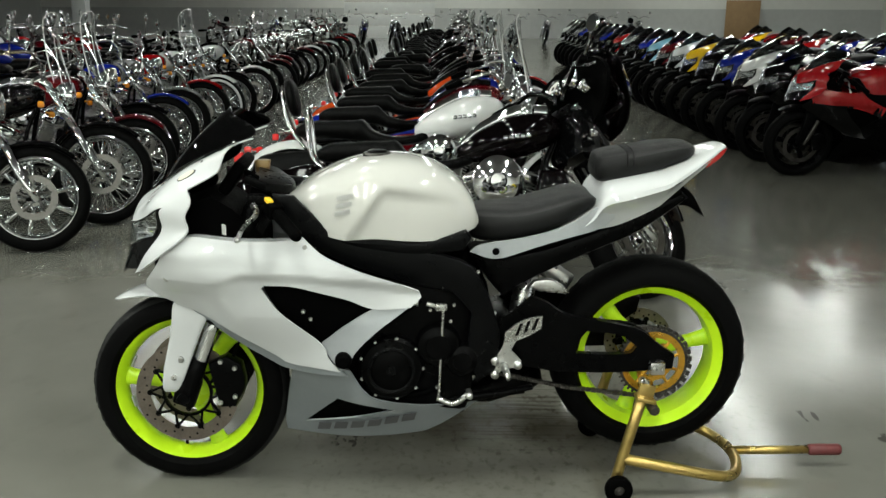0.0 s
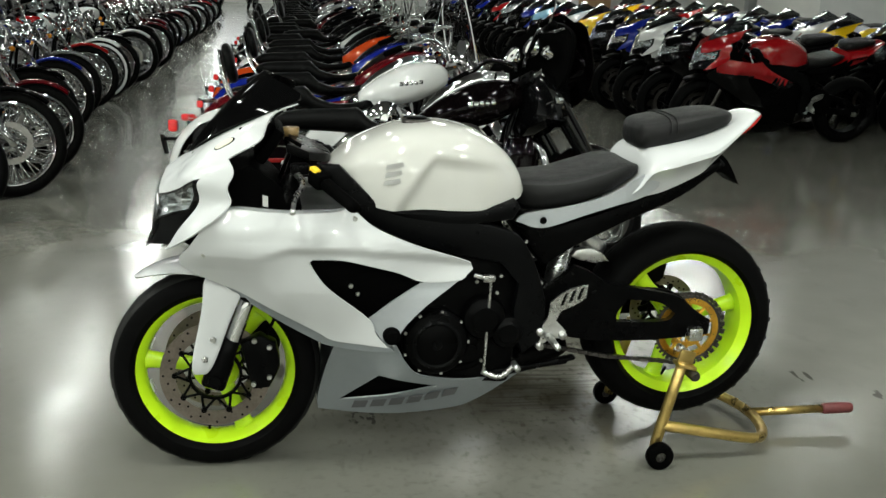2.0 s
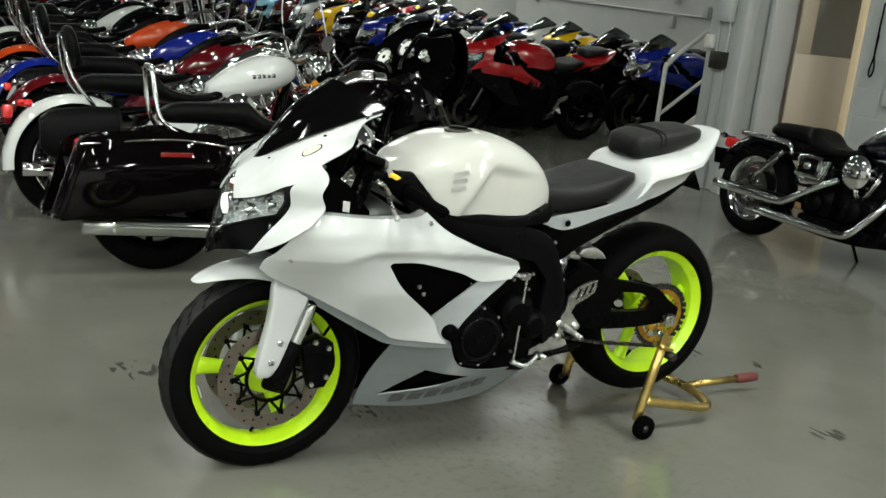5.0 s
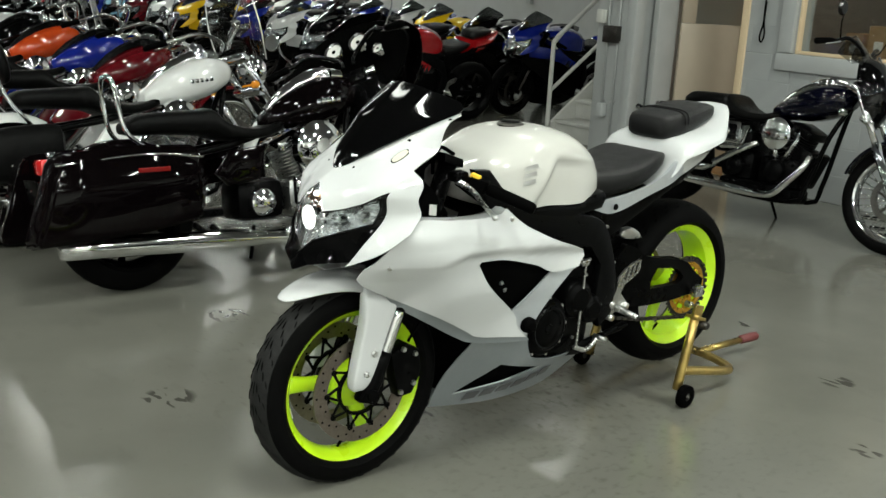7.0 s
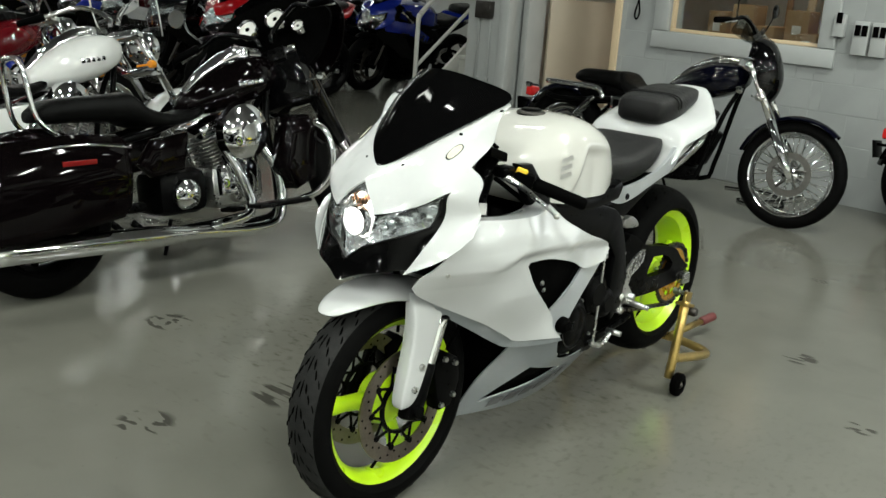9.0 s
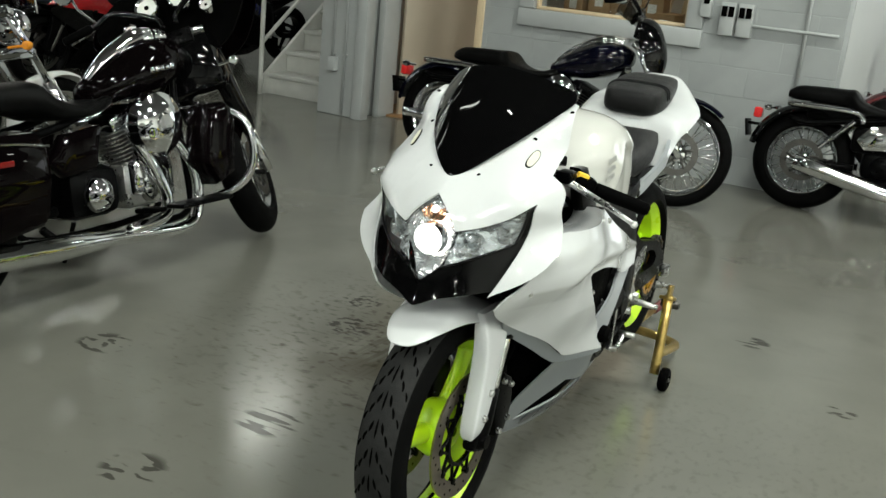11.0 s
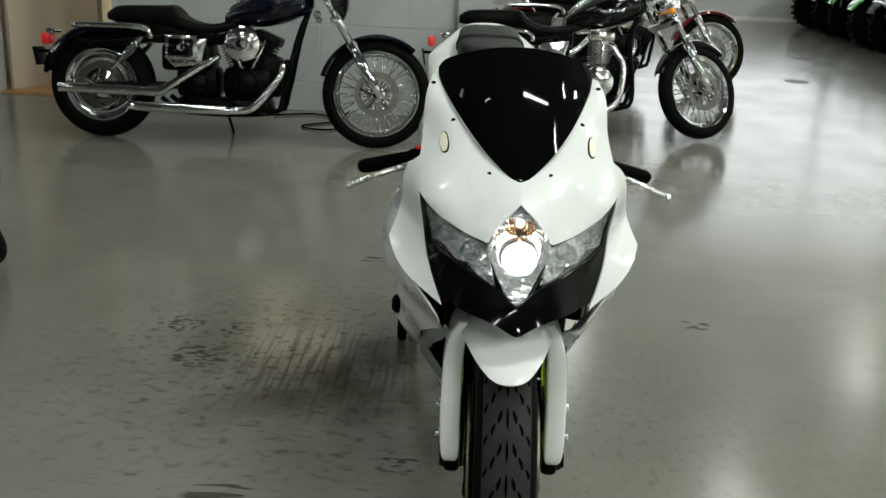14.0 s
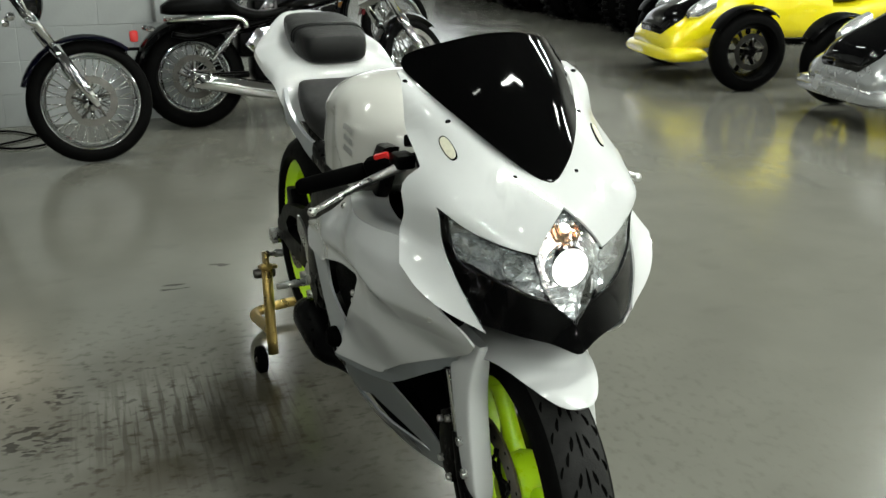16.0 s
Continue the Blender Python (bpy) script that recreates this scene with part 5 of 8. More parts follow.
def paddock_stand():
    st = thing("paddock_stand", "gold zinc-plated rear paddock stand on small black wheels", "bike stand")
    for s in (-1, 1):
        bm = bmesh.new()
        tube(bm, [(0.592, s * 0.212, 0.055), (0.612, s * 0.212, 0.14), (0.664, s * 0.205, 0.325)], 0.0165, 14, 2)
        up = part("upright", bm, ZINC, st)
        bm = bmesh.new()
        box(bm, (0.05, 0.012, 0.055), pose(0.672, s * 0.205, 0.332, 0, 15, 0), 0.003)
        box(bm, (0.06, 0.05, 0.012), pose(0.672, s * 0.200, 0.312, 0, 15, 0), 0.003)
        part("hook_bracket", bm, ZINC, up)
        bm = lathe(bmesh.new(), [(0, -0.014), (0.012, -0.014), (0.016, -0.006), (0.016, 0.05), (0, 0.05)], 14, (0.695, s * 0.225, 0.285), "y", turn=None if s < 0 else Matrix.Rotation(math.pi, 3, "Z"))
        part("hook_knob", bm, DARK_STEEL, up)
        w = thing_part("caster_wheel", st)
        bm = lathe(bmesh.new(), [(0.016, -0.016), (0.033, -0.016), (0.041, -0.011), (0.0425, 0), (0.041, 0.011), (0.033, 0.016), (0.016, 0.016)], 30, (0.594, s * 0.250, 0.0425), "y", closed=True)
        part("tyre", bm, MATT_BLACK, w)
        bm = lathe(bmesh.new(), [(0, -0.018), (0.006, -0.018), (0.010, -0.012), (0.020, -0.010), (0.020, 0.012), (0, 0.012)], 20, (0.594, s * 0.250, 0.0425), "y", turn=None if s < 0 else Matrix.Rotation(math.pi, 3, "Z"))
        part("hub", bm, DARK_STEEL, w)
    bm = bmesh.new()
    tube(bm, [(0.607, -0.212, 0.125), (0.75, -0.212, 0.095), (0.90, -0.205, 0.062), (0.965, -0.17, 0.05), (1.0, -0.09, 0.048), (1.012, 0, 0.048), (1.0, 0.09, 0.048), (0.965, 0.17, 0.05), (0.90, 0.205, 0.062), (0.75, 0.212, 0.095), (0.607, 0.212, 0.125)], 0.0165, 14, 5)
    part("base_tube", bm, ZINC, st)
    bm = bmesh.new()
    rod(bm, (1.0, 0.0, 0.052), (1.26, -0.02, 0.060), 0.0135, 14)
    hd = part("handle", bm, ZINC, st)
    bm = bmesh.new()
    tube(bm, [(1.255, -0.0195, 0.060), (1.262, -0.02, 0.060), (1.352, -0.028, 0.063), (1.36, -0.029, 0.063)], [0.014, 0.0185, 0.0185, 0.013], 16, 1)
    part("grip", bm, RED_GRIP, hd, "dark red rubber grip")
    st.matrix_basis = YAW
    return st


paddock_stand()

# ---- cruisers ----
WHITE_GLOSS = mat("white_gloss_paint", (0.62, 0.63, 0.62), 0.12, 0, 0.8, 8, 0.02)
BLUE_GLOSS = mat("blue_gloss_paint", (0.006, 0.016, 0.20), 0.1, 0, 0.8, 12, 0.08)
RED_GLOSS = mat("red_gloss_paint", (0.27, 0.005, 0.007), 0.1, 0, 0.8, 12, 0.06)
DARK_RED = mat("dark_red_gloss_paint", (0.085, 0.003, 0.006), 0.1, 0, 0.8, 12, 0.1)
ORANGE = mat("orange_gloss_paint", (0.52, 0.06, 0.01), 0.12, 0, 0.8, 12, 0.06)
YELLOW_GLOSS = mat("yellow_gloss_paint", (0.80, 0.50, 0.01), 0.14, 0, 0.8, 12, 0.05)
CANARY = mat("canary_yellow_paint", (0.85, 0.72, 0.01), 0.16, 0, 0.8, 12, 0.04)
SKY_BLUE = mat("light_blue_paint", (0.20, 0.42, 0.58), 0.14, 0, 0.8, 12, 0.05)
SILVER_GLOSS = mat("silver_gloss_paint", (0.42, 0.43, 0.44), 0.22, 0.7, 0.6, 12, 0.05)
PLUM_BLACK = mat("black_plum_paint", (0.0016, 0.0010, 0.0012), 0.05, 0, 0, 12, 0.1, spread=0.02, shine=0.16)
NAVY_BLACK = mat("black_blue_flake_paint", (0.0016, 0.0018, 0.006), 0.06, 0, 0, 60, 0.3, spread=0.02, shine=0.34)
LEATHER = mat("black_leather", (0.0026, 0.0026, 0.0026), 0.40, 0, 0, 60, 0.2, 0.5, 250, shine=0.06)
PAINTED = ("fuel_tank", "front_fender", "rear_fender", "side_cover", "upper_fairing", "side_fairing", "fairing_shelf", "tail_fairing")


def spoked_wheel(owner, name, c, r, w, rim_r, spokes, fine, rim_mat=None, disc_side=(1,), white_wall=False, solid=False):
    hub = thing_part(name, owner)
    seg = 44 if fine else 22
    part("tyre", wheel_tyre(bmesh.new(), c, r, w, rim_r, seg), RUBBER, hub)
    if white_wall:
        for s in (-1, 1):
            bm = lathe(bmesh.new(), [(rim_r + 0.01, s * w * 0.49), (rim_r + 0.045, s * w * 0.515)], seg, c, "y")
            part("white_wall", bm, WHITE_GLOSS, hub)
    bm = lathe(bmesh.new(), [(rim_r + 0.006, -w * 0.38), (rim_r - 0.006, -w * 0.40), (rim_r - 0.026, -w * 0.24), (rim_r - 0.036, 0), (rim_r - 0.026, w * 0.24), (rim_r - 0.006, w * 0.40), (rim_r + 0.006, w * 0.38)], seg, c, "y")
    part("rim", bm, rim_mat or CHROME, hub)
    bm = lathe(bmesh.new(), [(0, -0.07), (0.02, -0.07), (0.03, -0.055), (0.05, -0.045), (0.04, -0.03), (0.034, 0), (0.04, 0.03), (0.05, 0.045), (0.03, 0.055), (0.02, 0.07), (0, 0.07)], 20 if fine else 10, c, "y")
    part("hub", bm, rim_mat or CHROME, hub)
    bm = bmesh.new()
    if solid:
        lathe(bm, [(0.05, 0.05), (0.10, 0.035), (rim_r - 0.05, 0.02), (rim_r - 0.02, 0.03), (rim_r - 0.015, 0.0), (rim_r - 0.02, -0.03), (rim_r - 0.05, -0.02), (0.10, -0.035), (0.05, -0.05)], seg, c, "y")
    elif spokes > 12:
        for k in range(spokes):
            a = 2 * math.pi * k / spokes
            b = a + (0.42 if k % 2 else -0.42)
            s = 1 if k % 4 < 2 else -1
            rod(bm, (c[0] + 0.046 * math.cos(b), c[1] + s * 0.042, c[2] + 0.046 * math.sin(b)), (c[0] + (rim_r - 0.018) * math.cos(a), c[1] + s * 0.008, c[2] + (rim_r - 0.018) * math.sin(a)), 0.0042 if fine else 0.004, 5 if fine else 3)
    else:
        for k in range(spokes):
            a = 2 * math.pi * k / spokes
            d, q = Vector((math.cos(a), 0, math.sin(a))), Vector((-math.sin(a), 0, math.cos(a)))
            skin(bm, [[Vector(c) + d * t + q * (h * math.cos(2 * math.pi * j / 8)) + Vector((0, th * math.sin(2 * math.pi * j / 8), 0)) for j in range(8)] for t, h, th in ((0.04, 0.02, 0.02), (0.12, 0.012, 0.012), (rim_r - 0.015, 0.02, 0.015))])
    tagged(part("spoke", bm, rim_mat or CHROME, hub), kind="stuff")
    for s in disc_side:
        bm = lathe(bmesh.new(), [(0.135, -0.002), (0.135, 0.002), (0.095, 0.002), (0.095, -0.002)], 36 if fine else 18, (c[0], c[1] + s * 0.062, c[2]), "y", closed=True)
        if fine:
            for k in range(5):
                a = 2 * math.pi * k / 5
                rod(bm, (c[0] + 0.04 * math.cos(a), c[1] + s * 0.062, c[2] + 0.04 * math.sin(a)), (c[0] + 0.105 * math.cos(a + 0.3), c[1] + s * 0.062, c[2] + 0.105 * math.sin(a + 0.3)), 0.008, 6)
        part("brake_disc", bm, DISC_GREY, hub)
    return hub


def fender(c, r, half, d0, d1, material, owner, name, crown=0.03, n=14):
    rings = []
    for k in range(n + 1):
        a = radians(d0 + (d1 - d0) * k / n)
        taper = 1 - 0.25 * (abs(2 * k / n - 1) ** 4)
        ring = []
        for j in range(9):
            u = -1 + j / 4
            rr = r - crown * abs(u) ** 3.0
            ring.append(Vector(c) + Vector((math.cos(a) * rr, half * taper * math.copysign(abs(u) ** 0.7, u), math.sin(a) * rr)))
        rings.append(ring)
    bm = bmesh.new()
    skin(bm, rings, closed=False, caps=False)
    bmesh.ops.recalc_face_normals(bm, faces=bm.faces)
    bmesh.ops.solidify(bm, geom=bm.faces[:], thickness=0.004)
    return part(name, bm, material, owner)


def lofted(bm, rows, n=16, per=3, p=0.6):
    """A padded form along x from rows of (x, low, high, half width)."""
    rings = []
    for x, lo, hi, w in rows:
        rings.append([Vector((x, w * math.copysign(abs(math.cos(a)) ** p, math.cos(a)), (lo + hi) / 2 + (hi - lo) / 2 * math.copysign(abs(math.sin(a)) ** p, math.sin(a)))) for a in [2 * math.pi * k / n for k in range(n)]])
    cols = [catmull([r[k] for r in rings], per) for k in range(n)]
    skin(bm, [[c[i] for c in cols] for i in range(len(cols[0]))])
    bmesh.ops.recalc_face_normals(bm, faces=bm.faces)
    return bm


def cruiser(label, paint, fine=True, base=1.62, front_r=0.325, spokes=36, backrest=False, bags="", batwing=False, screen=False, forward_guard=False, hoop=False, steer=0.0, shocks=False, white_wall=False, one_cylinder=False, bars=1.06, flyscreen=False, group="", rake=0.36, metal=None):
    """A cruiser that faces -x, standing upright with its wheels on the ground."""
    shine = metal or CHROME
    bike = thing("cruiser_motorcycle", label, "motorcycle", group)
    fx, rx, rr = -base / 2, base / 2, 0.318
    per, seg = (3, 12) if fine else (2, 7)
    # steered front end, turned round the steering head
    front = []

    def keep(ob):
        front.append(ob)
        return ob

    fc = (fx, 0, front_r)
    head = Vector((fx + rake, 0, 0.93))
    keep(spoked_wheel(bike, "front_wheel", fc, front_r, 0.098 if front_r > 0.312 else 0.13, front_r - (0.068 if front_r > 0.312 else 0.105), spokes, fine, None, (-1, 1) if batwing else (1,), white_wall))
    spoked_wheel(bike, "rear_wheel", (rx, 0, rr), rr, 0.155, rr - 0.098, 9 if bags else 36 if spokes > 12 else 9, fine, SATIN_BLACK if batwing else None, (1,), white_wall, shocks and not one_cylinder)
    keep(fender(fc, front_r + 0.03, 0.085 if batwing else 0.07, 160 if batwing else 130, 40 if batwing else 16, paint, bike, "front_fender", 0.13 if batwing else 0.025))
    fender((rx, 0, rr), rr + 0.045, 0.115, 122, -8 if bags else 10, paint, bike, "rear_fender", 0.05)
    slope = (head - Vector(fc)).normalized()
    for s in (-1, 1):
        y = s * 0.105
        low = Vector((fx - 0.01, y, front_r))
        bm = bmesh.new()
        tube(bm, [low + slope * -0.03, low + slope * 0.06, low + slope * 0.34], [0.022, 0.028, 0.030], seg, 1)
        leg = keep(part("fork_leg", bm, shine, bike))
        bm = bmesh.new()
        rod(bm, low + slope * 0.32, low + slope * 0.74, 0.0205 if not batwing else 0.03, seg)
        keep(part("fork_tube", bm, shine if not batwing else GLOSS_BLACK, bike))
        bm = bmesh.new()
        tube(bm, [head + Vector((0.02, s * 0.11, -0.16)), head + Vector((0.01, s * 0.19, -0.16))], 0.007, 6, 1)
        lathe(bm, [(0, -0.02), (0.018, -0.014), (0.023, 0.006), (0.018, 0.02), (0, 0.023)], 12, head + Vector((0.0, s * 0.205, -0.16)), "x")
        keep(part("turn_signal", bm, shine if batwing or flyscreen else AMBER, bike))
        # mirrors and grips
        g0, g1 = head + Vector((0.20, s * 0.30, bars - 0.93 + 0.02)), head + Vector((0.30, s * 0.42, bars - 0.93 - 0.01))
        if flyscreen or batwing:
            # short straight bars
            g0, g1 = head + Vector((0.11, s * 0.28, bars - 0.93 + 0.02)), head + Vector((0.17, s * 0.41, bars - 0.93 - 0.01))
        bm = bmesh.new()
        tube(bm, [head + Vector((0.04, s * 0.03, 0.06)), head + Vector((0.03, s * 0.05, bars - 0.93 - 0.02)), head + Vector((0.07, s * 0.20, bars - 0.93 + 0.05)), g0, g1], 0.0125, seg, per)
        keep(part("handlebar", bm, GLOSS_BLACK if flyscreen or batwing else shine, bike))
        bm = bmesh.new()
        d = (g1 - g0).normalized()
        tube(bm, [g0 + d * 0.02, g0 + d * 0.03, g1, g1 + d * 0.008], [0.014, 0.019, 0.019, 0.012], seg, 1)
        keep(part("grip", bm, MATT_BLACK, bike))
        bm = bmesh.new()
        tube(bm, [g0 + d * 0.01 + Vector((-0.03, 0, 0)), g0 + d * 0.05 + Vector((-0.05, 0, -0.005)), g1 + Vector((-0.06, 0, -0.01))], [0.009, 0.007, 0.006], 6, 2)
        keep(part("lever", bm, shine, bike))
        if fine or not batwing:
            bm = bmesh.new()
            m0 = g0 + Vector((-0.02, 0, 0.01))
            m1 = m0 + Vector((-0.02, s * 0.07, 0.15))
            tube(bm, [m0, m0.lerp(m1, 0.6) + Vector((0, s * 0.02, 0)), m1], 0.005, 6, 2)
            lathe(bm, [(0, -0.012), (0.036, -0.010), (0.046, 0.004), (0.042, 0.012), (0, 0.012)], 16 if fine else 9, m1 + Vector((0, s * 0.03, 0.015)), "x")
            keep(part("mirror", bm, GLOSS_BLACK if flyscreen else shine, bike))
    bm = bmesh.new()
    box(bm, (0.06, 0.27, 0.04), Matrix.Translation(head + Vector((0.0, 0, 0.0))) @ Matrix.Rotation(radians(-28), 4, "Y"), 0.012)
    box(bm, (0.06, 0.27, 0.04), Matrix.Translation(head + Vector((-0.10, 0, -0.18))) @ Matrix.Rotation(radians(-28), 4, "Y"), 0.012)
    keep(part("fork_yoke", bm, shine, bike))
    if not batwing and not flyscreen:
        bm = lathe(bmesh.new(), [(0, 0.10), (0.05, 0.085), (0.082, 0.04), (0.09, 0.0), (0.086, -0.03), (0.080, -0.032)], 24 if fine else 12, head + Vector((-0.14, 0, -0.06)), "x")
        lamp = keep(part("headlamp", bm, shine, bike))
        bm = lathe(bmesh.new(), [(0, -0.044), (0.05, -0.04), (0.080, -0.031)], 24 if fine else 12, head + Vector((-0.14, 0, -0.06)), "x")
        part("headlamp_lens", bm, REFLECTOR, lamp)
    if screen:
        curve = spline_field([(-0.24, 0, 0.06), (0.24, 0, 0.06), (0, 0, -0.04), (0, 0.5, 0.06), (-0.2, 0.46, 0.13), (0.2, 0.46, 0.13)])
        bm = shell(bmesh.new(), [(-0.22, 0.0), (-0.06, 0.02), (0.06, 0.02), (0.22, 0.0), (0.25, 0.2), (0.2, 0.42), (0.08, 0.5), (-0.08, 0.5), (-0.2, 0.42), (-0.25, 0.2)], lambda u, v: head + Vector((-0.13 + curve(u, v), u, -0.02 + v)), 0.0, 0.06 if fine else 0.16, per, 60)
        ws = keep(part("windshield", bm, CLEAR, bike))
        bm = bmesh.new()
        tube(bm, [head + Vector((-0.13 + curve(u, v), u, -0.02 + v)) for u, v in ((-0.22, 0.0), (-0.25, 0.2), (-0.2, 0.42), (-0.08, 0.5), (0.08, 0.5), (0.2, 0.42), (0.25, 0.2), (0.22, 0.0))], 0.0035, 5, per)
        part("windshield_rim", bm, BADGE, ws)
        ws.visible_shadow = False
    if flyscreen:
        # a deep rounded cowl round the headlamp, open behind, with a chrome edge and a small smoked screen
        tilt = Matrix.Translation(head + Vector((-0.035, 0, -0.02))) @ Matrix.Rotation(radians(22), 4, "Y")
        rings = []
        for k in range(9):
            q = math.pi / 2 * k / 8
            rings.append([tilt @ Vector((-0.135 * math.sin(q) ** 1.2, 0.155 * math.cos(q) ** 0.7 * math.cos(a) + 0.0, 0.215 * math.cos(q) ** 0.7 * math.sin(a) + 0.03 * math.sin(q))) for a in [2 * math.pi * j / 28 for j in range(28)]])
        bm = bmesh.new()
        skin(bm, rings[:-1] + [[tilt @ Vector((-0.136, 0.012 * math.cos(2 * math.pi * j / 28), 0.03 + 0.012 * math.sin(2 * math.pi * j / 28))) for j in range(28)]], True, False)
        bm.faces.new(bm.verts[-28:])
        bmesh.ops.recalc_face_normals(bm, faces=bm.faces)
        bmesh.ops.solidify(bm, geom=bm.faces[:], thickness=0.004)
        fs = keep(part("headlamp_fairing", bm, GLOSS_BLACK, bike, "small gloss black headlamp fairing", angle=60))
        bm = bmesh.new()
        tube(bm, [tilt @ Vector((-0.004, 0.157 * math.cos(a), -0.217 * math.sin(a))) for a in [math.pi * j / 8 for j in range(9)]], 0.006, 8, 2)
        part("chrome_edge", bm, shine, fs)
        bm = bmesh.new()
        skin(bm, [[tilt @ Vector((0.03 + 0.09 * v - 0.10 * math.cos(u) ** 1.5, 0.135 * math.sin(u) * (1 - 0.25 * v), 0.175 + 0.20 * v * math.cos(u * 0.75))) for u in [-1.4 + 2.8 * j / 14 for j in range(15)]] for v in (0, 0.35, 0.7, 1.0)], False, False)
        bmesh.ops.solidify(bm, geom=bm.faces[:], thickness=0.004)
        sm = keep(part("windshield", bm, SMOKED, bike))
        sm.visible_shadow = False
    if batwing:
        # fork-mounted touring fairing with dials
        out = [(-0.38, 0.02), (-0.31, -0.09), (-0.20, -0.18), (0, -0.22), (0.20, -0.18), (0.31, -0.09), (0.38, 0.02), (0.33, 0.11), (0.21, 0.18), (0, 0.21), (-0.21, 0.18), (-0.33, 0.11)]
        bul = spline_field([(0, 0, -0.16), (0.2, 0, -0.12), (-0.2, 0, -0.12), (0.42, 0, 0.10), (-0.42, 0, 0.10), (0, 0.24, -0.02), (0, -0.24, -0.05), (0.25, 0.2, 0.02), (-0.25, 0.2, 0.02)])
        bm = shell(bmesh.new(), out, lambda u, v: head + Vector((-0.14 + bul(u, v), u, 0.08 + v)), 0.006, 0.03, 6, 95)
        bw = keep(part("touring_fairing", bm, paint, bike, "black handlebar touring fairing"))
        bm = shell(bmesh.new(), [(0.88 * u, 0.88 * v) for u, v in out], lambda u, v: head + Vector((-0.02 + 0.3 * bul(u, v), u, 0.09 + v)), 0.02, 0.04, 6, 95)
        inner = keep(part("dash_panel", bm, MATT_BLACK, bike))
        for y, z, r in ((-0.075, 0.165, 0.056), (0.075, 0.165, 0.056), (-0.175, 0.095, 0.032), (0.175, 0.095, 0.032)):
            turn = Matrix.Rotation(radians(-28), 3, "Y")
            bm = lathe(bmesh.new(), [(r * 0.78, 0.012), (r * 0.92, 0.018), (r, 0.010), (r, -0.02)], 24, head + Vector((0.005, y, z)), "x", turn=turn)
            ring = part("dial_ring", bm, CHROME, inner)
            bm = lathe(bmesh.new(), [(0, 0.008), (r * 0.8, 0.008)], 24, head + Vector((0.005, y, z)), "x", turn=turn)
            part("dial_face", bm, WHITE_DIAL, inner)
            bm = lathe(bmesh.new(), [(0, 0.013), (r * 0.2, 0.011), (r * 0.2, 0.008)], 10, head + Vector((0.005, y, z)), "x", turn=turn)
            part("dial_hub", bm, MATT_BLACK, inner)
        bm = bmesh.new()
        box(bm, (0.03, 0.16, 0.07), Matrix.Translation(head + Vector((0.03, 0, 0.0))) @ Matrix.Rotation(radians(-20), 4, "Y"), 0.006)
        part("radio", bm, SATIN_BLACK, inner)
        bm = bmesh.new()
        box(bm, (0.20, 0.30, 0.26), Matrix.Translation(head + Vector((-0.06, 0, -0.12))), 0.05)
        part("fork_nacelle", bm, GLOSS_BLACK, inner)
        for s in (-1, 1):
            bm = bmesh.new()
            tube(bm, [Vector((fx - 0.01, s * 0.105, front_r)) + slope * q for q in (0.20, 0.26, 0.50, 0.66)], [0.030, 0.042, 0.048, 0.050], 16, 2)
            keep(part("fork_cover", bm, GLOSS_BLACK, bike))
        # low clear-black screen
        bm = shell(bmesh.new(), [(-0.20, 0.19), (0, 0.21), (0.20, 0.19), (0.17, 0.25), (0, 0.285), (-0.17, 0.25)], lambda u, v: head + Vector((-0.15 + bul(u, min(v, 0.24)) + (v - 0.24) * 0.6, u, 0.07 + v)), 0.005, 0.08, per, 50)
        keep(part("windshield", bm, GLOSS_BLACK, bike))
    # tank with a chrome console, seat
    tb = 0.70
    bm = lofted(bmesh.new(), [(fx + rake + 0.03, tb + 0.12, tb + 0.20, 0.05), (fx + rake + 0.08, tb + 0.08, tb + 0.235, 0.105), (fx + rake + 0.18, tb + 0.03, tb + 0.245, 0.145), (fx + rake + 0.30, tb, tb + 0.22, 0.145), (fx + rake + 0.44, tb - 0.01, tb + 0.15, 0.11), (fx + rake + 0.55, tb - 0.01, tb + 0.07, 0.06)], 18 if fine else 10, per, 0.8)
    tank = part("fuel_tank", bm, paint, bike, angle=60)
    bm = bmesh.new()
    tube(bm, [(fx + rake + 0.10, 0, tb + 0.245), (fx + rake + 0.25, 0, tb + 0.245), (fx + rake + 0.42, 0, tb + 0.168), (fx + rake + 0.53, 0, tb + 0.085)], [0.035, 0.04, 0.03, 0.016], seg, per)
    lathe(bm, [(0, 0.034), (0.04, 0.03), (0.052, 0.01), (0.05, -0.02)], 20 if fine else 9, (fx + rake + 0.2, 0, tb + 0.252), "z")
    part("tank_console", bm, shine if fine else SATIN_BLACK, tank)
    if fine and not flyscreen:
        for s in (-1, 1):
            bm = bmesh.new()
            for k in range(5):
                box(bm, (0.022, 0.004, 0.022), Matrix.Translation((fx + rake + 0.20 + 0.028 * k, s * 0.147, tb + 0.125 - 0.003 * k)), 0.003)
            tagged(part("tank_badge", bm, shine, tank, "chrome tank emblem of plain bars"), kind="stuff")
    sx0 = fx + rake + 0.47
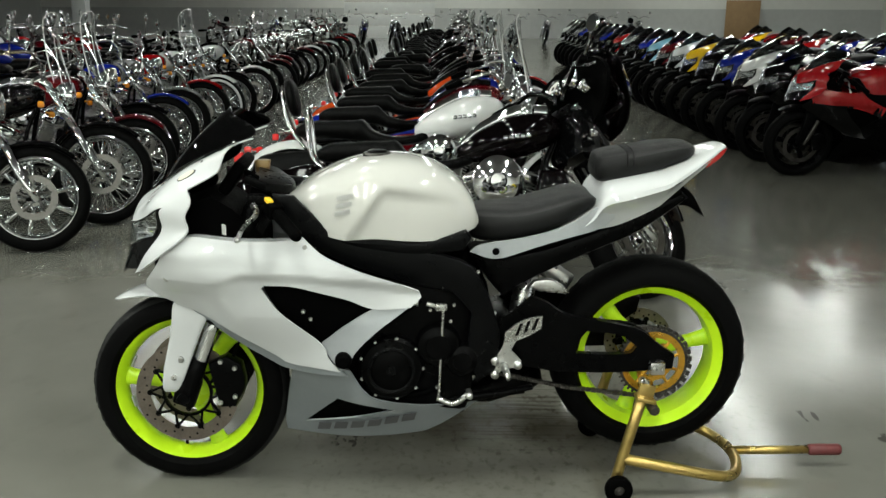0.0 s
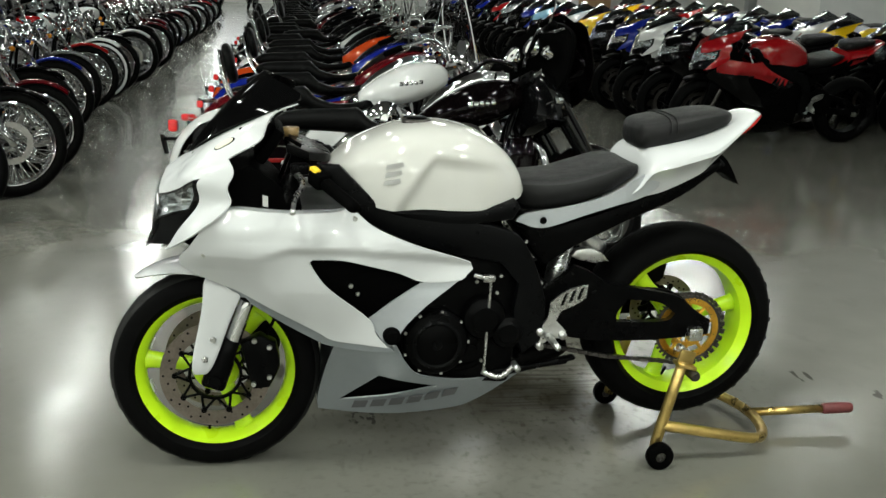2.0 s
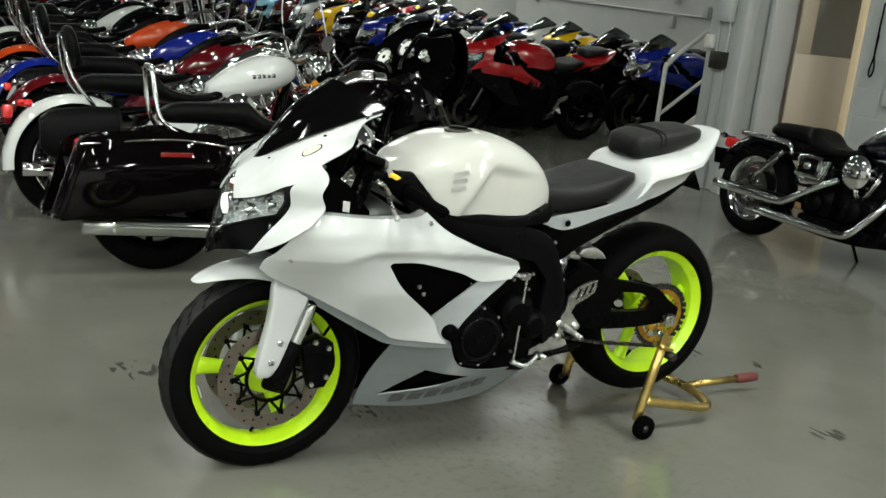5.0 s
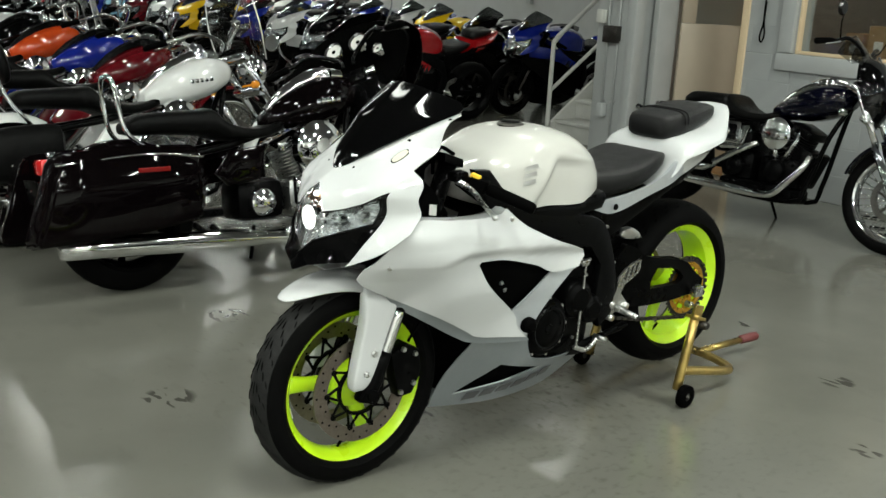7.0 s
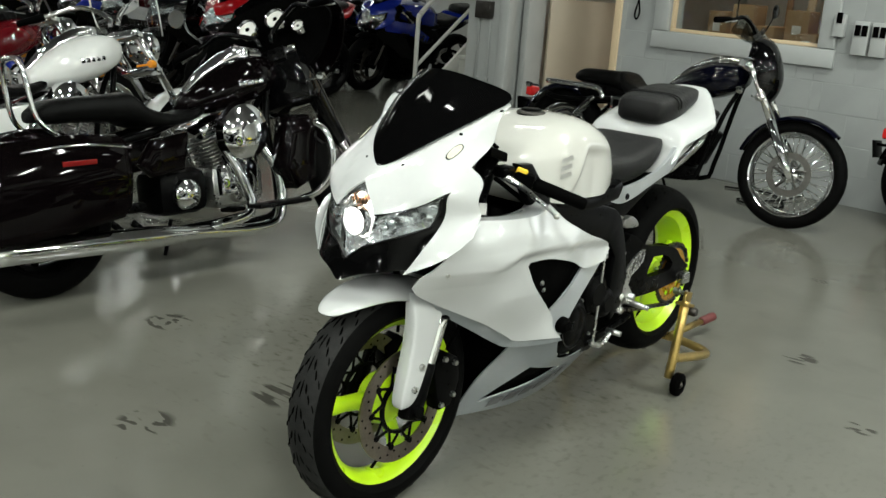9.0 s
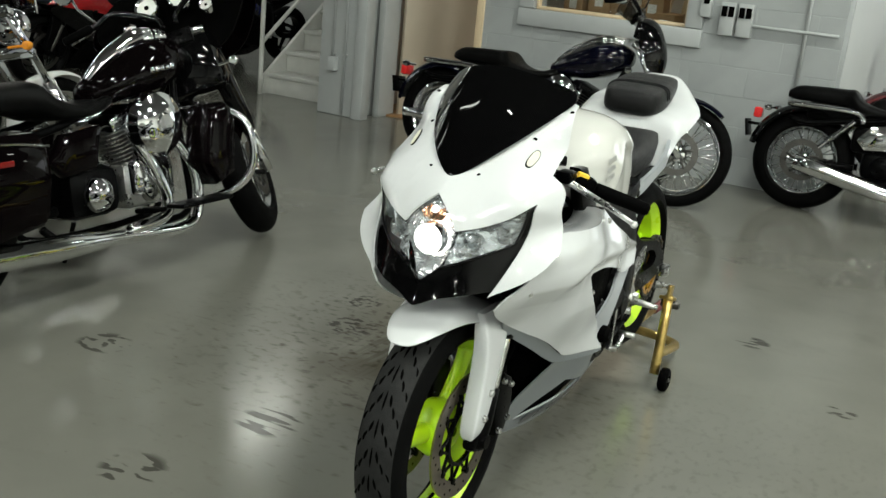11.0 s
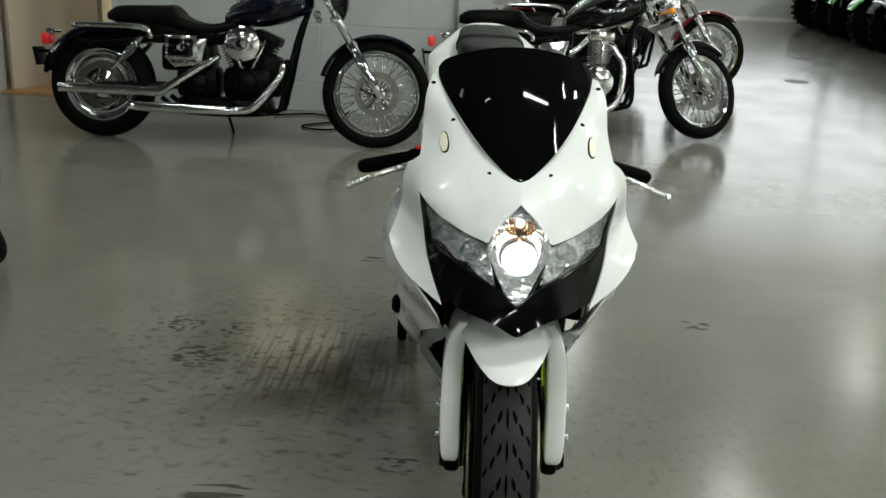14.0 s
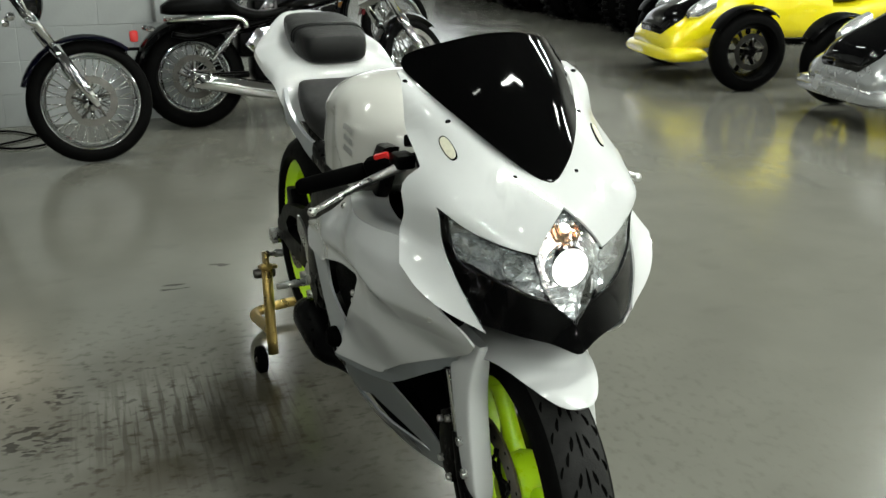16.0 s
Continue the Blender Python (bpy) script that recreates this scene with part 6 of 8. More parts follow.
    bm = lofted(bmesh.new(), [(sx0, 0.685, 0.745, 0.07), (sx0 + 0.08, 0.66, 0.715, 0.11), (sx0 + 0.20, 0.645, 0.705, 0.15), (sx0 + 0.32, 0.65, 0.74, 0.16), (sx0 + 0.38, 0.67, 0.80, 0.145), (sx0 + 0.44, 0.68, 0.80, 0.12), (sx0 + 0.60, 0.69, 0.795, 0.115), (sx0 + 0.72, 0.69, 0.785, 0.10), (sx0 + 0.78, 0.70, 0.75, 0.07)], 16 if fine else 10, per, 0.6)
    part("seat", bm, LEATHER, bike, "black leather dual seat" if fine else "", angle=70)
    # engine
    cx, cz = (-0.12 if batwing else -0.06), 0.36
    for ang in ((0,) if one_cylinder else (-23, 23)):
        d = Vector((math.sin(radians(ang)), 0, math.cos(radians(ang))))
        turn = Vector((0, 0, 1)).rotation_difference(d).to_matrix()
        bm = bmesh.new()
        nf = 9 if fine else 5
        fin = 0.098 if batwing else 0.083
        prof = [(0.045, 0.0)]
        for k in range(nf):
            h = 0.03 + 0.15 * k / nf
            prof += [(0.052, h), (fin, h + 0.001), (fin, h + 0.0055), (0.052, h + 0.007)]
        prof += [(0.07, 0.19), (0, 0.19)]
        lathe(bm, prof, 18 if fine else 10, Vector((cx, 0, cz)) + d * 0.09, "z", turn=turn)
        cyl = part("cylinder", bm, ALU if one_cylinder or not shocks else SATIN_BLACK, bike)
        bm = bmesh.new()
        box(bm, (0.16, 0.21, 0.06), Matrix.Translation(Vector((cx, 0, cz)) + d * 0.295) @ turn.to_4x4(), 0.016)
        part("rocker_cover", bm, SATIN_BLACK if flyscreen else shine, cyl)
        if fine:
            for s in (0.075, 0.095):
                bm = bmesh.new()
                rod(bm, Vector((cx + ang * 0.0006, s, cz + 0.05)), Vector((cx, s, cz)) + d * 0.29, 0.011, 8)
                part("pushrod_tube", bm, shine, cyl)
    cases = [("crankcase", (0.30, 0.20, 0.20), pose(cx, 0, cz), 0.05), ("gearbox", (0.26, 0.22, 0.20), pose(cx + 0.30, 0, cz), 0.05)]
    if shocks:
        cases += [("front_case", (0.14, 0.15, 0.24), pose(cx - 0.11, 0, cz + 0.06, 0, -18, 0), 0.03), ("battery_box", (0.30, 0.24, 0.16), pose(0.30, 0, 0.50), 0.03), ("lower_case", (0.56, 0.22, 0.10), pose(0.08, 0, 0.22), 0.03), ("seat_base", (0.62, 0.19, 0.12), pose(0.44, 0, 0.635), 0.03), ("front_panel", (0.05, 0.14, 0.24), pose(cx - 0.20, 0, 0.40, 0, -20, 0), 0.02)]
    for name, size, m, soft_edge in cases:
        bm = bmesh.new()
        box(bm, size, m, soft_edge)
        part(name, bm, ALU if batwing and name == "crankcase" else SATIN_BLACK, bike)
    if batwing:
        bm = bmesh.new()
        box(bm, (0.22, 0.05, 0.15), pose(cx + 0.02, 0.115, cz + 0.03), 0.022)
        part("cam_cover", bm, shine, bike, "chrome cam cover")
        for k in range(4):
            bm = bmesh.new()
            box(bm, (0.034, 0.035, 0.05), pose(cx - 0.075 + 0.05 * k, 0.115, cz + 0.125, 0, -21 + 14 * k, 0), 0.008)
            part("lifter_block", bm, shine, bike)
    for x, z, r, dep in ((cx + 0.01, cz, 0.105 if one_cylinder else 0.082 if batwing else 0.075, 0.14 if batwing else 0.13), (cx + 0.30, cz - 0.01, 0.07, 0.13)):
        for s in (-1, 1):
            bm = lathe(bmesh.new(), [(0, dep + 0.018), (r * 0.5, dep + 0.016), (r * 0.9, dep), (r, dep - 0.02), (r, 0.05)], 24 if fine else 10, (x, 0, z), "y", turn=None if s > 0 else Matrix.Rotation(math.pi, 3, "Z"))
            part("engine_cover", bm, SATIN_BLACK if shocks and (x > 0.1 or not one_cylinder) else shine, bike)
    if not one_cylinder:
        bm = lathe(bmesh.new(), [(0, 0.205), (0.03, 0.203), (0.036, 0.194), (0.075, 0.188), (0.102, 0.168), (0.106, 0.12), (0.06, 0.10), (0.06, 0.04)], 30 if fine else 12, (cx + 0.015, 0.03 if batwing else 0, cz + (0.235 if flyscreen else 0.24 if batwing else 0.255)), "y")
        if batwing:
            bmesh.ops.scale(bm, vec=(1.22, 1, 1.22), space=Matrix.Translation((-cx - 0.015, 0, -cz - 0.24)), verts=bm.verts)
        air = part("air_cleaner", bm, shine, bike)
    # exhausts along the right side
    xr = rx + (0.36 if batwing else 0.20 if bags else 0.12)
    if batwing:
        runs = (([(cx - 0.10, 0.12, cz + 0.20), (cx - 0.17, 0.17, cz + 0.05), (cx - 0.17, 0.18, cz - 0.10), (cx - 0.08, 0.185, cz - 0.20), (0.2, 0.19, 0.185), (0.45, 0.20, 0.20), (xr, 0.21, 0.235)], [0.024, 0.024, 0.026, 0.028, 0.03, 0.048, 0.048]),
                ([(cx + 0.12, 0.13, cz + 0.22), (cx + 0.05, 0.18, cz + 0.05), (cx + 0.03, 0.20, cz - 0.12), (0.12, 0.20, 0.20)], 0.024))
    elif flyscreen:
        runs = (([(-0.28, 0.11, 0.49), (-0.27, 0.15, 0.42), (-0.20, 0.17, 0.32), (-0.12, 0.18, 0.232), (-0.03, 0.18, 0.206), (0.20, 0.18, 0.205), (0.62, 0.185, 0.208)], [0.019, 0.020, 0.022, 0.023, 0.023, 0.030, 0.030]),
                ([(0.10, 0.12, 0.52), (0.16, 0.16, 0.475), (0.30, 0.18, 0.385), (0.41, 0.19, 0.312), (0.48, 0.19, 0.298), (0.62, 0.192, 0.298), (1.03, 0.195, 0.302)], [0.020, 0.022, 0.023, 0.025, 0.030, 0.032, 0.031]))
    elif one_cylinder:
        runs = (([(cx - 0.06, 0.10, cz + 0.24), (cx - 0.14, 0.14, cz + 0.10), (cx - 0.10, 0.16, cz - 0.14), (0.05, 0.17, 0.19), (0.25, 0.18, 0.21), (xr - 0.1, 0.20, 0.31)], [0.02, 0.022, 0.022, 0.026, 0.05, 0.055]),)
    else:
        runs = (([(cx - 0.08, 0.10, cz + 0.06), (cx - 0.07, 0.15, cz - 0.02), (cx - 0.01, 0.175, cz - 0.10), (cx + 0.08, 0.18, cz - 0.155), (0.22, 0.18, 0.195), (0.5, 0.185, 0.19), (xr - 0.1, 0.19, 0.20)], [0.019, 0.020, 0.021, 0.022, 0.030, 0.032, 0.031]),
                ([(cx + 0.10, 0.11, cz + 0.22), (cx + 0.22, 0.16, cz + 0.16), (0.36, 0.185, 0.33), (0.46, 0.19, 0.285), (0.6, 0.19, 0.275), (xr + 0.08, 0.195, 0.285)], [0.020, 0.023, 0.027, 0.032, 0.036, 0.034]))
    for line, rad in runs:
        bm = bmesh.new()
        tube(bm, line, rad, 16 if fine else 7, 5 if fine else 2)
        part("exhaust_pipe", bm, shine, bike)
    # frame
    bm = bmesh.new()
    for s in (-1, 1):
        tube(bm, [head + Vector((0.05, 0, -0.10)), (fx + rake + 0.12, s * 0.06, 0.62), (cx - 0.22, s * 0.09, 0.30), (cx - 0.14, s * 0.10, 0.19), (0.30, s * 0.10, 0.18), (0.45, s * 0.10, 0.26)], 0.016, 8 if fine else 5, per)
        tube(bm, [head + Vector((0.05, 0, -0.05)), (0.2, s * 0.09, 0.66), (0.5, s * 0.12, 0.60), (rx, s * 0.13, 0.56), (rx + 0.12, s * 0.13, 0.58)], 0.017, 8 if fine else 5, per)
        tube(bm, [(0.40, s * 0.12, 0.32), (rx, s * 0.13, rr)], 0.022, 8, 1)
    rod(bm, (rx, -0.15, rr), (rx, 0.15, rr), 0.014, 8)
    rod(bm, (fx, -0.12, front_r), (fx, 0.12, front_r), 0.012, 8)
    part("frame", bm, SATIN_BLACK, bike)
    for s in (-1, 1):
        bm = bmesh.new()
        plate_xz(bm, [(0.16, 0.62), (0.34, 0.60), (0.42, 0.50), (0.36, 0.44), (0.20, 0.46)], s * 0.13, 0.05, 0.012)
        cover = part("side_cover", bm, paint if not shocks else shine, bike)
        if flyscreen:
            bm = bmesh.new()
            box(bm, (0.19, 0.014, 0.14), pose(0.315, s * 0.165, 0.56), 0.006)
            frame_part = part("cover_frame", bm, shine, cover)
            bm = bmesh.new()
            box(bm, (0.145, 0.008, 0.10), pose(0.315, s * 0.174, 0.56), 0.003)
            part("cover_inlay", bm, GLOSS_BLACK, cover)
            bm = lathe(bmesh.new(), [(0, 0.012), (0.02, 0.010), (0.026, 0.0)], 16, (0.315, s * 0.178, 0.56), "y", turn=None if s > 0 else Matrix.Rotation(math.pi, 3, "Z"))
            part("cover_badge", bm, shine, cover)
        bm = bmesh.new()
        rod(bm, (0.02, s * 0.14, 0.26), (0.03, s * 0.25, 0.265), 0.011, 8)
        box(bm, (0.05, 0.09, 0.018), pose(0.03, s * 0.25, 0.272), 0.006)
        part("foot_peg", bm, MATT_BLACK, bike)
        if shocks:
            p0, p1 = Vector((rx - 0.10, s * 0.155, rr + 0.10)), Vector((rx - 0.28, s * 0.155, 0.61))
            dd = (p1 - p0)
            bm = bmesh.new()
            rod(bm, p0, p1, 0.014, 10)
            for k in range(11):
                q = p0 + dd * (0.22 + 0.06 * k)
                lathe(bm, [(0.018, -0.006), (0.028, 0), (0.018, 0.006)], 14, q, "z", turn=Vector((0, 0, 1)).rotation_difference(dd.normalized()).to_matrix())
            part("rear_shock", bm, shine, bike)
            bm = bmesh.new()
            tube(bm, [(rx - 0.33, s * 0.13, 0.60), (rx - 0.31, s * 0.135, 0.65), (rx - 0.24, s * 0.135, 0.668), (rx + 0.0, s * 0.13, 0.668), (rx + 0.14, s * 0.125, 0.666)], 0.018, 10, per)
            part("fender_strut", bm, shine, bike)
        bm = bmesh.new()
        tube(bm, [(rx + 0.22, s * 0.10, 0.62), (rx + 0.25, s * 0.17, 0.62)], 0.008, 6, 1)
        lathe(bm, [(0, 0.024), (0.016, 0.018), (0.022, 0), (0.018, -0.02), (0, -0.024)], 12, (rx + 0.25, s * 0.18, 0.62), "x")
        part("turn_signal", bm, shine if batwing or shocks or not fine else RED_LENS, bike)
    bm = bmesh.new()
    if fine:
        box(bm, (0.05, 0.11, 0.07), pose(rx + 0.335, 0, 0.575), 0.014)
    else:
        box(bm, (0.04, 0.08, 0.045), pose(rx + 0.31, 0, 0.59), 0.01)
    part("tail_lamp", bm, RED_LENS, bike)
    bm = bmesh.new()
    box(bm, (0.006, 0.18, 0.11), pose(rx + 0.385, 0, 0.47, 0, 12, 0), 0.002)
    box(bm, (0.10, 0.03, 0.02), pose(rx + 0.34, 0, 0.50), 0.004)
    part("plate_bracket", bm, SATIN_BLACK, bike)
    bm = bmesh.new()
    tube(bm, [(0.12, -0.12, 0.22), (0.10, -0.20, 0.10), (0.09, -0.26, 0.012)], 0.010, 8, 2)
    part("kickstand", bm, SATIN_BLACK, bike)
    if hoop:
        bm = bmesh.new()
        tube(bm, [(rx - 0.08, -0.11, 0.64), (rx + 0.0, -0.10, 0.72), (rx + 0.03, -0.08, 0.92), (rx + 0.035, 0, 0.955), (rx + 0.03, 0.08, 0.92), (rx + 0.0, 0.10, 0.72), (rx - 0.08, 0.11, 0.64)], 0.011, 10, 5)
        part("sissy_bar", bm, shine, bike, "low chrome tail hoop")
    if backrest:
        bm = bmesh.new()
        for s in (-1, 1):
            tube(bm, [(rx - 0.10, s * 0.13, 0.60), (rx + 0.02, s * 0.12, 0.76), (rx + 0.06, s * 0.09, 0.92), (rx + 0.07, s * 0.04, 0.99)], 0.010, 8, per)
        rod(bm, (rx + 0.07, -0.045, 0.99), (rx + 0.07, 0.045, 0.99), 0.010, 8)
        bar = part("sissy_bar", bm, shine, bike)
        bm = lofted(bmesh.new(), [(-0.035, -0.08, 0.08, 0.09), (-0.02, -0.11, 0.11, 0.115), (0.01, -0.11, 0.11, 0.115), (0.025, -0.08, 0.08, 0.09)], 16, per, 0.7)
        bmesh.ops.transform(bm, matrix=pose(rx + 0.02, 0, 0.925, 0, 12, 0), verts=bm.verts)
        part("backrest_pad", bm, LEATHER, bar)
    if bags:
        for s in (-1, 1):
            bm = bmesh.new()
            if bags == "hard":
                rings = [[Vector((x + lean * (0.64 - z), s * (0.17 + o * thin), z)) for o, z in ((0, lo), (0.150, lo + 0.015), (0.182, lo + 0.45 * (hi - lo)), (0.178, hi - 0.045), (0.14, hi), (0, hi))] for x, lo, hi, lean, thin in ((rx - 0.27, 0.36, 0.60, 0.0, 0.75), (rx - 0.23, 0.30, 0.640, 0.0, 0.95), (rx, 0.265, 0.650, 0.05, 1.0), (rx + 0.24, 0.250, 0.640, 0.22, 1.0), (rx + 0.345, 0.240, 0.628, 0.32, 0.92), (rx + 0.365, 0.265, 0.605, 0.34, 0.70))]
                skin(bm, rings)
                bmesh.ops.recalc_face_normals(bm, faces=bm.faces)
                edges = [e for e in bm.edges if len(e.link_faces) == 2 and e.calc_face_angle(0) > 0.5]
                bmesh.ops.bevel(bm, geom=edges, offset=0.012, segments=2, affect="EDGES")
                bag = part("saddlebag", bm, paint, bike, "gloss black hard saddlebag" if fine else "")
                bm = bmesh.new()
                box(bm, (0.14, 0.006, 0.02), pose(rx - 0.02, s * 0.352, 0.545, s * -8), 0.002)
                part("reflector_strip", bm, DARK_LENS, bag)
                bm = bmesh.new()
                tube(bm, [(rx - 0.25, s * 0.335, 0.585), (rx, s * 0.345, 0.612), (rx + 0.38, s * 0.325, 0.585)], 0.005, 6)
                part("lid_seam", bm, shine, bag)
            else:
                lofted(bm, [(rx - 0.20, 0.38, 0.58, 0.05), (rx - 0.15, 0.34, 0.62, 0.085), (rx + 0.12, 0.34, 0.60, 0.085), (rx + 0.20, 0.40, 0.55, 0.05)], 14, per, 0.65)
                bmesh.ops.translate(bm, vec=(0, s * 0.24, 0), verts=bm.verts)
                part("saddlebag", bm, LEATHER, bike)
    if forward_guard:
        for s in (-1, 1):
            bm = bmesh.new()
            tube(bm, [(fx + rake + 0.10, s * 0.06, 0.66), (fx + rake + 0.06, s * 0.20, 0.64), (fx + rake + 0.0, s * 0.33, 0.58), (fx + rake - 0.01, s * 0.36, 0.42), (fx + rake + 0.04, s * 0.30, 0.30), (cx - 0.16, s * 0.12, 0.23)], 0.017, 12, 5)
            gd = part("engine_guard", bm, shine, bike, "chrome engine guard bar")
            bm = bmesh.new()
            plate_xz(bm, [(fx + rake - 0.01, 0.60), (fx + rake + 0.04, 0.66), (fx + rake + 0.15, 0.65), (fx + rake + 0.20, 0.42), (fx + rake + 0.13, 0.32), (fx + rake + 0.03, 0.36)], s * 0.22, 0.16, 0.04)
            part("leg_fairing", bm, paint, gd)
        for s in (-1, 1):
            bm = bmesh.new()
            box(bm, (0.30, 0.10, 0.02), pose(-0.20, s * 0.28, 0.27), 0.008)
            part("footboard", bm, SATIN_BLACK, bike)
    if steer:
        turn = Matrix.Translation(head) @ Matrix.Rotation(radians(steer), 4, slope) @ Matrix.Translation(-head)
        for ob in front:
            ob.matrix_local = turn @ ob.matrix_local
    return bike


def repaint(bike, paint, rim=None):
    """Gives a copy its own colour."""
    for o in bike.children_recursive:
        base = o.name.split(".")[0]
        if o.type == "MESH" and base in PAINTED and o.material_slots:
            o.material_slots[0].link = "OBJECT"
            o.material_slots[0].material = paint
    return bike


SMALL = {"lever", "foot_peg", "kickstand", "plate_bracket", "turn_signal", "hub", "brake_disc", "side_cover", "fork_yoke", "tank_console", "headlamp_lens", "clip_on_bar", "grip", "switch_housing", "foot_peg", "heel_plate", "rear_axle", "top_yoke", "axle_lug", "brake_caliper",
         "belly_cutout", "vent_panel", "reflector", "lamp_bulb", "tail_lamp", "rear_mudflap", "silencer", "fork_outer", "fuel_cap", "engine_cover", "cylinder", "rocker_cover", "white_wall", "centre_headlamp", "windshield"}


def thin_out(bike, names=SMALL):
    """Leaves the smallest parts off a bike that stands far away."""
    gone = [o for o in bike.children_recursive if o.name.split(".")[0] in names]
    below = {c for o in gone for c in o.children_recursive}
    for o in set(gone) | below:
        bpy.data.objects.remove(o)
    return bike

# ---- hall ----
def floor_material():
    m = mat("painted_concrete", (0.140, 0.138, 0.119), 0.17, 0, 0, 3.0, 0.08, 0.08, 70, 0.05, shine=0.7)
    n, l = m.node_tree.nodes, m.node_tree.links
    b = n["Principled BSDF"]
    at = n.new("ShaderNodeTexCoord")
    last = b.inputs["Base Color"].links[0].from_socket

    def noise_at(scale, lo, hi, detail=6, stretch=None):
        t = n.new("ShaderNodeTexNoise")
        t.inputs["Scale"].default_value, t.inputs["Detail"].default_value = scale, detail
        src = at.outputs["Object"]
        if stretch:
            mp = n.new("ShaderNodeMapping")
            mp.inputs["Rotation"].default_value, mp.inputs["Scale"].default_value = (0, 0, radians(stretch[0])), (stretch[1], stretch[2], 1)
            l.new(src, mp.inputs["Vector"])
            src = mp.outputs[0]
        l.new(src, t.inputs["Vector"])
        r = n.new("ShaderNodeMapRange")
        r.inputs["From Min"].default_value, r.inputs["From Max"].default_value = lo, hi
        l.new(t.outputs["Fac"], r.inputs["Value"])
        return r.outputs[0]

    def times(a, c):
        q = n.new("ShaderNodeMath")
        q.operation = "MULTIPLY"
        l.new(a, q.inputs[0])
        if isinstance(c, float):
            q.inputs[1].default_value = c
        else:
            l.new(c, q.inputs[1])
        return q.outputs[0]

    def zone(x, y, r0, r1):
        d = n.new("ShaderNodeVectorMath")
        d.operation = "DISTANCE"
        d.inputs[1].default_value = (x, y, 0)
        l.new(at.outputs["Object"], d.inputs[0])
        r = n.new("ShaderNodeMapRange")
        r.inputs["From Min"].default_value, r.inputs["From Max"].default_value = r1, r0
        l.new(d.outputs["Value"], r.inputs["Value"])
        return r.outputs[0]

    dull = n.new("ShaderNodeValue").outputs[0]
    dull.default_value = 0.72
    # years of wiping have left the varnish patchy
    worn = n.new("ShaderNodeMapRange")
    worn.inputs["To Min"].default_value, worn.inputs["To Max"].default_value = 0.62, 1.12
    l.new(noise_at(1.7, 0.36, 0.64, 9, (25, 1.0, 1.5)), worn.inputs["Value"])
    dull = times(worn.outputs[0], dull)

    def stain(mask, colour, amount, matt=False):
        nonlocal last, dull
        if matt:
            # dirt takes the gloss off the paint
            inv = n.new("ShaderNodeMapRange")
            inv.inputs["To Min"].default_value, inv.inputs["To Max"].default_value = 1.0, 1.0 - amount
            l.new(mask, inv.inputs["Value"])
            dull = times(inv.outputs[0], dull)
        mx = n.new("ShaderNodeMix")
        mx.data_type = "RGBA"
        mx.inputs[7].default_value = (*colour, 1)
        l.new(times(mask, amount), mx.inputs[0])
        l.new(last, mx.inputs[6])
        last = mx.outputs[2]

    # large dull patches, rubbed tyre marks, old drips, and a dirty stretch beside the bike on the stand
    stain(noise_at(0.5, 0.48, 0.68), (0.108, 0.106, 0.093), 0.5)
    stain(noise_at(7.0, 0.60, 0.72, 8, (20, 1.0, 0.6)), (0.085, 0.08, 0.07), 0.18)
    stain(noise_at(55.0, 0.70, 0.76, 3), (0.07, 0.065, 0.055), 0.3)
    stain(times(noise_at(32.0, 0.54, 0.72, 10, (35, 1.0, 0.7)), zone(0.36, 0.65, 0.15, 1.0)), (0.018, 0.014, 0.009), 0.97, True)
    stain(times(noise_at(2.2, 0.30, 0.56, 6), zone(0.28, 0.52, 0.2, 0.75)), (0.034, 0.028, 0.017), 0.85, True)
    stain(times(noise_at(1.0, 0.50, 0.60, 3, (38, 3.0, 60.0)), zone(0.34, 0.54, 0.15, 0.42)), (0.032, 0.028, 0.02), 0.7, True)
    stain(times(noise_at(34.0, 0.60, 0.74, 5, (8, 1.0, 0.38)), zone(0.1, 0.65, 0.35, 1.1)), (0.034, 0.028, 0.018), 0.75, True)
    stain(times(noise_at(36.0, 0.53, 0.70, 10, (-15, 0.7, 1.0)), zone(0.0, -0.45, 0.2, 0.95)), (0.07, 0.066, 0.055), 0.38)
    # rows of black scuffs left by shoe soles and tyres
    for x, y, r, turn, a, c in ((1.345, -0.33, 0.075, 30, 26, 7), (-0.93, 0.79, 0.10, -20, 30, 12), (-0.373, 1.496, 0.10, 10, 30, 14), (-0.476, 0.692, 0.11, 62, 30, 5), (0.36, 0.96, 0.11, 0, 44, 22), (-0.25, 0.26, 0.07, 0, 50, 34),
                          (0.62, 1.09, 0.09, 0, 50, 30), (0.60, 0.90, 0.06, 0, 50, 24), (1.396, 0.498, 0.06, 45, 34, 8), (1.62, 0.30, 0.05, 45, 34, 8), (-1.30, -0.62, 0.09, 15, 30, 10), (0.86, -0.75, 0.06, 70, 30, 10)):
        stain(times(noise_at(1.0, 0.54, 0.58, 1, (turn, float(a), float(c))), zone(x, y, r * 0.75, r)), (0.022, 0.020, 0.017), 0.78, True)
    l.new(last, b.inputs["Base Color"])
    l.new(dull, b.inputs["Specular IOR Level"])
    return m


FLOOR = floor_material()
BLOCK_GREY = mat("grey_painted_block", (0.33, 0.345, 0.345), 0.45, 0, 0, 6, 0.06, 0.35, 70)
WALL_GREY = mat("light_grey_wall_paint", (0.50, 0.51, 0.50), 0.5, 0, 0, 4, 0.06, 0.2, 60)
WALL_WHITE = mat("white_wall_paint", (0.72, 0.72, 0.69), 0.5, 0, 0, 4, 0.04, 0.15, 60)
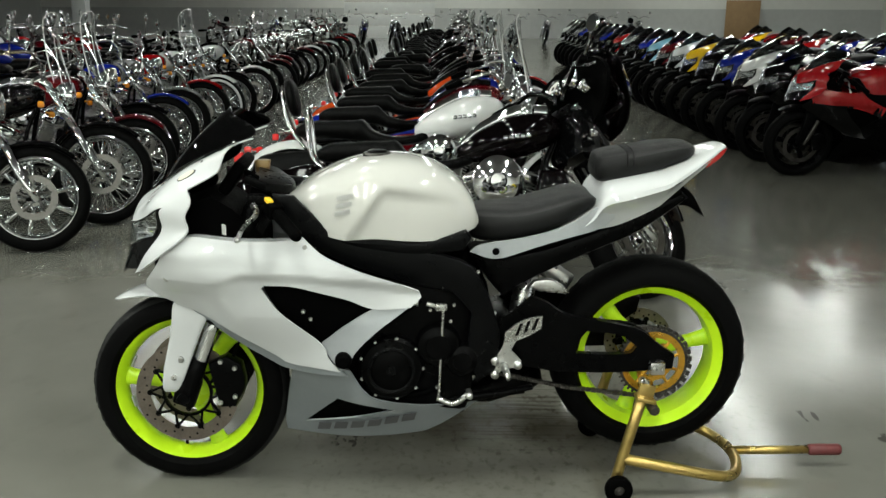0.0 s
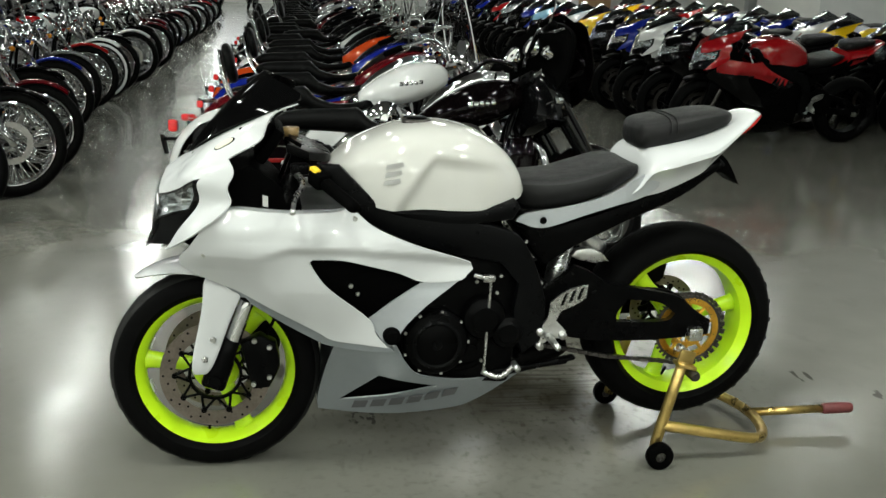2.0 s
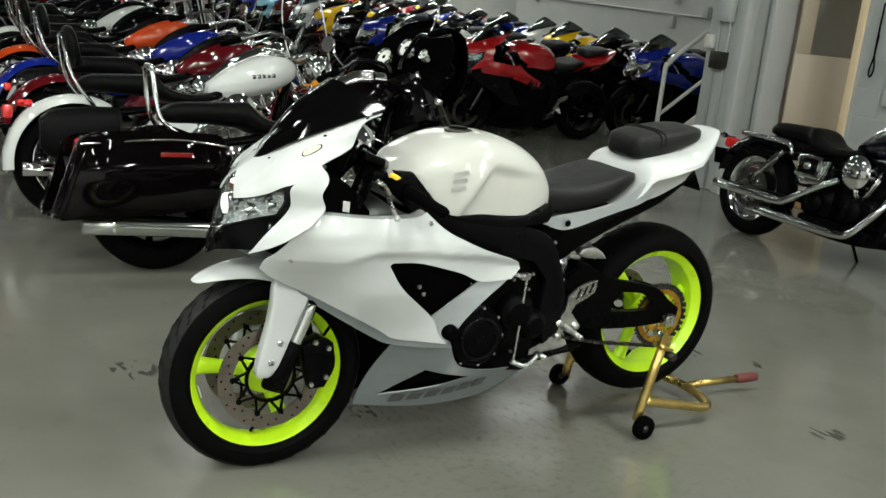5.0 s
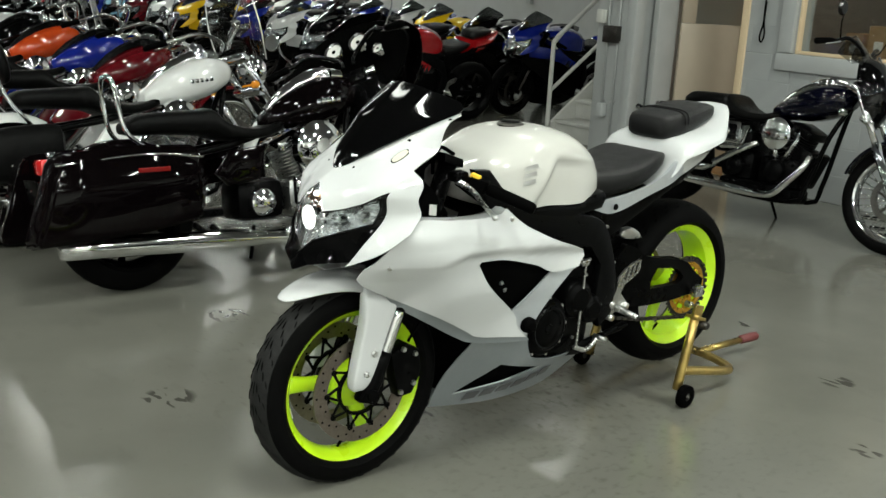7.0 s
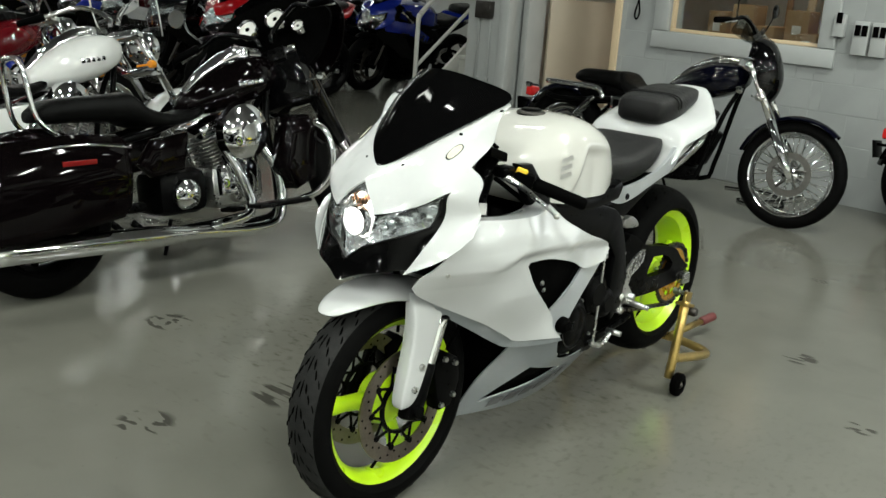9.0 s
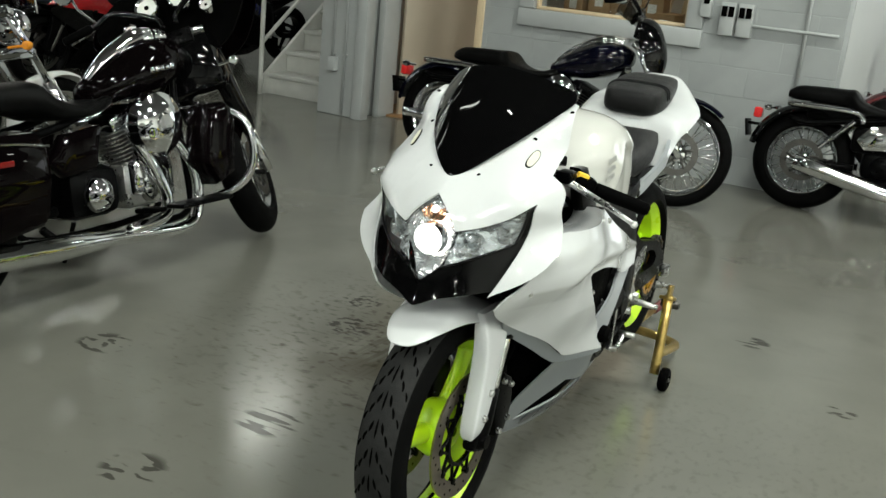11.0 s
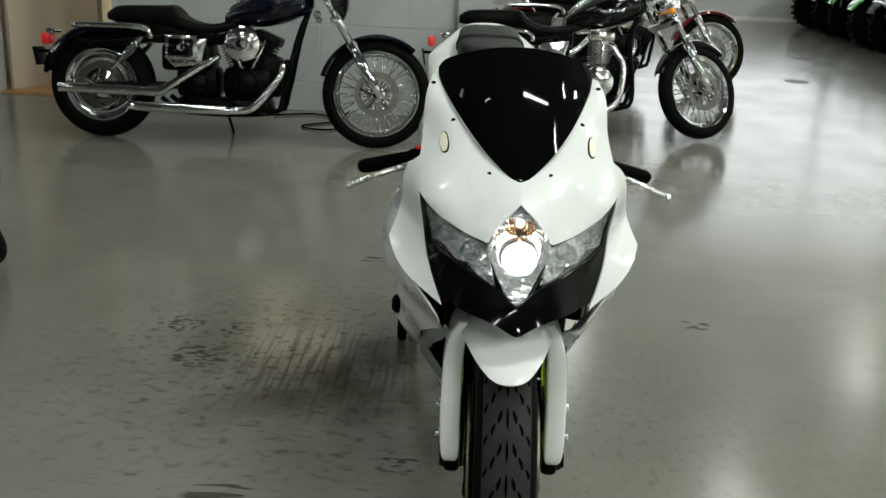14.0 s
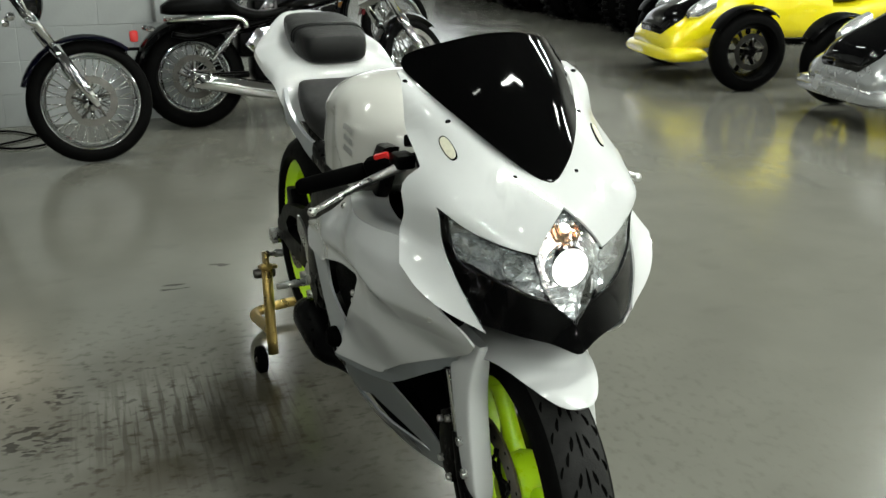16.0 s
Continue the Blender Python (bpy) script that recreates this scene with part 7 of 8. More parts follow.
TRIM_GREY = mat("pale_grey_trim_paint", (0.42, 0.435, 0.435), 0.4, 0, 0, 8, 0.05, 0.15, 80)
CEIL = mat("dark_ceiling_deck", (0.10, 0.10, 0.10), 0.8, 0, 0, 5, 0.05, 0.2, 40)
BEIGE = mat("beige_door_paint", (0.44, 0.375, 0.29), 0.45, 0, 0, 6, 0.05, 0.1, 80)
CREAM = mat("cream_jamb_paint", (0.66, 0.52, 0.34), 0.45, 0, 0, 8, 0.05)
STAIR = mat("pale_stair_paint", (0.55, 0.55, 0.52), 0.5, 0, 0, 10, 0.08, 0.2, 60)
WOOD = mat("varnished_wood_floor", (0.34, 0.18, 0.07), 0.35, 0, 0, 12, 0.25)
CARD = mat("brown_cardboard", (0.36, 0.23, 0.12), 0.8, 0, 0, 20, 0.12, 0.2, 100)
DOOR_WHITE = mat("white_steel_door", (0.68, 0.69, 0.68), 0.4, 0.0, 0, 5, 0.04, 0.1, 50)
FIXTURE = mat("white_light_fixture", (0.8, 0.8, 0.78), 0.4)
OUTSIDE = mat("bright_daylight_backdrop", (0.95, 0.98, 1.0), 0.9, emit=1.2)


def slab(name, size, m, material, label, category, bevel=0.0):
    bm = bmesh.new()
    box(bm, size, m, bevel)
    return tagged(part(name, bm, material), label, category, kind="structure")


slab("floor", (42, 62, 0.2), pose(2.0, 19.0, -0.1), FLOOR, "grey painted concrete floor with scuffs and dull reflections", "floor")
slab("ceiling", (42, 62, 0.2), pose(2.0, 19.0, CEILING + 0.1), CEIL, "dark flat hall ceiling", "ceiling")
slab("wall_south", (42, 0.2, CEILING), pose(2.0, -12.1, CEILING / 2), WALL_WHITE, "white painted hall wall", "wall")
slab("wall_west", (0.2, 62, CEILING), pose(-19.1, 19.0, CEILING / 2), WALL_GREY, "grey painted hall wall", "wall")
# north wall with a rolling door and a lit window, grey below and white above
for x0, x1 in ((-19, -4.9), (-0.7, 20.0), (23.0, 23.2)):
    slab("wall_north", (x1 - x0, 0.2, 1.35), pose((x0 + x1) / 2, 46.1, 0.675), WALL_GREY, "grey lower part of the end wall", "wall")
    slab("wall_north", (x1 - x0, 0.2, CEILING - 1.35), pose((x0 + x1) / 2, 46.1, 1.35 + (CEILING - 1.35) / 2), WALL_WHITE, "white upper part of the end wall", "wall")
slab("wall_north", (3.0, 0.2, 0.9), pose(21.5, 46.1, 0.45), WALL_GREY, "grey wall below the far window", "wall")
slab("wall_north", (4.2, 0.2, 1.4), pose(-2.8, 46.1, CEILING - 0.7), WALL_WHITE, "white wall above the rolling door", "wall")
roll = thing("door_1", "closed white sectional rolling door", "door", kind="structure")
for k in range(7):
    bm = bmesh.new()
    box(bm, (4.2, 0.06, 0.53), pose(-2.8, 46.08, 0.27 + 0.545 * k), 0.008)
    part("door_panel", bm, DOOR_WHITE, roll)
# east side: a grey wall with a wide window and a white skirting, and the plain wall farther north
for y0, y1, z0, z1, low in ((-12, -6.6, 0.72, CEILING, 0), (-2.0, 4.6, 0.72, CEILING, 0), (-12, 4.6, 0.06, 0.72, 1), (-6.6, -2.0, 3.4, CEILING, 0)):
    slab("wall_east", (0.2, y1 - y0, z1 - z0), pose(13.1, (y0 + y1) / 2, (z0 + z1) / 2), WALL_GREY if low else WALL_WHITE, "grey lower part of the east wall" if low else "white upper part of the east wall", "wall")
slab("baseboard", (0.22, 16.6, 0.06), pose(13.1, -3.7, 0.03), WALL_WHITE, "white skirting along the east wall", "baseboard")
slab("wall_east_far", (0.2, 41.4, CEILING), pose(20.1, 25.3, CEILING / 2), WALL_WHITE, "white far east wall", "wall")
win = thing("window_1", "wide bright shop window", "window", kind="structure")
for k in range(4):
    bm = bmesh.new()
    box(bm, (0.08, 0.08, 2.68), pose(13.02, -6.6 + 1.53 * k, 2.06), 0.006)
    part("window_frame", bm, TRIM_GREY, win)
bm = bmesh.new()
box(bm, (0.05, 6, 4), pose(13.7, -4.3, 2.1))
tagged(part("backdrop", bm, OUTSIDE), "bright daylight outside the window", "backdrop", kind="structure")
bm = bmesh.new()
box(bm, (4, 0.05, 2.6), pose(21.5, 46.5, 2.0))
tagged(part("backdrop", bm, OUTSIDE), "bright daylight outside the far window", "backdrop", kind="structure")

# office block: block wall facing the hall
WX, WT = 4.55, 0.2
WIN_Y, WIN_Z, DOOR_Y, DOOR_H = (1.09, 2.26), (1.035, 2.05), (2.74, 3.57), 2.06


def block_wall(y0, y1, z0, z1):
    """Painted block courses as pieces of one wall, joints recessed."""
    base = slab("wall_office", (WT - 0.002, y1 - y0, z1 - z0), pose(WX + WT / 2 + 0.001, (y0 + y1) / 2, (z0 + z1) / 2), BLOCK_GREY, "grey painted concrete block wall", "wall")
    h, w = 0.203, 0.406
    row = int(math.floor(z0 / h))
    while row * h < z1 - 0.01:
        a, b = max(row * h, z0), min(row * h + h, z1)
        k = math.floor(y0 / w) - 1
        while True:
            s = k * w + (w / 2 if row % 2 else 0)
            k += 1
            c, d = max(s, y0), min(s + w, y1)
            if s > y1:
                break
            if d - c < 0.02 or b - a < 0.02:
                continue
            bm = bmesh.new()
            box(bm, (0.008, d - c - 0.003, b - a - 0.005), None, 0.0018, 1)
            piece = part("block", bm, BLOCK_GREY, base)
            piece.location = (WX + 0.004 + 0.0006 * math.sin(k * 7.1 + row * 3.3), (c + d) / 2, (a + b) / 2)
        row += 1


block_wall(0.03, WIN_Y[0], 0, 2.3)
block_wall(WIN_Y[1], DOOR_Y[0], 0, 2.3)
block_wall(WIN_Y[0], WIN_Y[1], 0, WIN_Z[0])
slab("wall_office", (WT, 3.6, CEILING - 2.3), pose(WX + WT / 2, 1.83, 2.3 + (CEILING - 2.3) / 2), WALL_GREY, "grey wall above the office window", "wall")
slab("wall_office", (WT, WIN_Y[1] - WIN_Y[0], 2.3 - WIN_Z[1]), pose(WX + WT / 2, sum(WIN_Y) / 2, (2.3 + WIN_Z[1]) / 2), BLOCK_GREY, "grey block lintel over the window", "wall")
slab("wall_office", (WT, DOOR_Y[1] - DOOR_Y[0], 2.3 - DOOR_H), pose(WX + WT / 2, sum(DOOR_Y) / 2, (2.3 + DOOR_H) / 2), BLOCK_GREY, "grey block lintel over the door", "wall")
slab("wall_office_side", (6.0, 0.2, CEILING), pose(WX + 3.21, 0.128, CEILING / 2), WALL_GREY, "grey side wall of the office", "wall")
slab("wall_office_end", (4.4, 0.2, CEILING), pose(7.0, 3.98, CEILING / 2), WALL_GREY, "grey wall between office and stairs", "wall")
slab("wall_office_back", (0.2, 3.6, CEILING), pose(9.1, 2.0, CEILING / 2), WALL_WHITE, "pale back wall of the office", "wall")
slab("office_floor", (4.4, 3.6, 0.012), pose(6.86, 2.05, 0.007), WOOD, "varnished wooden office floor", "floor")
slab("office_ceiling", (4.4, 3.6, 0.05), pose(6.86, 2.05, 2.75), WALL_WHITE, "pale office ceiling", "ceiling")

window = thing("window_2", "office window in a pale grey wooden frame", "window", kind="structure")
for name, size, c in (("window_sill", (0.035, 1.42, 0.125), (WX - 0.012, 1.675, 0.972)), ("window_frame", (0.035, 0.12, 1.1), (WX - 0.012, 1.03, 1.59)), ("window_frame", (0.035, 0.12, 1.1), (WX - 0.012, 2.32, 1.59)),
                      ("window_frame", (0.035, 1.42, 0.12), (WX - 0.012, 1.675, 2.11)), ("inner_stop", (0.05, 0.025, 1.0), (WX + 0.05, 1.10, 1.54)), ("inner_stop", (0.05, 0.025, 1.0), (WX + 0.05, 2.25, 1.54)), ("inner_stop", (0.05, 1.17, 0.025), (WX + 0.05, 1.675, 1.048))):
    bm = bmesh.new()
    box(bm, size, pose(*c), 0.006)
    part(name, bm, TRIM_GREY if name != "inner_stop" else CREAM, window)
bm = bmesh.new()
box(bm, (0.006, 1.15, 1.0), pose(WX + 0.075, 1.675, 1.55))
pane = part("pane", bm, WINDOW_GLASS, window)
pane.visible_shadow = False

# the door, standing open into the office
leaf = thing("door_2", "beige panel door with a small window, standing ajar", "door", kind="structure", m=Matrix.Translation((WX + 0.22, 3.54, 0)) @ Matrix.Rotation(radians(-30), 4, "Z"))
for name, size, c, material in (("door_leaf", (0.80, 0.042, 1.17), (0.41, 0, 0.595), BEIGE), ("door_leaf", (0.12, 0.042, 0.858), (0.07, 0, 1.611), BEIGE), ("door_leaf", (0.12, 0.042, 0.858), (0.75, 0, 1.611), BEIGE), ("door_leaf", (0.56, 0.042, 0.12), (0.41, 0, 1.98), BEIGE), ("door_pane", (0.56, 0.008, 0.738), (0.41, 0, 1.551), WINDOW_GLASS)):
    bm = bmesh.new()
    box(bm, size, pose(*c), 0.003)
    part(name, bm, material, leaf)
bm = lathe(bmesh.new(), [(0, -0.07), (0.022, -0.066), (0.028, -0.05), (0.02, -0.036), (0.012, -0.03), (0.026, -0.024), (0.028, -0.02)], 18, (0.745, 0, 0.985), "y")
part("door_knob", bm, SATIN_BLACK, leaf, "black round door knob")
for y in DOOR_Y:
    slab("trim", (0.24, 0.06, DOOR_H), pose(WX + 0.1, y + (0.03 if y < 3 else -0.03) * -1, DOOR_H / 2), CREAM if y < 3 else TRIM_GREY, "painted door jamb", "trim", 0.004)
slab("trim", (0.24, 0.95, 0.06), pose(WX + 0.1, 3.155, DOOR_H + 0.03), TRIM_GREY, "painted door head", "trim", 0.004)

# the steel post and pier beside the stairs, with conduits and boxes
slab("pier", (0.34, 0.36, CEILING), pose(4.45, 3.84, CEILING / 2), TRIM_GREY, "pale grey painted pier by the stairs", "pillar", 0.012)
slab("post", (0.11, 0.10, CEILING), pose(4.29, 3.60, CEILING / 2), TRIM_GREY, "pale grey steel post", "pillar", 0.01)
for y, z in ((3.76, 1.22), (3.88, 1.22)):
    ob = thing("conduit", "painted steel conduit fixed on the pier", "conduit", "pier conduits")
    bm = bmesh.new()
    rod(bm, (4.262, y, 0.02 if y < 3.8 else 0.48), (4.262, y, 2.8), 0.011, 10)
    part("pipe", bm, TRIM_GREY, ob)
    for zz in (0.5, 1.0, 1.7):
        bm = bmesh.new()
        box(bm, (0.014, 0.045, 0.016), pose(4.271, y, zz), 0.002)
        part("pipe_clamp", bm, ALU, ob)
for y, z, w, h, material, lab in ((3.82, 1.06, 0.16, 0.14, DARK_STEEL, "grey steel switch box with wiring on the pier"), (3.80, 1.50, 0.15, 0.26, TRIM_GREY, "tall grey electrical box on the pier"), (3.95, 1.20, 0.08, 0.11, STAIR, "small pale switch box on the pier"), (3.86, 0.42, 0.07, 0.11, TRIM_GREY, "small grey outlet box on the pier")):
    ob = thing("electrical_box", lab, "electrical box")
    bm = bmesh.new()
    box(bm, (0.06, w, h), pose(4.249, y, z), 0.005)
    part("box_body", bm, material, ob)
    bm = bmesh.new()
    box(bm, (0.006, w * 0.8, h * 0.8), pose(4.2175, y, z), 0.002)
    part("box_cover", bm, material, ob)

# wall outlets by the office window, and a hanging cord
for y, z, w, h, slots in ((0.955, 1.20, 0.075, 0.15, 1), (0.80, 1.13, 0.10, 0.22, 2), (0.68, 1.13, 0.10, 0.22, 2)):
    ob = thing("outlet_box", "pale grey outlet box on the block wall", "outlet", "outlets by the window")
    bm = bmesh.new()
    box(bm, (0.045, w, h), pose(WX - 0.0305, y, z), 0.004)
    part("box_body", bm, TRIM_GREY, ob)
    for k in range(slots):
        bm = bmesh.new()
        box(bm, (0.01, 0.038, 0.07), pose(WX - 0.056, y + (0.0 if slots == 1 else (k - 0.5) * 0.046), z + 0.05), 0.003)
        part("socket", bm, MATT_BLACK, ob)
pipe = thing("conduit", "painted conduit running along the block wall", "conduit")
bm = bmesh.new()
tube(bm, [(WX - 0.03, 0.63, 1.10), (WX - 0.03, 0.35, 1.10), (WX - 0.03, 0.06, 1.10)], 0.011, 10, 2)
part("pipe", bm, TRIM_GREY, pipe)
pipe = thing("conduit", "upright painted conduit on the block wall", "conduit")
bm = bmesh.new()
rod(bm, (WX - 0.022, 0.27, 0.62), (WX - 0.022, 0.27, 2.3), 0.012, 10)
part("pipe", bm, TRIM_GREY, pipe)
cord = thing("cord", "black looped cord hanging on the wall", "cord")
bm = bmesh.new()
tube(bm, [(WX - 0.02, 2.53, 1.62), (WX - 0.022, 2.535, 1.30), (WX - 0.022, 2.515, 1.16), (WX - 0.022, 2.535, 1.10), (WX - 0.022, 2.555, 1.14), (WX - 0.022, 2.535, 1.24), (WX - 0.022, 2.527, 1.4)], 0.006, 8, 6)
part("loop", bm, MATT_BLACK, cord)
cord = thing("cord", "black power cord lying on the floor by the wall", "cord")
bm = bmesh.new()
tube(bm, [(4.5, 1.0, 0.02), (4.2, 1.05, 0.008), (4.0, 1.25, 0.008), (3.9, 1.1, 0.008), (4.05, 0.95, 0.008), (4.4, 1.2, 0.008), (4.3, 1.5, 0.008)], 0.006, 8, 6)
part("cable", bm, MATT_BLACK, cord)

# the office's shelves and boxes, behind the window
desk = thing("office_table", "wooden table with boxes inside the office", "table")
bm = bmesh.new()
box(bm, (0.7, 2.0, 0.04), pose(5.5, 1.5, 0.86), 0.005)
part("tabletop", bm, WOOD, desk)
for x in (5.2, 5.8):
    for y in (0.55, 2.45):
        bm = bmesh.new()
        box(bm, (0.05, 0.05, 0.84), pose(x, y, 0.433), 0.004)
        part("leg", bm, WOOD, desk)
rng = random.Random(4)
for k in range(9):
    y = 0.62 + 0.21 * k
    ob = thing("cardboard_box", "brown cardboard box on the office table", "box", "office boxes", m=pose(5.5 + rng.uniform(-0.12, 0.12), y, 0.881, 0, 0, rng.uniform(-12, 12)))
    h = rng.uniform(0.14, 0.42)
    bm = bmesh.new()
    box(bm, (0.3, 0.18, h), pose(0, 0, h / 2), 0.004)
    part("carton", bm, CARD, ob)
    bm = bmesh.new()
    box(bm, (0.002, 0.07, 0.07), pose(-0.152, 0.0, h * 0.6, 45 if k % 3 == 0 else 0, 0, 0))
    part("paper_label", bm, WHITE_DIAL, ob)
rack = thing("slatted_rack", "yellowish wooden slatted rack in the office", "rack", m=pose(6.6, 1.55, 0.014))
for k in range(7):
    bm = bmesh.new()
    box(bm, (0.03, 0.07, 1.5), pose(0, -0.5 + k * 0.17, 0.95, 8, 0, 0), 0.004)
    part("slat", bm, CREAM, rack)
for z in (0.4, 1.0, 1.6):
    bm = bmesh.new()
    box(bm, (0.04, 1.5, 0.06), pose(0.04, 0, z), 0.004)
    part("rail", bm, WOOD, rack)
for y in (-0.7, 0.7):
    bm = bmesh.new()
    box(bm, (0.05, 0.05, 1.8), pose(0.06, y, 0.9), 0.004)
    part("post", bm, WOOD, rack)

# stairs beyond the pier, going up to the east
stairs = thing("stairs", "pale painted wooden stairs beside the pier", "stairs", kind="structure")
for k in range(9):
    bm = bmesh.new()
    box(bm, (0.29, 0.80, 0.035), pose(4.80 + 0.25 * k, 4.46, 0.185 * (k + 1) - 0.0175), 0.008)
    part("tread", bm, STAIR, stairs)
    bm = bmesh.new()
    box(bm, (0.02, 0.79, 0.15), pose(4.69 + 0.25 * k, 4.46, 0.185 * k + 0.075), 0.003)
    part("riser", bm, STAIR, stairs)
for y in (4.045, 4.875):
    bm = bmesh.new()
    plate_xz(bm, [(4.62, 0.0), (4.62, 0.16), (6.9, 1.85), (7.1, 1.85), (7.1, 1.55), (5.0, 0.0)], y, 0.035, 0.004, 1)
    part("stringer", bm, STAIR, stairs)
rail = thing("handrail", "white painted tube handrail of the stairs", "handrail")
bm = bmesh.new()
tube(bm, [(4.57, 4.86, 0.0), (4.57, 4.86, 0.84), (4.59, 4.86, 0.92), (4.66, 4.86, 0.99), (4.76, 4.86, 1.07), (6.6, 4.86, 2.43)], 0.021, 12, 4, 60)
part("top_rail", bm, STAIR, rail)
bm = bmesh.new()
rod(bm, (4.575, 4.86, 0.46), (6.6, 4.86, 1.95), 0.017, 10)
part("middle_rail", bm, STAIR, rail)
bm = bmesh.new()
rod(bm, (5.9, 4.86, 1.25), (5.9, 4.86, 1.92), 0.019, 10)
part("rail_post", bm, STAIR, rail)

# block wall behind the sport bikes, grey below and white above, with conduits
slab("wall_inner", (0.2, 8.8, 1.62), pose(8.1, 9.0, 0.81), WALL_GREY, "grey lower part of the inner wall", "wall")
slab("wall_inner", (0.2, 8.8, CEILING - 1.62), pose(8.1, 9.0, 1.62 + (CEILING - 1.62) / 2), WALL_WHITE, "white upper part of the inner wall", "wall")
slab("wall_inner_end", (6.0, 0.2, CEILING), pose(11.1, 4.7, CEILING / 2), WALL_GREY, "grey wall behind the stairs", "wall")
for line in ([(7.97, 13.0, 1.36), (7.97, 9.0, 1.33), (7.97, 8.4, 1.33)], [(7.97, 12.3, 1.34), (7.97, 12.3, 1.6), (7.97, 12.9, 1.6)], [(7.97, 11.0, 2.0), (7.97, 11.0, 1.52), (7.97, 10.2, 1.52), (7.97, 10.2, 2.0)]):
    ob = thing("conduit", "grey painted conduit on the inner wall", "conduit", "inner wall conduits")
    bm = bmesh.new()
    tube(bm, line, 0.016, 8, 3, 40)
    part("pipe", bm, TRIM_GREY, ob)
for y, z in ((12.95, 1.62), (9.0, 1.55), (9.05, 1.22), (8.35, 1.4), (12.7, 1.36)):
    ob = thing("electrical_box", "small grey electrical box on the inner wall", "electrical box", "inner wall boxes")
    bm = bmesh.new()
    box(bm, (0.06, 0.10, 0.16), pose(7.97, y, z), 0.004)
    part("box_body", bm, TRIM_GREY, ob)

# unseen ceiling fixtures that carry the strip lamps, the added fill ones too
for sx, sy in STRIPS:
    ln = 5.2 if sy > 10 and sx < 7 or sy > 16 else 1.5
    fx = thing("strip_light", "white ceiling strip light, out of view", "ceiling light", "strip lights")
    across = sx > 6 and sy < 16
    bm = bmesh.new()
    box(bm, (0.36, ln, 0.06), pose(sx, sy, CEILING - 0.18, 0, 0, 90 if across else 0), 0.01)
    part("fixture_body", bm, FIXTURE, fx)
    for d in (-0.4 * ln, 0.4 * ln):
        px, py = (sx + d, sy) if across else (sx, sy + d)
        bm = bmesh.new()
        rod(bm, (px, py, CEILING - 0.15), (px, py, CEILING), 0.006, 6)
        part("hanger", bm, ALU, fx)
for x, y in ((14.2, 30.0), (-8.0, 20.0)):
    slab("column", (0.3, 0.3, CEILING), pose(x, y, CEILING / 2), TRIM_GREY, "grey steel roof column", "pillar", 0.01)
drain = thing("floor_drain", "flat dark drain cover in the floor", "drain", kind="structure")
bm = lathe(bmesh.new(), [(0, 0.004), (0.10, 0.004), (0.11, 0.002), (0.11, -0.01)], 24, (7.11, -2.88, 0), "z")
part("cover", bm, DARK_STEEL, drain)

# ---- the cruisers near the bike on the stand ----
bagger = cruiser("black touring cruiser with hard bags, chrome engine and handlebar fairing", PLUM_BLACK, base=1.63, front_r=0.305, spokes=9, bags="hard", batwing=True, forward_guard=True, hoop=True, steer=33)
bagger.matrix_basis = pose(0.22, 2.02, 0, 10, 0, 180)
dyna = cruiser("black cruiser with laced chrome wheels, parked along the block wall", NAVY_BLACK, base=1.66, front_r=0.328, spokes=40, shocks=True, flyscreen=True, steer=7, bars=1.15)
dyna.matrix_basis = pose(3.46, 1.54, 0, 7, 0, 91)
single = cruiser("small black cruiser with a single chrome cylinder and laced wheels", GLOSS_BLACK, base=1.45, front_r=0.315, spokes=36, shocks=True, one_cylinder=True, steer=33, bars=1.08, backrest=False)
single.matrix_basis = pose(4.20, -0.64, 0, 6, 0, 91)
burg = cruiser("dark red cruiser with black saddlebags and windshield", DARK_RED, base=1.62, spokes=36, shocks=True, screen=True, bags="leather", backrest=True, steer=8)
burg.matrix_basis = pose(6.2, -1.05, 0, 5, 0, 96)

# ---- the middle row: tails to the aisle ----
white = cruiser("white cruiser with black seat and padded backrest", WHITE_GLOSS, base=1.62, front_r=0.315, spokes=9, backrest=True, bags="leather", screen=True, steer=10, group="middle row")
white.matrix_basis = pose(-0.02, 2.98, 0, 8, 0, 180)
MID_A = cruiser("dark red cruiser in the middle row", DARK_RED, fine=False, base=1.60, backrest=False, screen=False, group="middle row", steer=8)
MID_A.matrix_basis = pose(0.02, 3.86, 0, 8, 0, 181)
MID_B = cruiser("blue cruiser with a tall padded backrest", BLUE_GLOSS, fine=False, base=1.62, backrest=True, screen=False, bags="leather", white_wall=True, group="middle row", steer=6)
MID_B.matrix_basis = pose(0.03, 4.72, 0, 8, 0, 179)
MID_C = cruiser("orange cruiser with black two-up seat and backrest", ORANGE, fine=False, base=1.62, backrest=True, screen=True, white_wall=True, group="middle row", steer=-12)
MID_C.matrix_basis = pose(0.0, 5.60, 0, 8, 0, 180)
rng = random.Random(11)
COLOURS = [(GLOSS_BLACK, "black"), (DARK_RED, "dark red"), (WHITE_GLOSS, "white"), (BLUE_GLOSS, "blue"), (SILVER_GLOSS, "silver"), (GLOSS_BLACK, "black"), (RED_GLOSS, "red"), (NAVY_BLACK, "black blue")]
KINDS = {"plain": MID_A, "backrest": MID_B, "tourer": MID_C}
TAIL = {"plain": "with chrome fork and engine", "backrest": "with padded backrest and saddlebags", "tourer": "with windshield and backrest"}


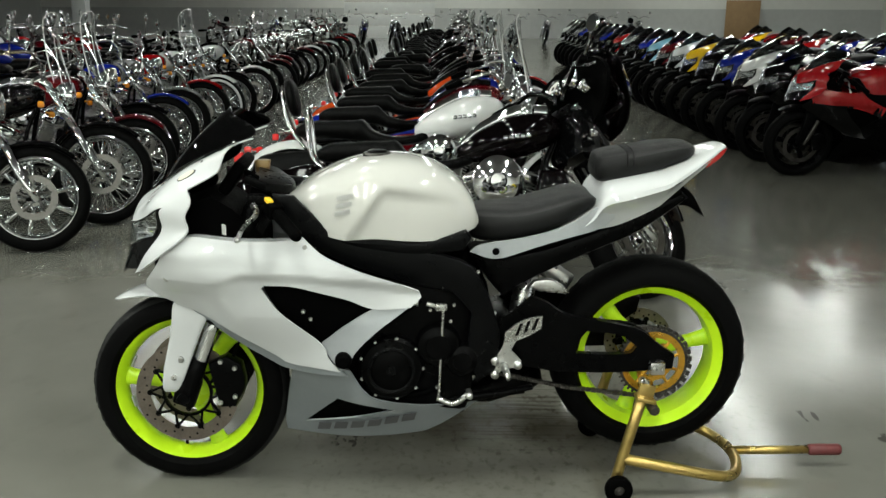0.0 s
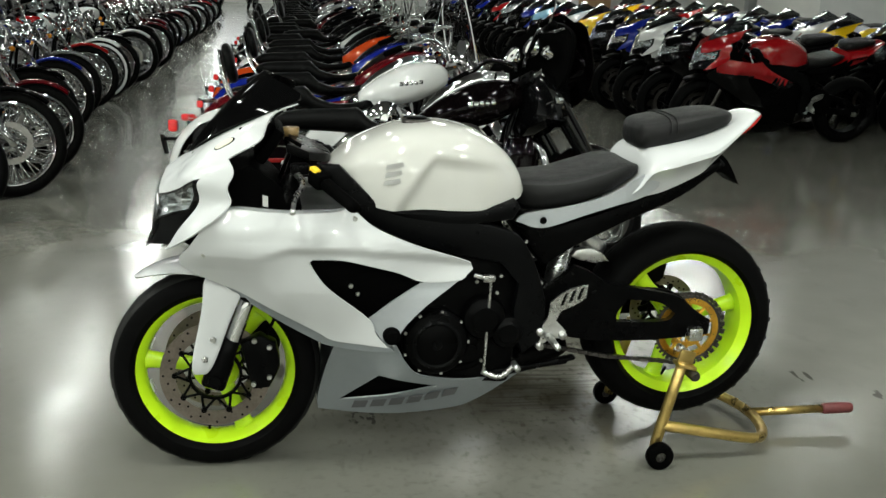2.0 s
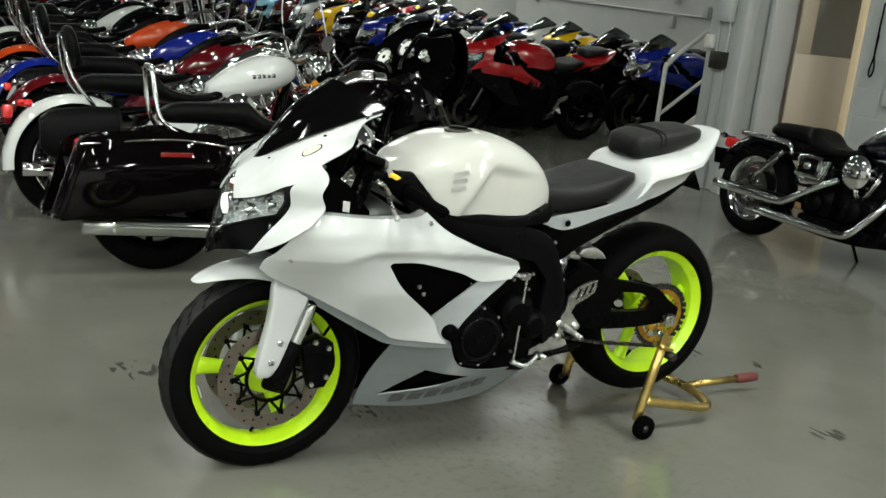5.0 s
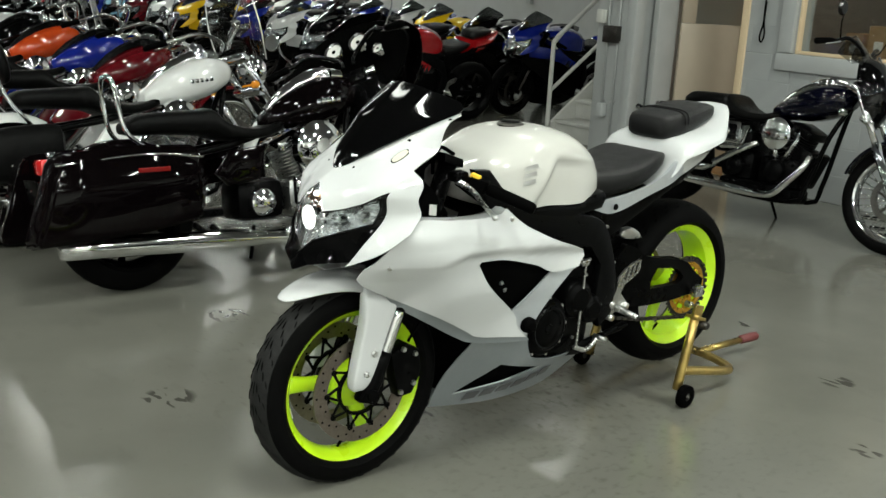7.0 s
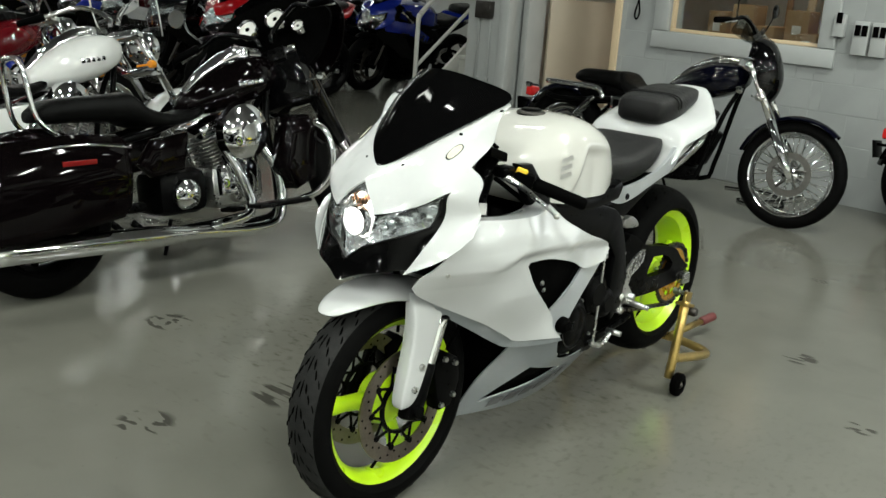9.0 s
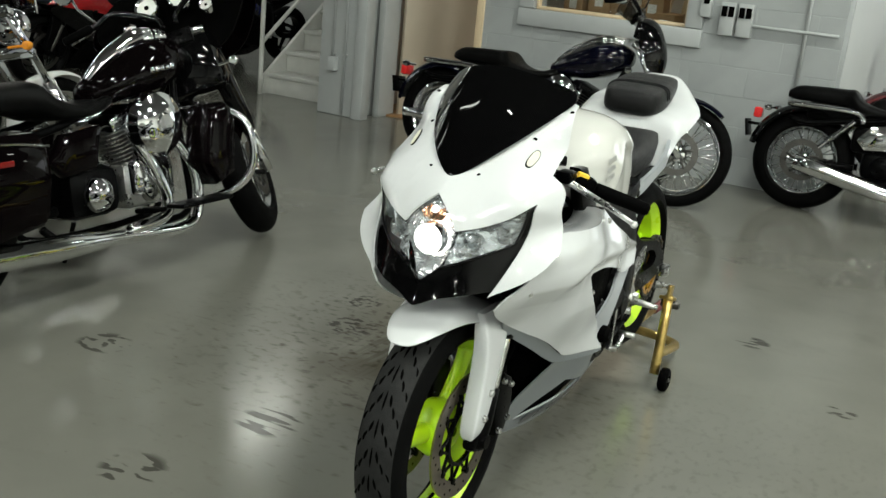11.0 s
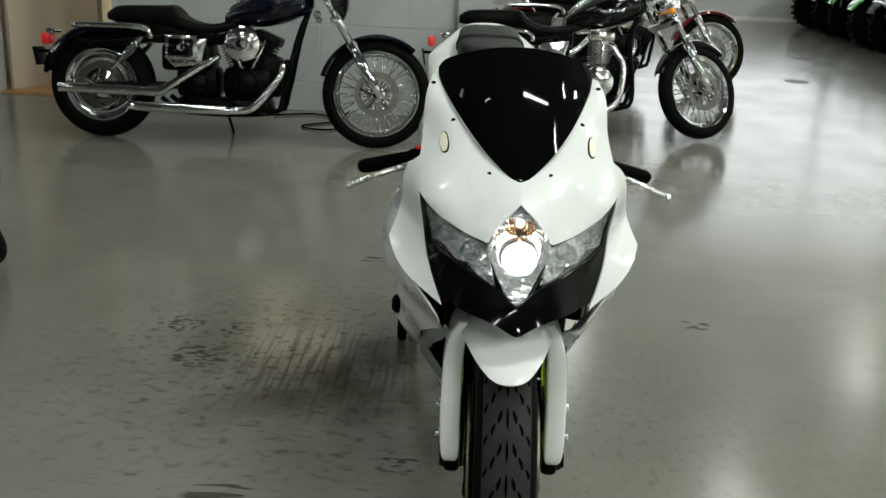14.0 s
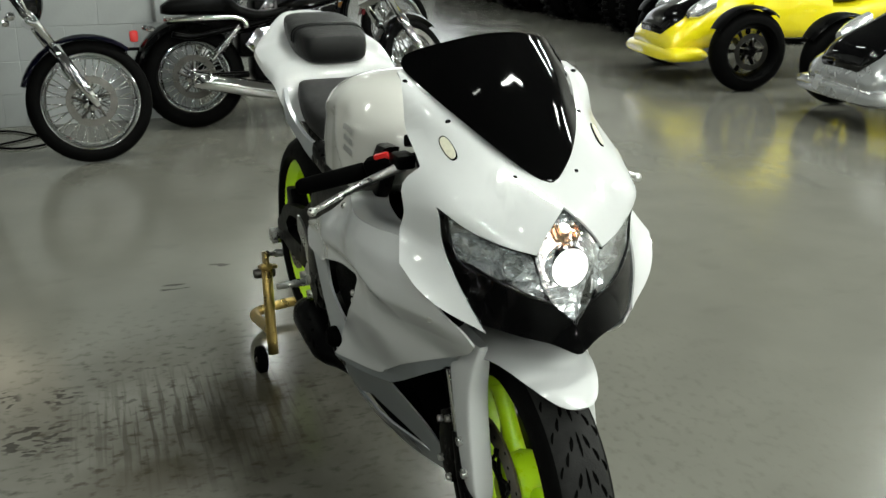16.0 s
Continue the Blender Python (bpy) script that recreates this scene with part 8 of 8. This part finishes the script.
def row_cruiser(kind, x, y, turn, paint, word, where, lean=8.0):
    ob = copy_thing(KINDS[kind], pose(x, y, 0, lean, 0, turn))
    if y > 11 or x < -5:
        thin_out(ob)
    return tagged(repaint(ob, paint), f"{word} cruiser {TAIL[kind]}", "motorcycle", where)


seq = [("tourer", GLOSS_BLACK, "black"), ("backrest", WHITE_GLOSS, "white"), ("tourer", GLOSS_BLACK, "black"), ("plain", RED_GLOSS, "red"), ("backrest", GLOSS_BLACK, "black"), ("tourer", DARK_RED, "dark red"), ("tourer", GLOSS_BLACK, "black"), ("plain", SILVER_GLOSS, "silver")]
for k in range(26):
    kind, paint, word = seq[k] if k < len(seq) else (rng.choice(["plain", "backrest", "backrest", "tourer"]), *rng.choice(COLOURS))
    row_cruiser(kind, 0.07 + rng.uniform(-0.18, 0.18), 6.45 + 0.86 * k + rng.uniform(-0.06, 0.06), 180 + rng.uniform(-9, 9), paint, word, "middle row")

# ---- the west row: fronts to the aisle, and the row behind it ----
first = cruiser("black cruiser with cast front wheel at the aisle", GLOSS_BLACK, base=1.62, front_r=0.32, spokes=9, screen=True, steer=16, group="west row")
first.matrix_basis = pose(-3.21, 3.0, 0, 8, 0, 180)
second = cruiser("black cruiser with laced wire front wheel at the aisle", GLOSS_BLACK, base=1.64, front_r=0.335, spokes=40, steer=14, screen=True, group="west row")
second.matrix_basis = pose(-3.08, 3.80, 0, 8, 0, 180)
third = cruiser("dark red cruiser with chrome fork at the aisle", DARK_RED, base=1.62, front_r=0.315, spokes=9, steer=10, screen=True, group="west row")
third.matrix_basis = pose(-3.1, 4.62, 0, 8, 0, 180)
seq = [("plain", GLOSS_BLACK, "black"), ("plain", BLUE_GLOSS, "blue"), ("plain", SILVER_GLOSS, "silver"), ("plain", RED_GLOSS, "red"), ("tourer", WHITE_GLOSS, "white"), ("plain", GLOSS_BLACK, "black"), ("plain", WHITE_GLOSS, "white"), ("tourer", GLOSS_BLACK, "black"), ("plain", DARK_RED, "dark red")]
ROW_Y = [5.42, 6.34, 7.22, 8.16, 8.92, 9.66, 10.8] + [11.9 + 1.02 * k for k in range(17)]
for k, y in enumerate(ROW_Y):
    kind, paint, word = seq[k] if k < len(seq) else (rng.choice(["plain", "plain", "plain", "tourer"]), *rng.choice(COLOURS))
    row_cruiser(kind, -3.30 - 0.02 * k + rng.uniform(-0.08, 0.08), y, 180 + rng.uniform(-7, 7), paint, word, "west row")
for k in range(14):
    kind, (paint, word) = rng.choice(["plain", "plain", "tourer"]), rng.choice(COLOURS)
    row_cruiser(kind, -5.75 + rng.uniform(-0.1, 0.1), 4.6 + 0.88 * k, rng.uniform(-4, 4), paint, word, "row behind the west row", 6.0)

# rows farther west, and bikes that stand along the end of the hall
for x0, y0, n, face, where in ((-7.4, 4.0, 15, 180, "third west row"), (-9.6, 4.4, 14, 0, "fourth west row")):
    for k in range(n):
        kind, (paint, word) = rng.choice(["plain", "tourer", "tourer"]), rng.choice(COLOURS)
        row_cruiser(kind, x0 + rng.uniform(-0.1, 0.1), y0 + 0.95 * k, face + rng.uniform(-5, 5), paint, word, where, 6.0)
for k in range(15):
    kind, (paint, word) = rng.choice(["plain", "tourer", "tourer"]), rng.choice(COLOURS)
    row_cruiser(kind, -9.0 + 1.15 * k + rng.uniform(-0.1, 0.1), 37.5 + rng.uniform(-0.4, 0.4), 90 + rng.uniform(-8, 8), paint, word, "end row")

# ---- the sport bikes of the east rows ----
PLAIN = dict(main=RED_GLOSS, side=RED_GLOSS, strut=SATIN_BLACK, belly=SATIN_BLACK, guard=SATIN_BLACK, tank=RED_GLOSS, tail=RED_GLOSS, tail_side=SATIN_BLACK, rim=SATIN_BLACK, front_tyre=RUBBER, rear_tyre=RUBBER, screen=SMOKED, lamp=REFLECTOR, pipe=DARK_STEEL)
DOWN = math.degrees(math.asin((RA.z - 0.312) / (RA.x - FA.x)))


def parked_sport(x, y, turn, lean=8.0):
    """Both wheels on the ground, leaning to its left; x, y: where the front wheel stands."""
    return pose(x, y, 0, 0, 0, turn) @ Matrix.Rotation(radians(lean), 4, "X") @ Matrix.Translation((0, 0, 0.298)) @ Matrix.Rotation(radians(DOWN), 4, "Y") @ Matrix.Translation((-FA.x, 0, -FA.z))


sport = sportbike("red and black sport motorcycle leaning on its side stand", PLAIN, "east row", hero=False)
sport.matrix_basis = parked_sport(3.13, 6.05, 3)
SPORT_COLOURS = [(GLOSS_BLACK, "black"), (WHITE_GLOSS, "white"), (BLUE_GLOSS, "blue"), (GLOSS_BLACK, "black"), (YELLOW_GLOSS, "yellow"), (WHITE_GLOSS, "white"), (DARK_RED, "dark red"), (SKY_BLUE, "light blue"), (BLUE_GLOSS, "blue"), (GLOSS_BLACK, "black"), (SILVER_GLOSS, "silver"), (RED_GLOSS, "red")]
for k in range(22):
    paint, word = SPORT_COLOURS[k] if k < len(SPORT_COLOURS) else rng.choice(SPORT_COLOURS)
    ob = copy_thing(sport, parked_sport(3.11 - 0.006 * k, 6.86 + 0.80 * k, rng.uniform(-3, 4)))
    if k > 6:
        thin_out(ob)
    tagged(repaint(ob, paint), f"{word} sport motorcycle leaning on its side stand in the row", "motorcycle", "east row")
seq = [(BLUE_GLOSS, "blue"), (GLOSS_BLACK, "black"), (YELLOW_GLOSS, "yellow"), (WHITE_GLOSS, "white"), (BLUE_GLOSS, "blue"), (GLOSS_BLACK, "black")]
for k in range(13):
    paint, word = seq[k] if k < len(seq) else rng.choice(SPORT_COLOURS)
    ob = copy_thing(sport, parked_sport(5.35 + rng.uniform(-0.1, 0.1), 6.35 + 0.82 * k, rng.uniform(-4, 4)))
    if k > 3:
        thin_out(ob)
    tagged(repaint(ob, paint), f"{word} sport motorcycle in the second row by the wall", "motorcycle", "second east row")

# ---- far end of the hall ----
stack = thing("plywood_stack", "stack of pale plywood sheets leaning at the end wall", "plywood")
for k in range(4):
    bm = bmesh.new()
    box(bm, (1.5 - 0.08 * k, 0.018, 1.75), pose(13.45 + 0.05 * k, 45.80 - 0.05 * k, 0.875, 4 + k, 0, 0), 0.002)
    part("sheet", bm, CARD, stack)

# ---- three-wheelers and quads by the south side ----
def three_wheeler(label, paint, m):
    t = thing("three_wheel_roadster", label, "three-wheeler", "three-wheelers", m=m)
    # faces -x, two wheels in front
    for s in (-1, 1):
        spoked_wheel(t, "front_wheel", (-0.85, s * 0.66, 0.30), 0.30, 0.17, 0.20, 6, True, SATIN_BLACK, (s,))
        fender((-0.85, s * 0.66, 0.30), 0.335, 0.09, 150, 50, SATIN_BLACK, t, "front_fender", 0.02)
        bm = bmesh.new()
        tube(bm, [(-0.85, s * 0.60, 0.30), (-0.72, s * 0.22, 0.32)], 0.022, 8, 1)
        tube(bm, [(-0.80, s * 0.56, 0.42), (-0.60, s * 0.22, 0.46)], 0.018, 8, 1)
        part("suspension_arm", bm, SATIN_BLACK, t)
    spoked_wheel(t, "rear_wheel", (0.86, 0, 0.31), 0.31, 0.22, 0.20, 6, True, SATIN_BLACK, (1,))
    bm = lofted(bmesh.new(), [(-1.34, 0.24, 0.34, 0.30), (-1.28, 0.20, 0.44, 0.36), (-1.05, 0.22, 0.60, 0.34), (-0.80, 0.25, 0.76, 0.30), (-0.50, 0.30, 0.92, 0.30), (-0.25, 0.32, 0.96, 0.26), (0.05, 0.34, 0.84, 0.22)], 20, 4, 0.7)
    part("front_body", bm, paint, t, angle=60)
    bm = lofted(bmesh.new(), [(-1.36, 0.19, 0.26, 0.40), (-1.30, 0.17, 0.30, 0.46), (-1.10, 0.17, 0.30, 0.44), (-1.0, 0.18, 0.26, 0.36)], 16, 3, 0.6)
    part("bumper", bm, paint, t, angle=60)
    bm = lofted(bmesh.new(), [(-1.325, 0.36, 0.44, 0.20), (-1.24, 0.38, 0.54, 0.24), (-1.0, 0.50, 0.66, 0.22), (-0.8, 0.62, 0.765, 0.16)], 16, 3, 0.7)
    part("grille_panel", bm, GLOSS_BLACK, t, angle=60)
    for s in (-1, 1):
        bm = lofted(bmesh.new(), [(-1.16, 0.50, 0.56, 0.03), (-1.08, 0.50, 0.62, 0.06), (-0.95, 0.56, 0.68, 0.05)], 12, 3, 0.8)
        bmesh.ops.translate(bm, vec=(0, s * 0.28, 0), verts=bm.verts)
        part("headlamp", bm, REFLECTOR, t)
        bm = lofted(bmesh.new(), [(-0.66, 0.40, 0.62, 0.05), (-0.40, 0.34, 0.74, 0.08), (0.0, 0.34, 0.66, 0.06)], 12, 3, 0.7)
        bmesh.ops.translate(bm, vec=(0, s * 0.34, 0), verts=bm.verts)
        part("side_panel", bm, paint, t, angle=60)
    bm = lofted(bmesh.new(), [(0.0, 0.62, 0.74, 0.14), (0.2, 0.58, 0.70, 0.18), (0.42, 0.60, 0.78, 0.18), (0.5, 0.64, 0.86, 0.16), (0.9, 0.70, 0.86, 0.14), (1.0, 0.74, 0.82, 0.08)], 16, 3, 0.6)
    part("seat", bm, VINYL, t, angle=70)
    bm = lofted(bmesh.new(), [(0.0, 0.30, 0.60, 0.16), (0.4, 0.34, 0.60, 0.16), (0.9, 0.50, 0.72, 0.15), (1.1, 0.60, 0.74, 0.10)], 16, 3, 0.7)
    part("rear_body", bm, paint, t, angle=60)
    bm = bmesh.new()
    tube(bm, [(-0.10, -0.40, 0.98), (-0.22, -0.20, 1.02), (-0.26, 0, 1.0), (-0.22, 0.20, 1.02), (-0.10, 0.40, 0.98)], 0.014, 10)
    part("handlebar", bm, SATIN_BLACK, t)
    return t


three_wheeler("yellow and black three-wheel roadster with black front wheels", CANARY, pose(4.78, -4.86, 0, 0, 0, -96))
three_wheeler("silver three-wheel roadster with black front wheels", SILVER_GLOSS, pose(2.88, -5.08, 0, 0, 0, -94))


def quad(label, paint):
    q = thing("quad_bike", label, "quad bike", "quads")
    for x in (-0.60, 0.60):
        for s in (-1, 1):
            w = thing_part("wheel", q)
            bm = wheel_tyre(bmesh.new(), (x, s * 0.44, 0.29), 0.29, 0.24, 0.15, 30)
            for k in range(22):
                a = 2 * math.pi * k / 22
                for d in (-0.06, 0.06):
                    box(bm, (0.03, 0.09, 0.022), Matrix.Translation((x + 0.287 * math.cos(a + d), s * 0.44 + d, 0.29 + 0.287 * math.sin(a + d))) @ Matrix.Rotation(-a - d + math.pi / 2, 4, "Y"))
            tagged(part("tyre", bm, RUBBER, w))
            bm = lathe(bmesh.new(), [(0.15, 0.06), (0.13, 0.07), (0.10, 0.03), (0.05, 0.04), (0, 0.05)], 18, (x, s * 0.44, 0.29), "y", turn=None if s > 0 else Matrix.Rotation(math.pi, 3, "Z"))
            part("rim", bm, SATIN_BLACK, w)
            fender((x, s * 0.42, 0.29), 0.36, 0.16, 155, 25, paint, q, "front_fender", 0.02)
    bm = bmesh.new()
    box(bm, (1.3, 0.34, 0.22), pose(0, 0, 0.40), 0.06)
    part("chassis", bm, SATIN_BLACK, q)
    bm = lofted(bmesh.new(), [(-0.85, 0.52, 0.62, 0.22), (-0.6, 0.55, 0.76, 0.26), (-0.3, 0.58, 0.82, 0.18), (0.1, 0.60, 0.76, 0.15), (0.7, 0.62, 0.74, 0.22), (0.85, 0.62, 0.70, 0.16)], 16, 3, 0.7)
    part("body_panel", bm, paint, q, angle=60)
    bm = lofted(bmesh.new(), [(-0.1, 0.74, 0.82, 0.12), (0.2, 0.74, 0.83, 0.15), (0.55, 0.74, 0.84, 0.15), (0.65, 0.75, 0.80, 0.10)], 14, 3, 0.6)
    part("seat", bm, VINYL, q, angle=70)
    bm = bmesh.new()
    tube(bm, [(-0.22, -0.38, 1.0), (-0.34, -0.14, 1.02), (-0.36, 0, 0.98), (-0.34, 0.14, 1.02), (-0.22, 0.38, 1.0)], 0.013, 8)
    rod(bm, (-0.36, 0, 0.98), (-0.48, 0, 0.7), 0.02, 8)
    part("handlebar", bm, SATIN_BLACK, q)
    bm = bmesh.new()
    for y in (-0.2, 0.2):
        rod(bm, (-0.95, y, 0.45), (-0.95, y, 0.66), 0.012, 8)
    tube(bm, [(-0.95, -0.26, 0.58), (-0.98, 0, 0.60), (-0.95, 0.26, 0.58)], 0.016, 8)
    part("front_bumper", bm, ALU, q)
    return q


quad_a = quad("dark quad bike with knobbly black tyres", GLOSS_BLACK)
quad_a.matrix_basis = pose(8.05, -5.45, 0, 0, 0, -92)
GREEN = mat("green_gloss_paint", (0.05, 0.36, 0.03), 0.2, 0, 0.5)
for k, (x, paint, word) in enumerate(((6.75, GLOSS_BLACK, "black"), (9.35, SATIN_BLACK, "dark grey"), (10.6, GREEN, "green"), (11.9, GLOSS_BLACK, "black"))):
    ob = copy_thing(quad_a, pose(x, -5.4 + 0.08 * k, 0, 0, 0, -92 + 3 * (k % 2)))
    tagged(repaint(ob, paint), f"{word} quad bike with knobbly black tyres", "quad bike", "quads")
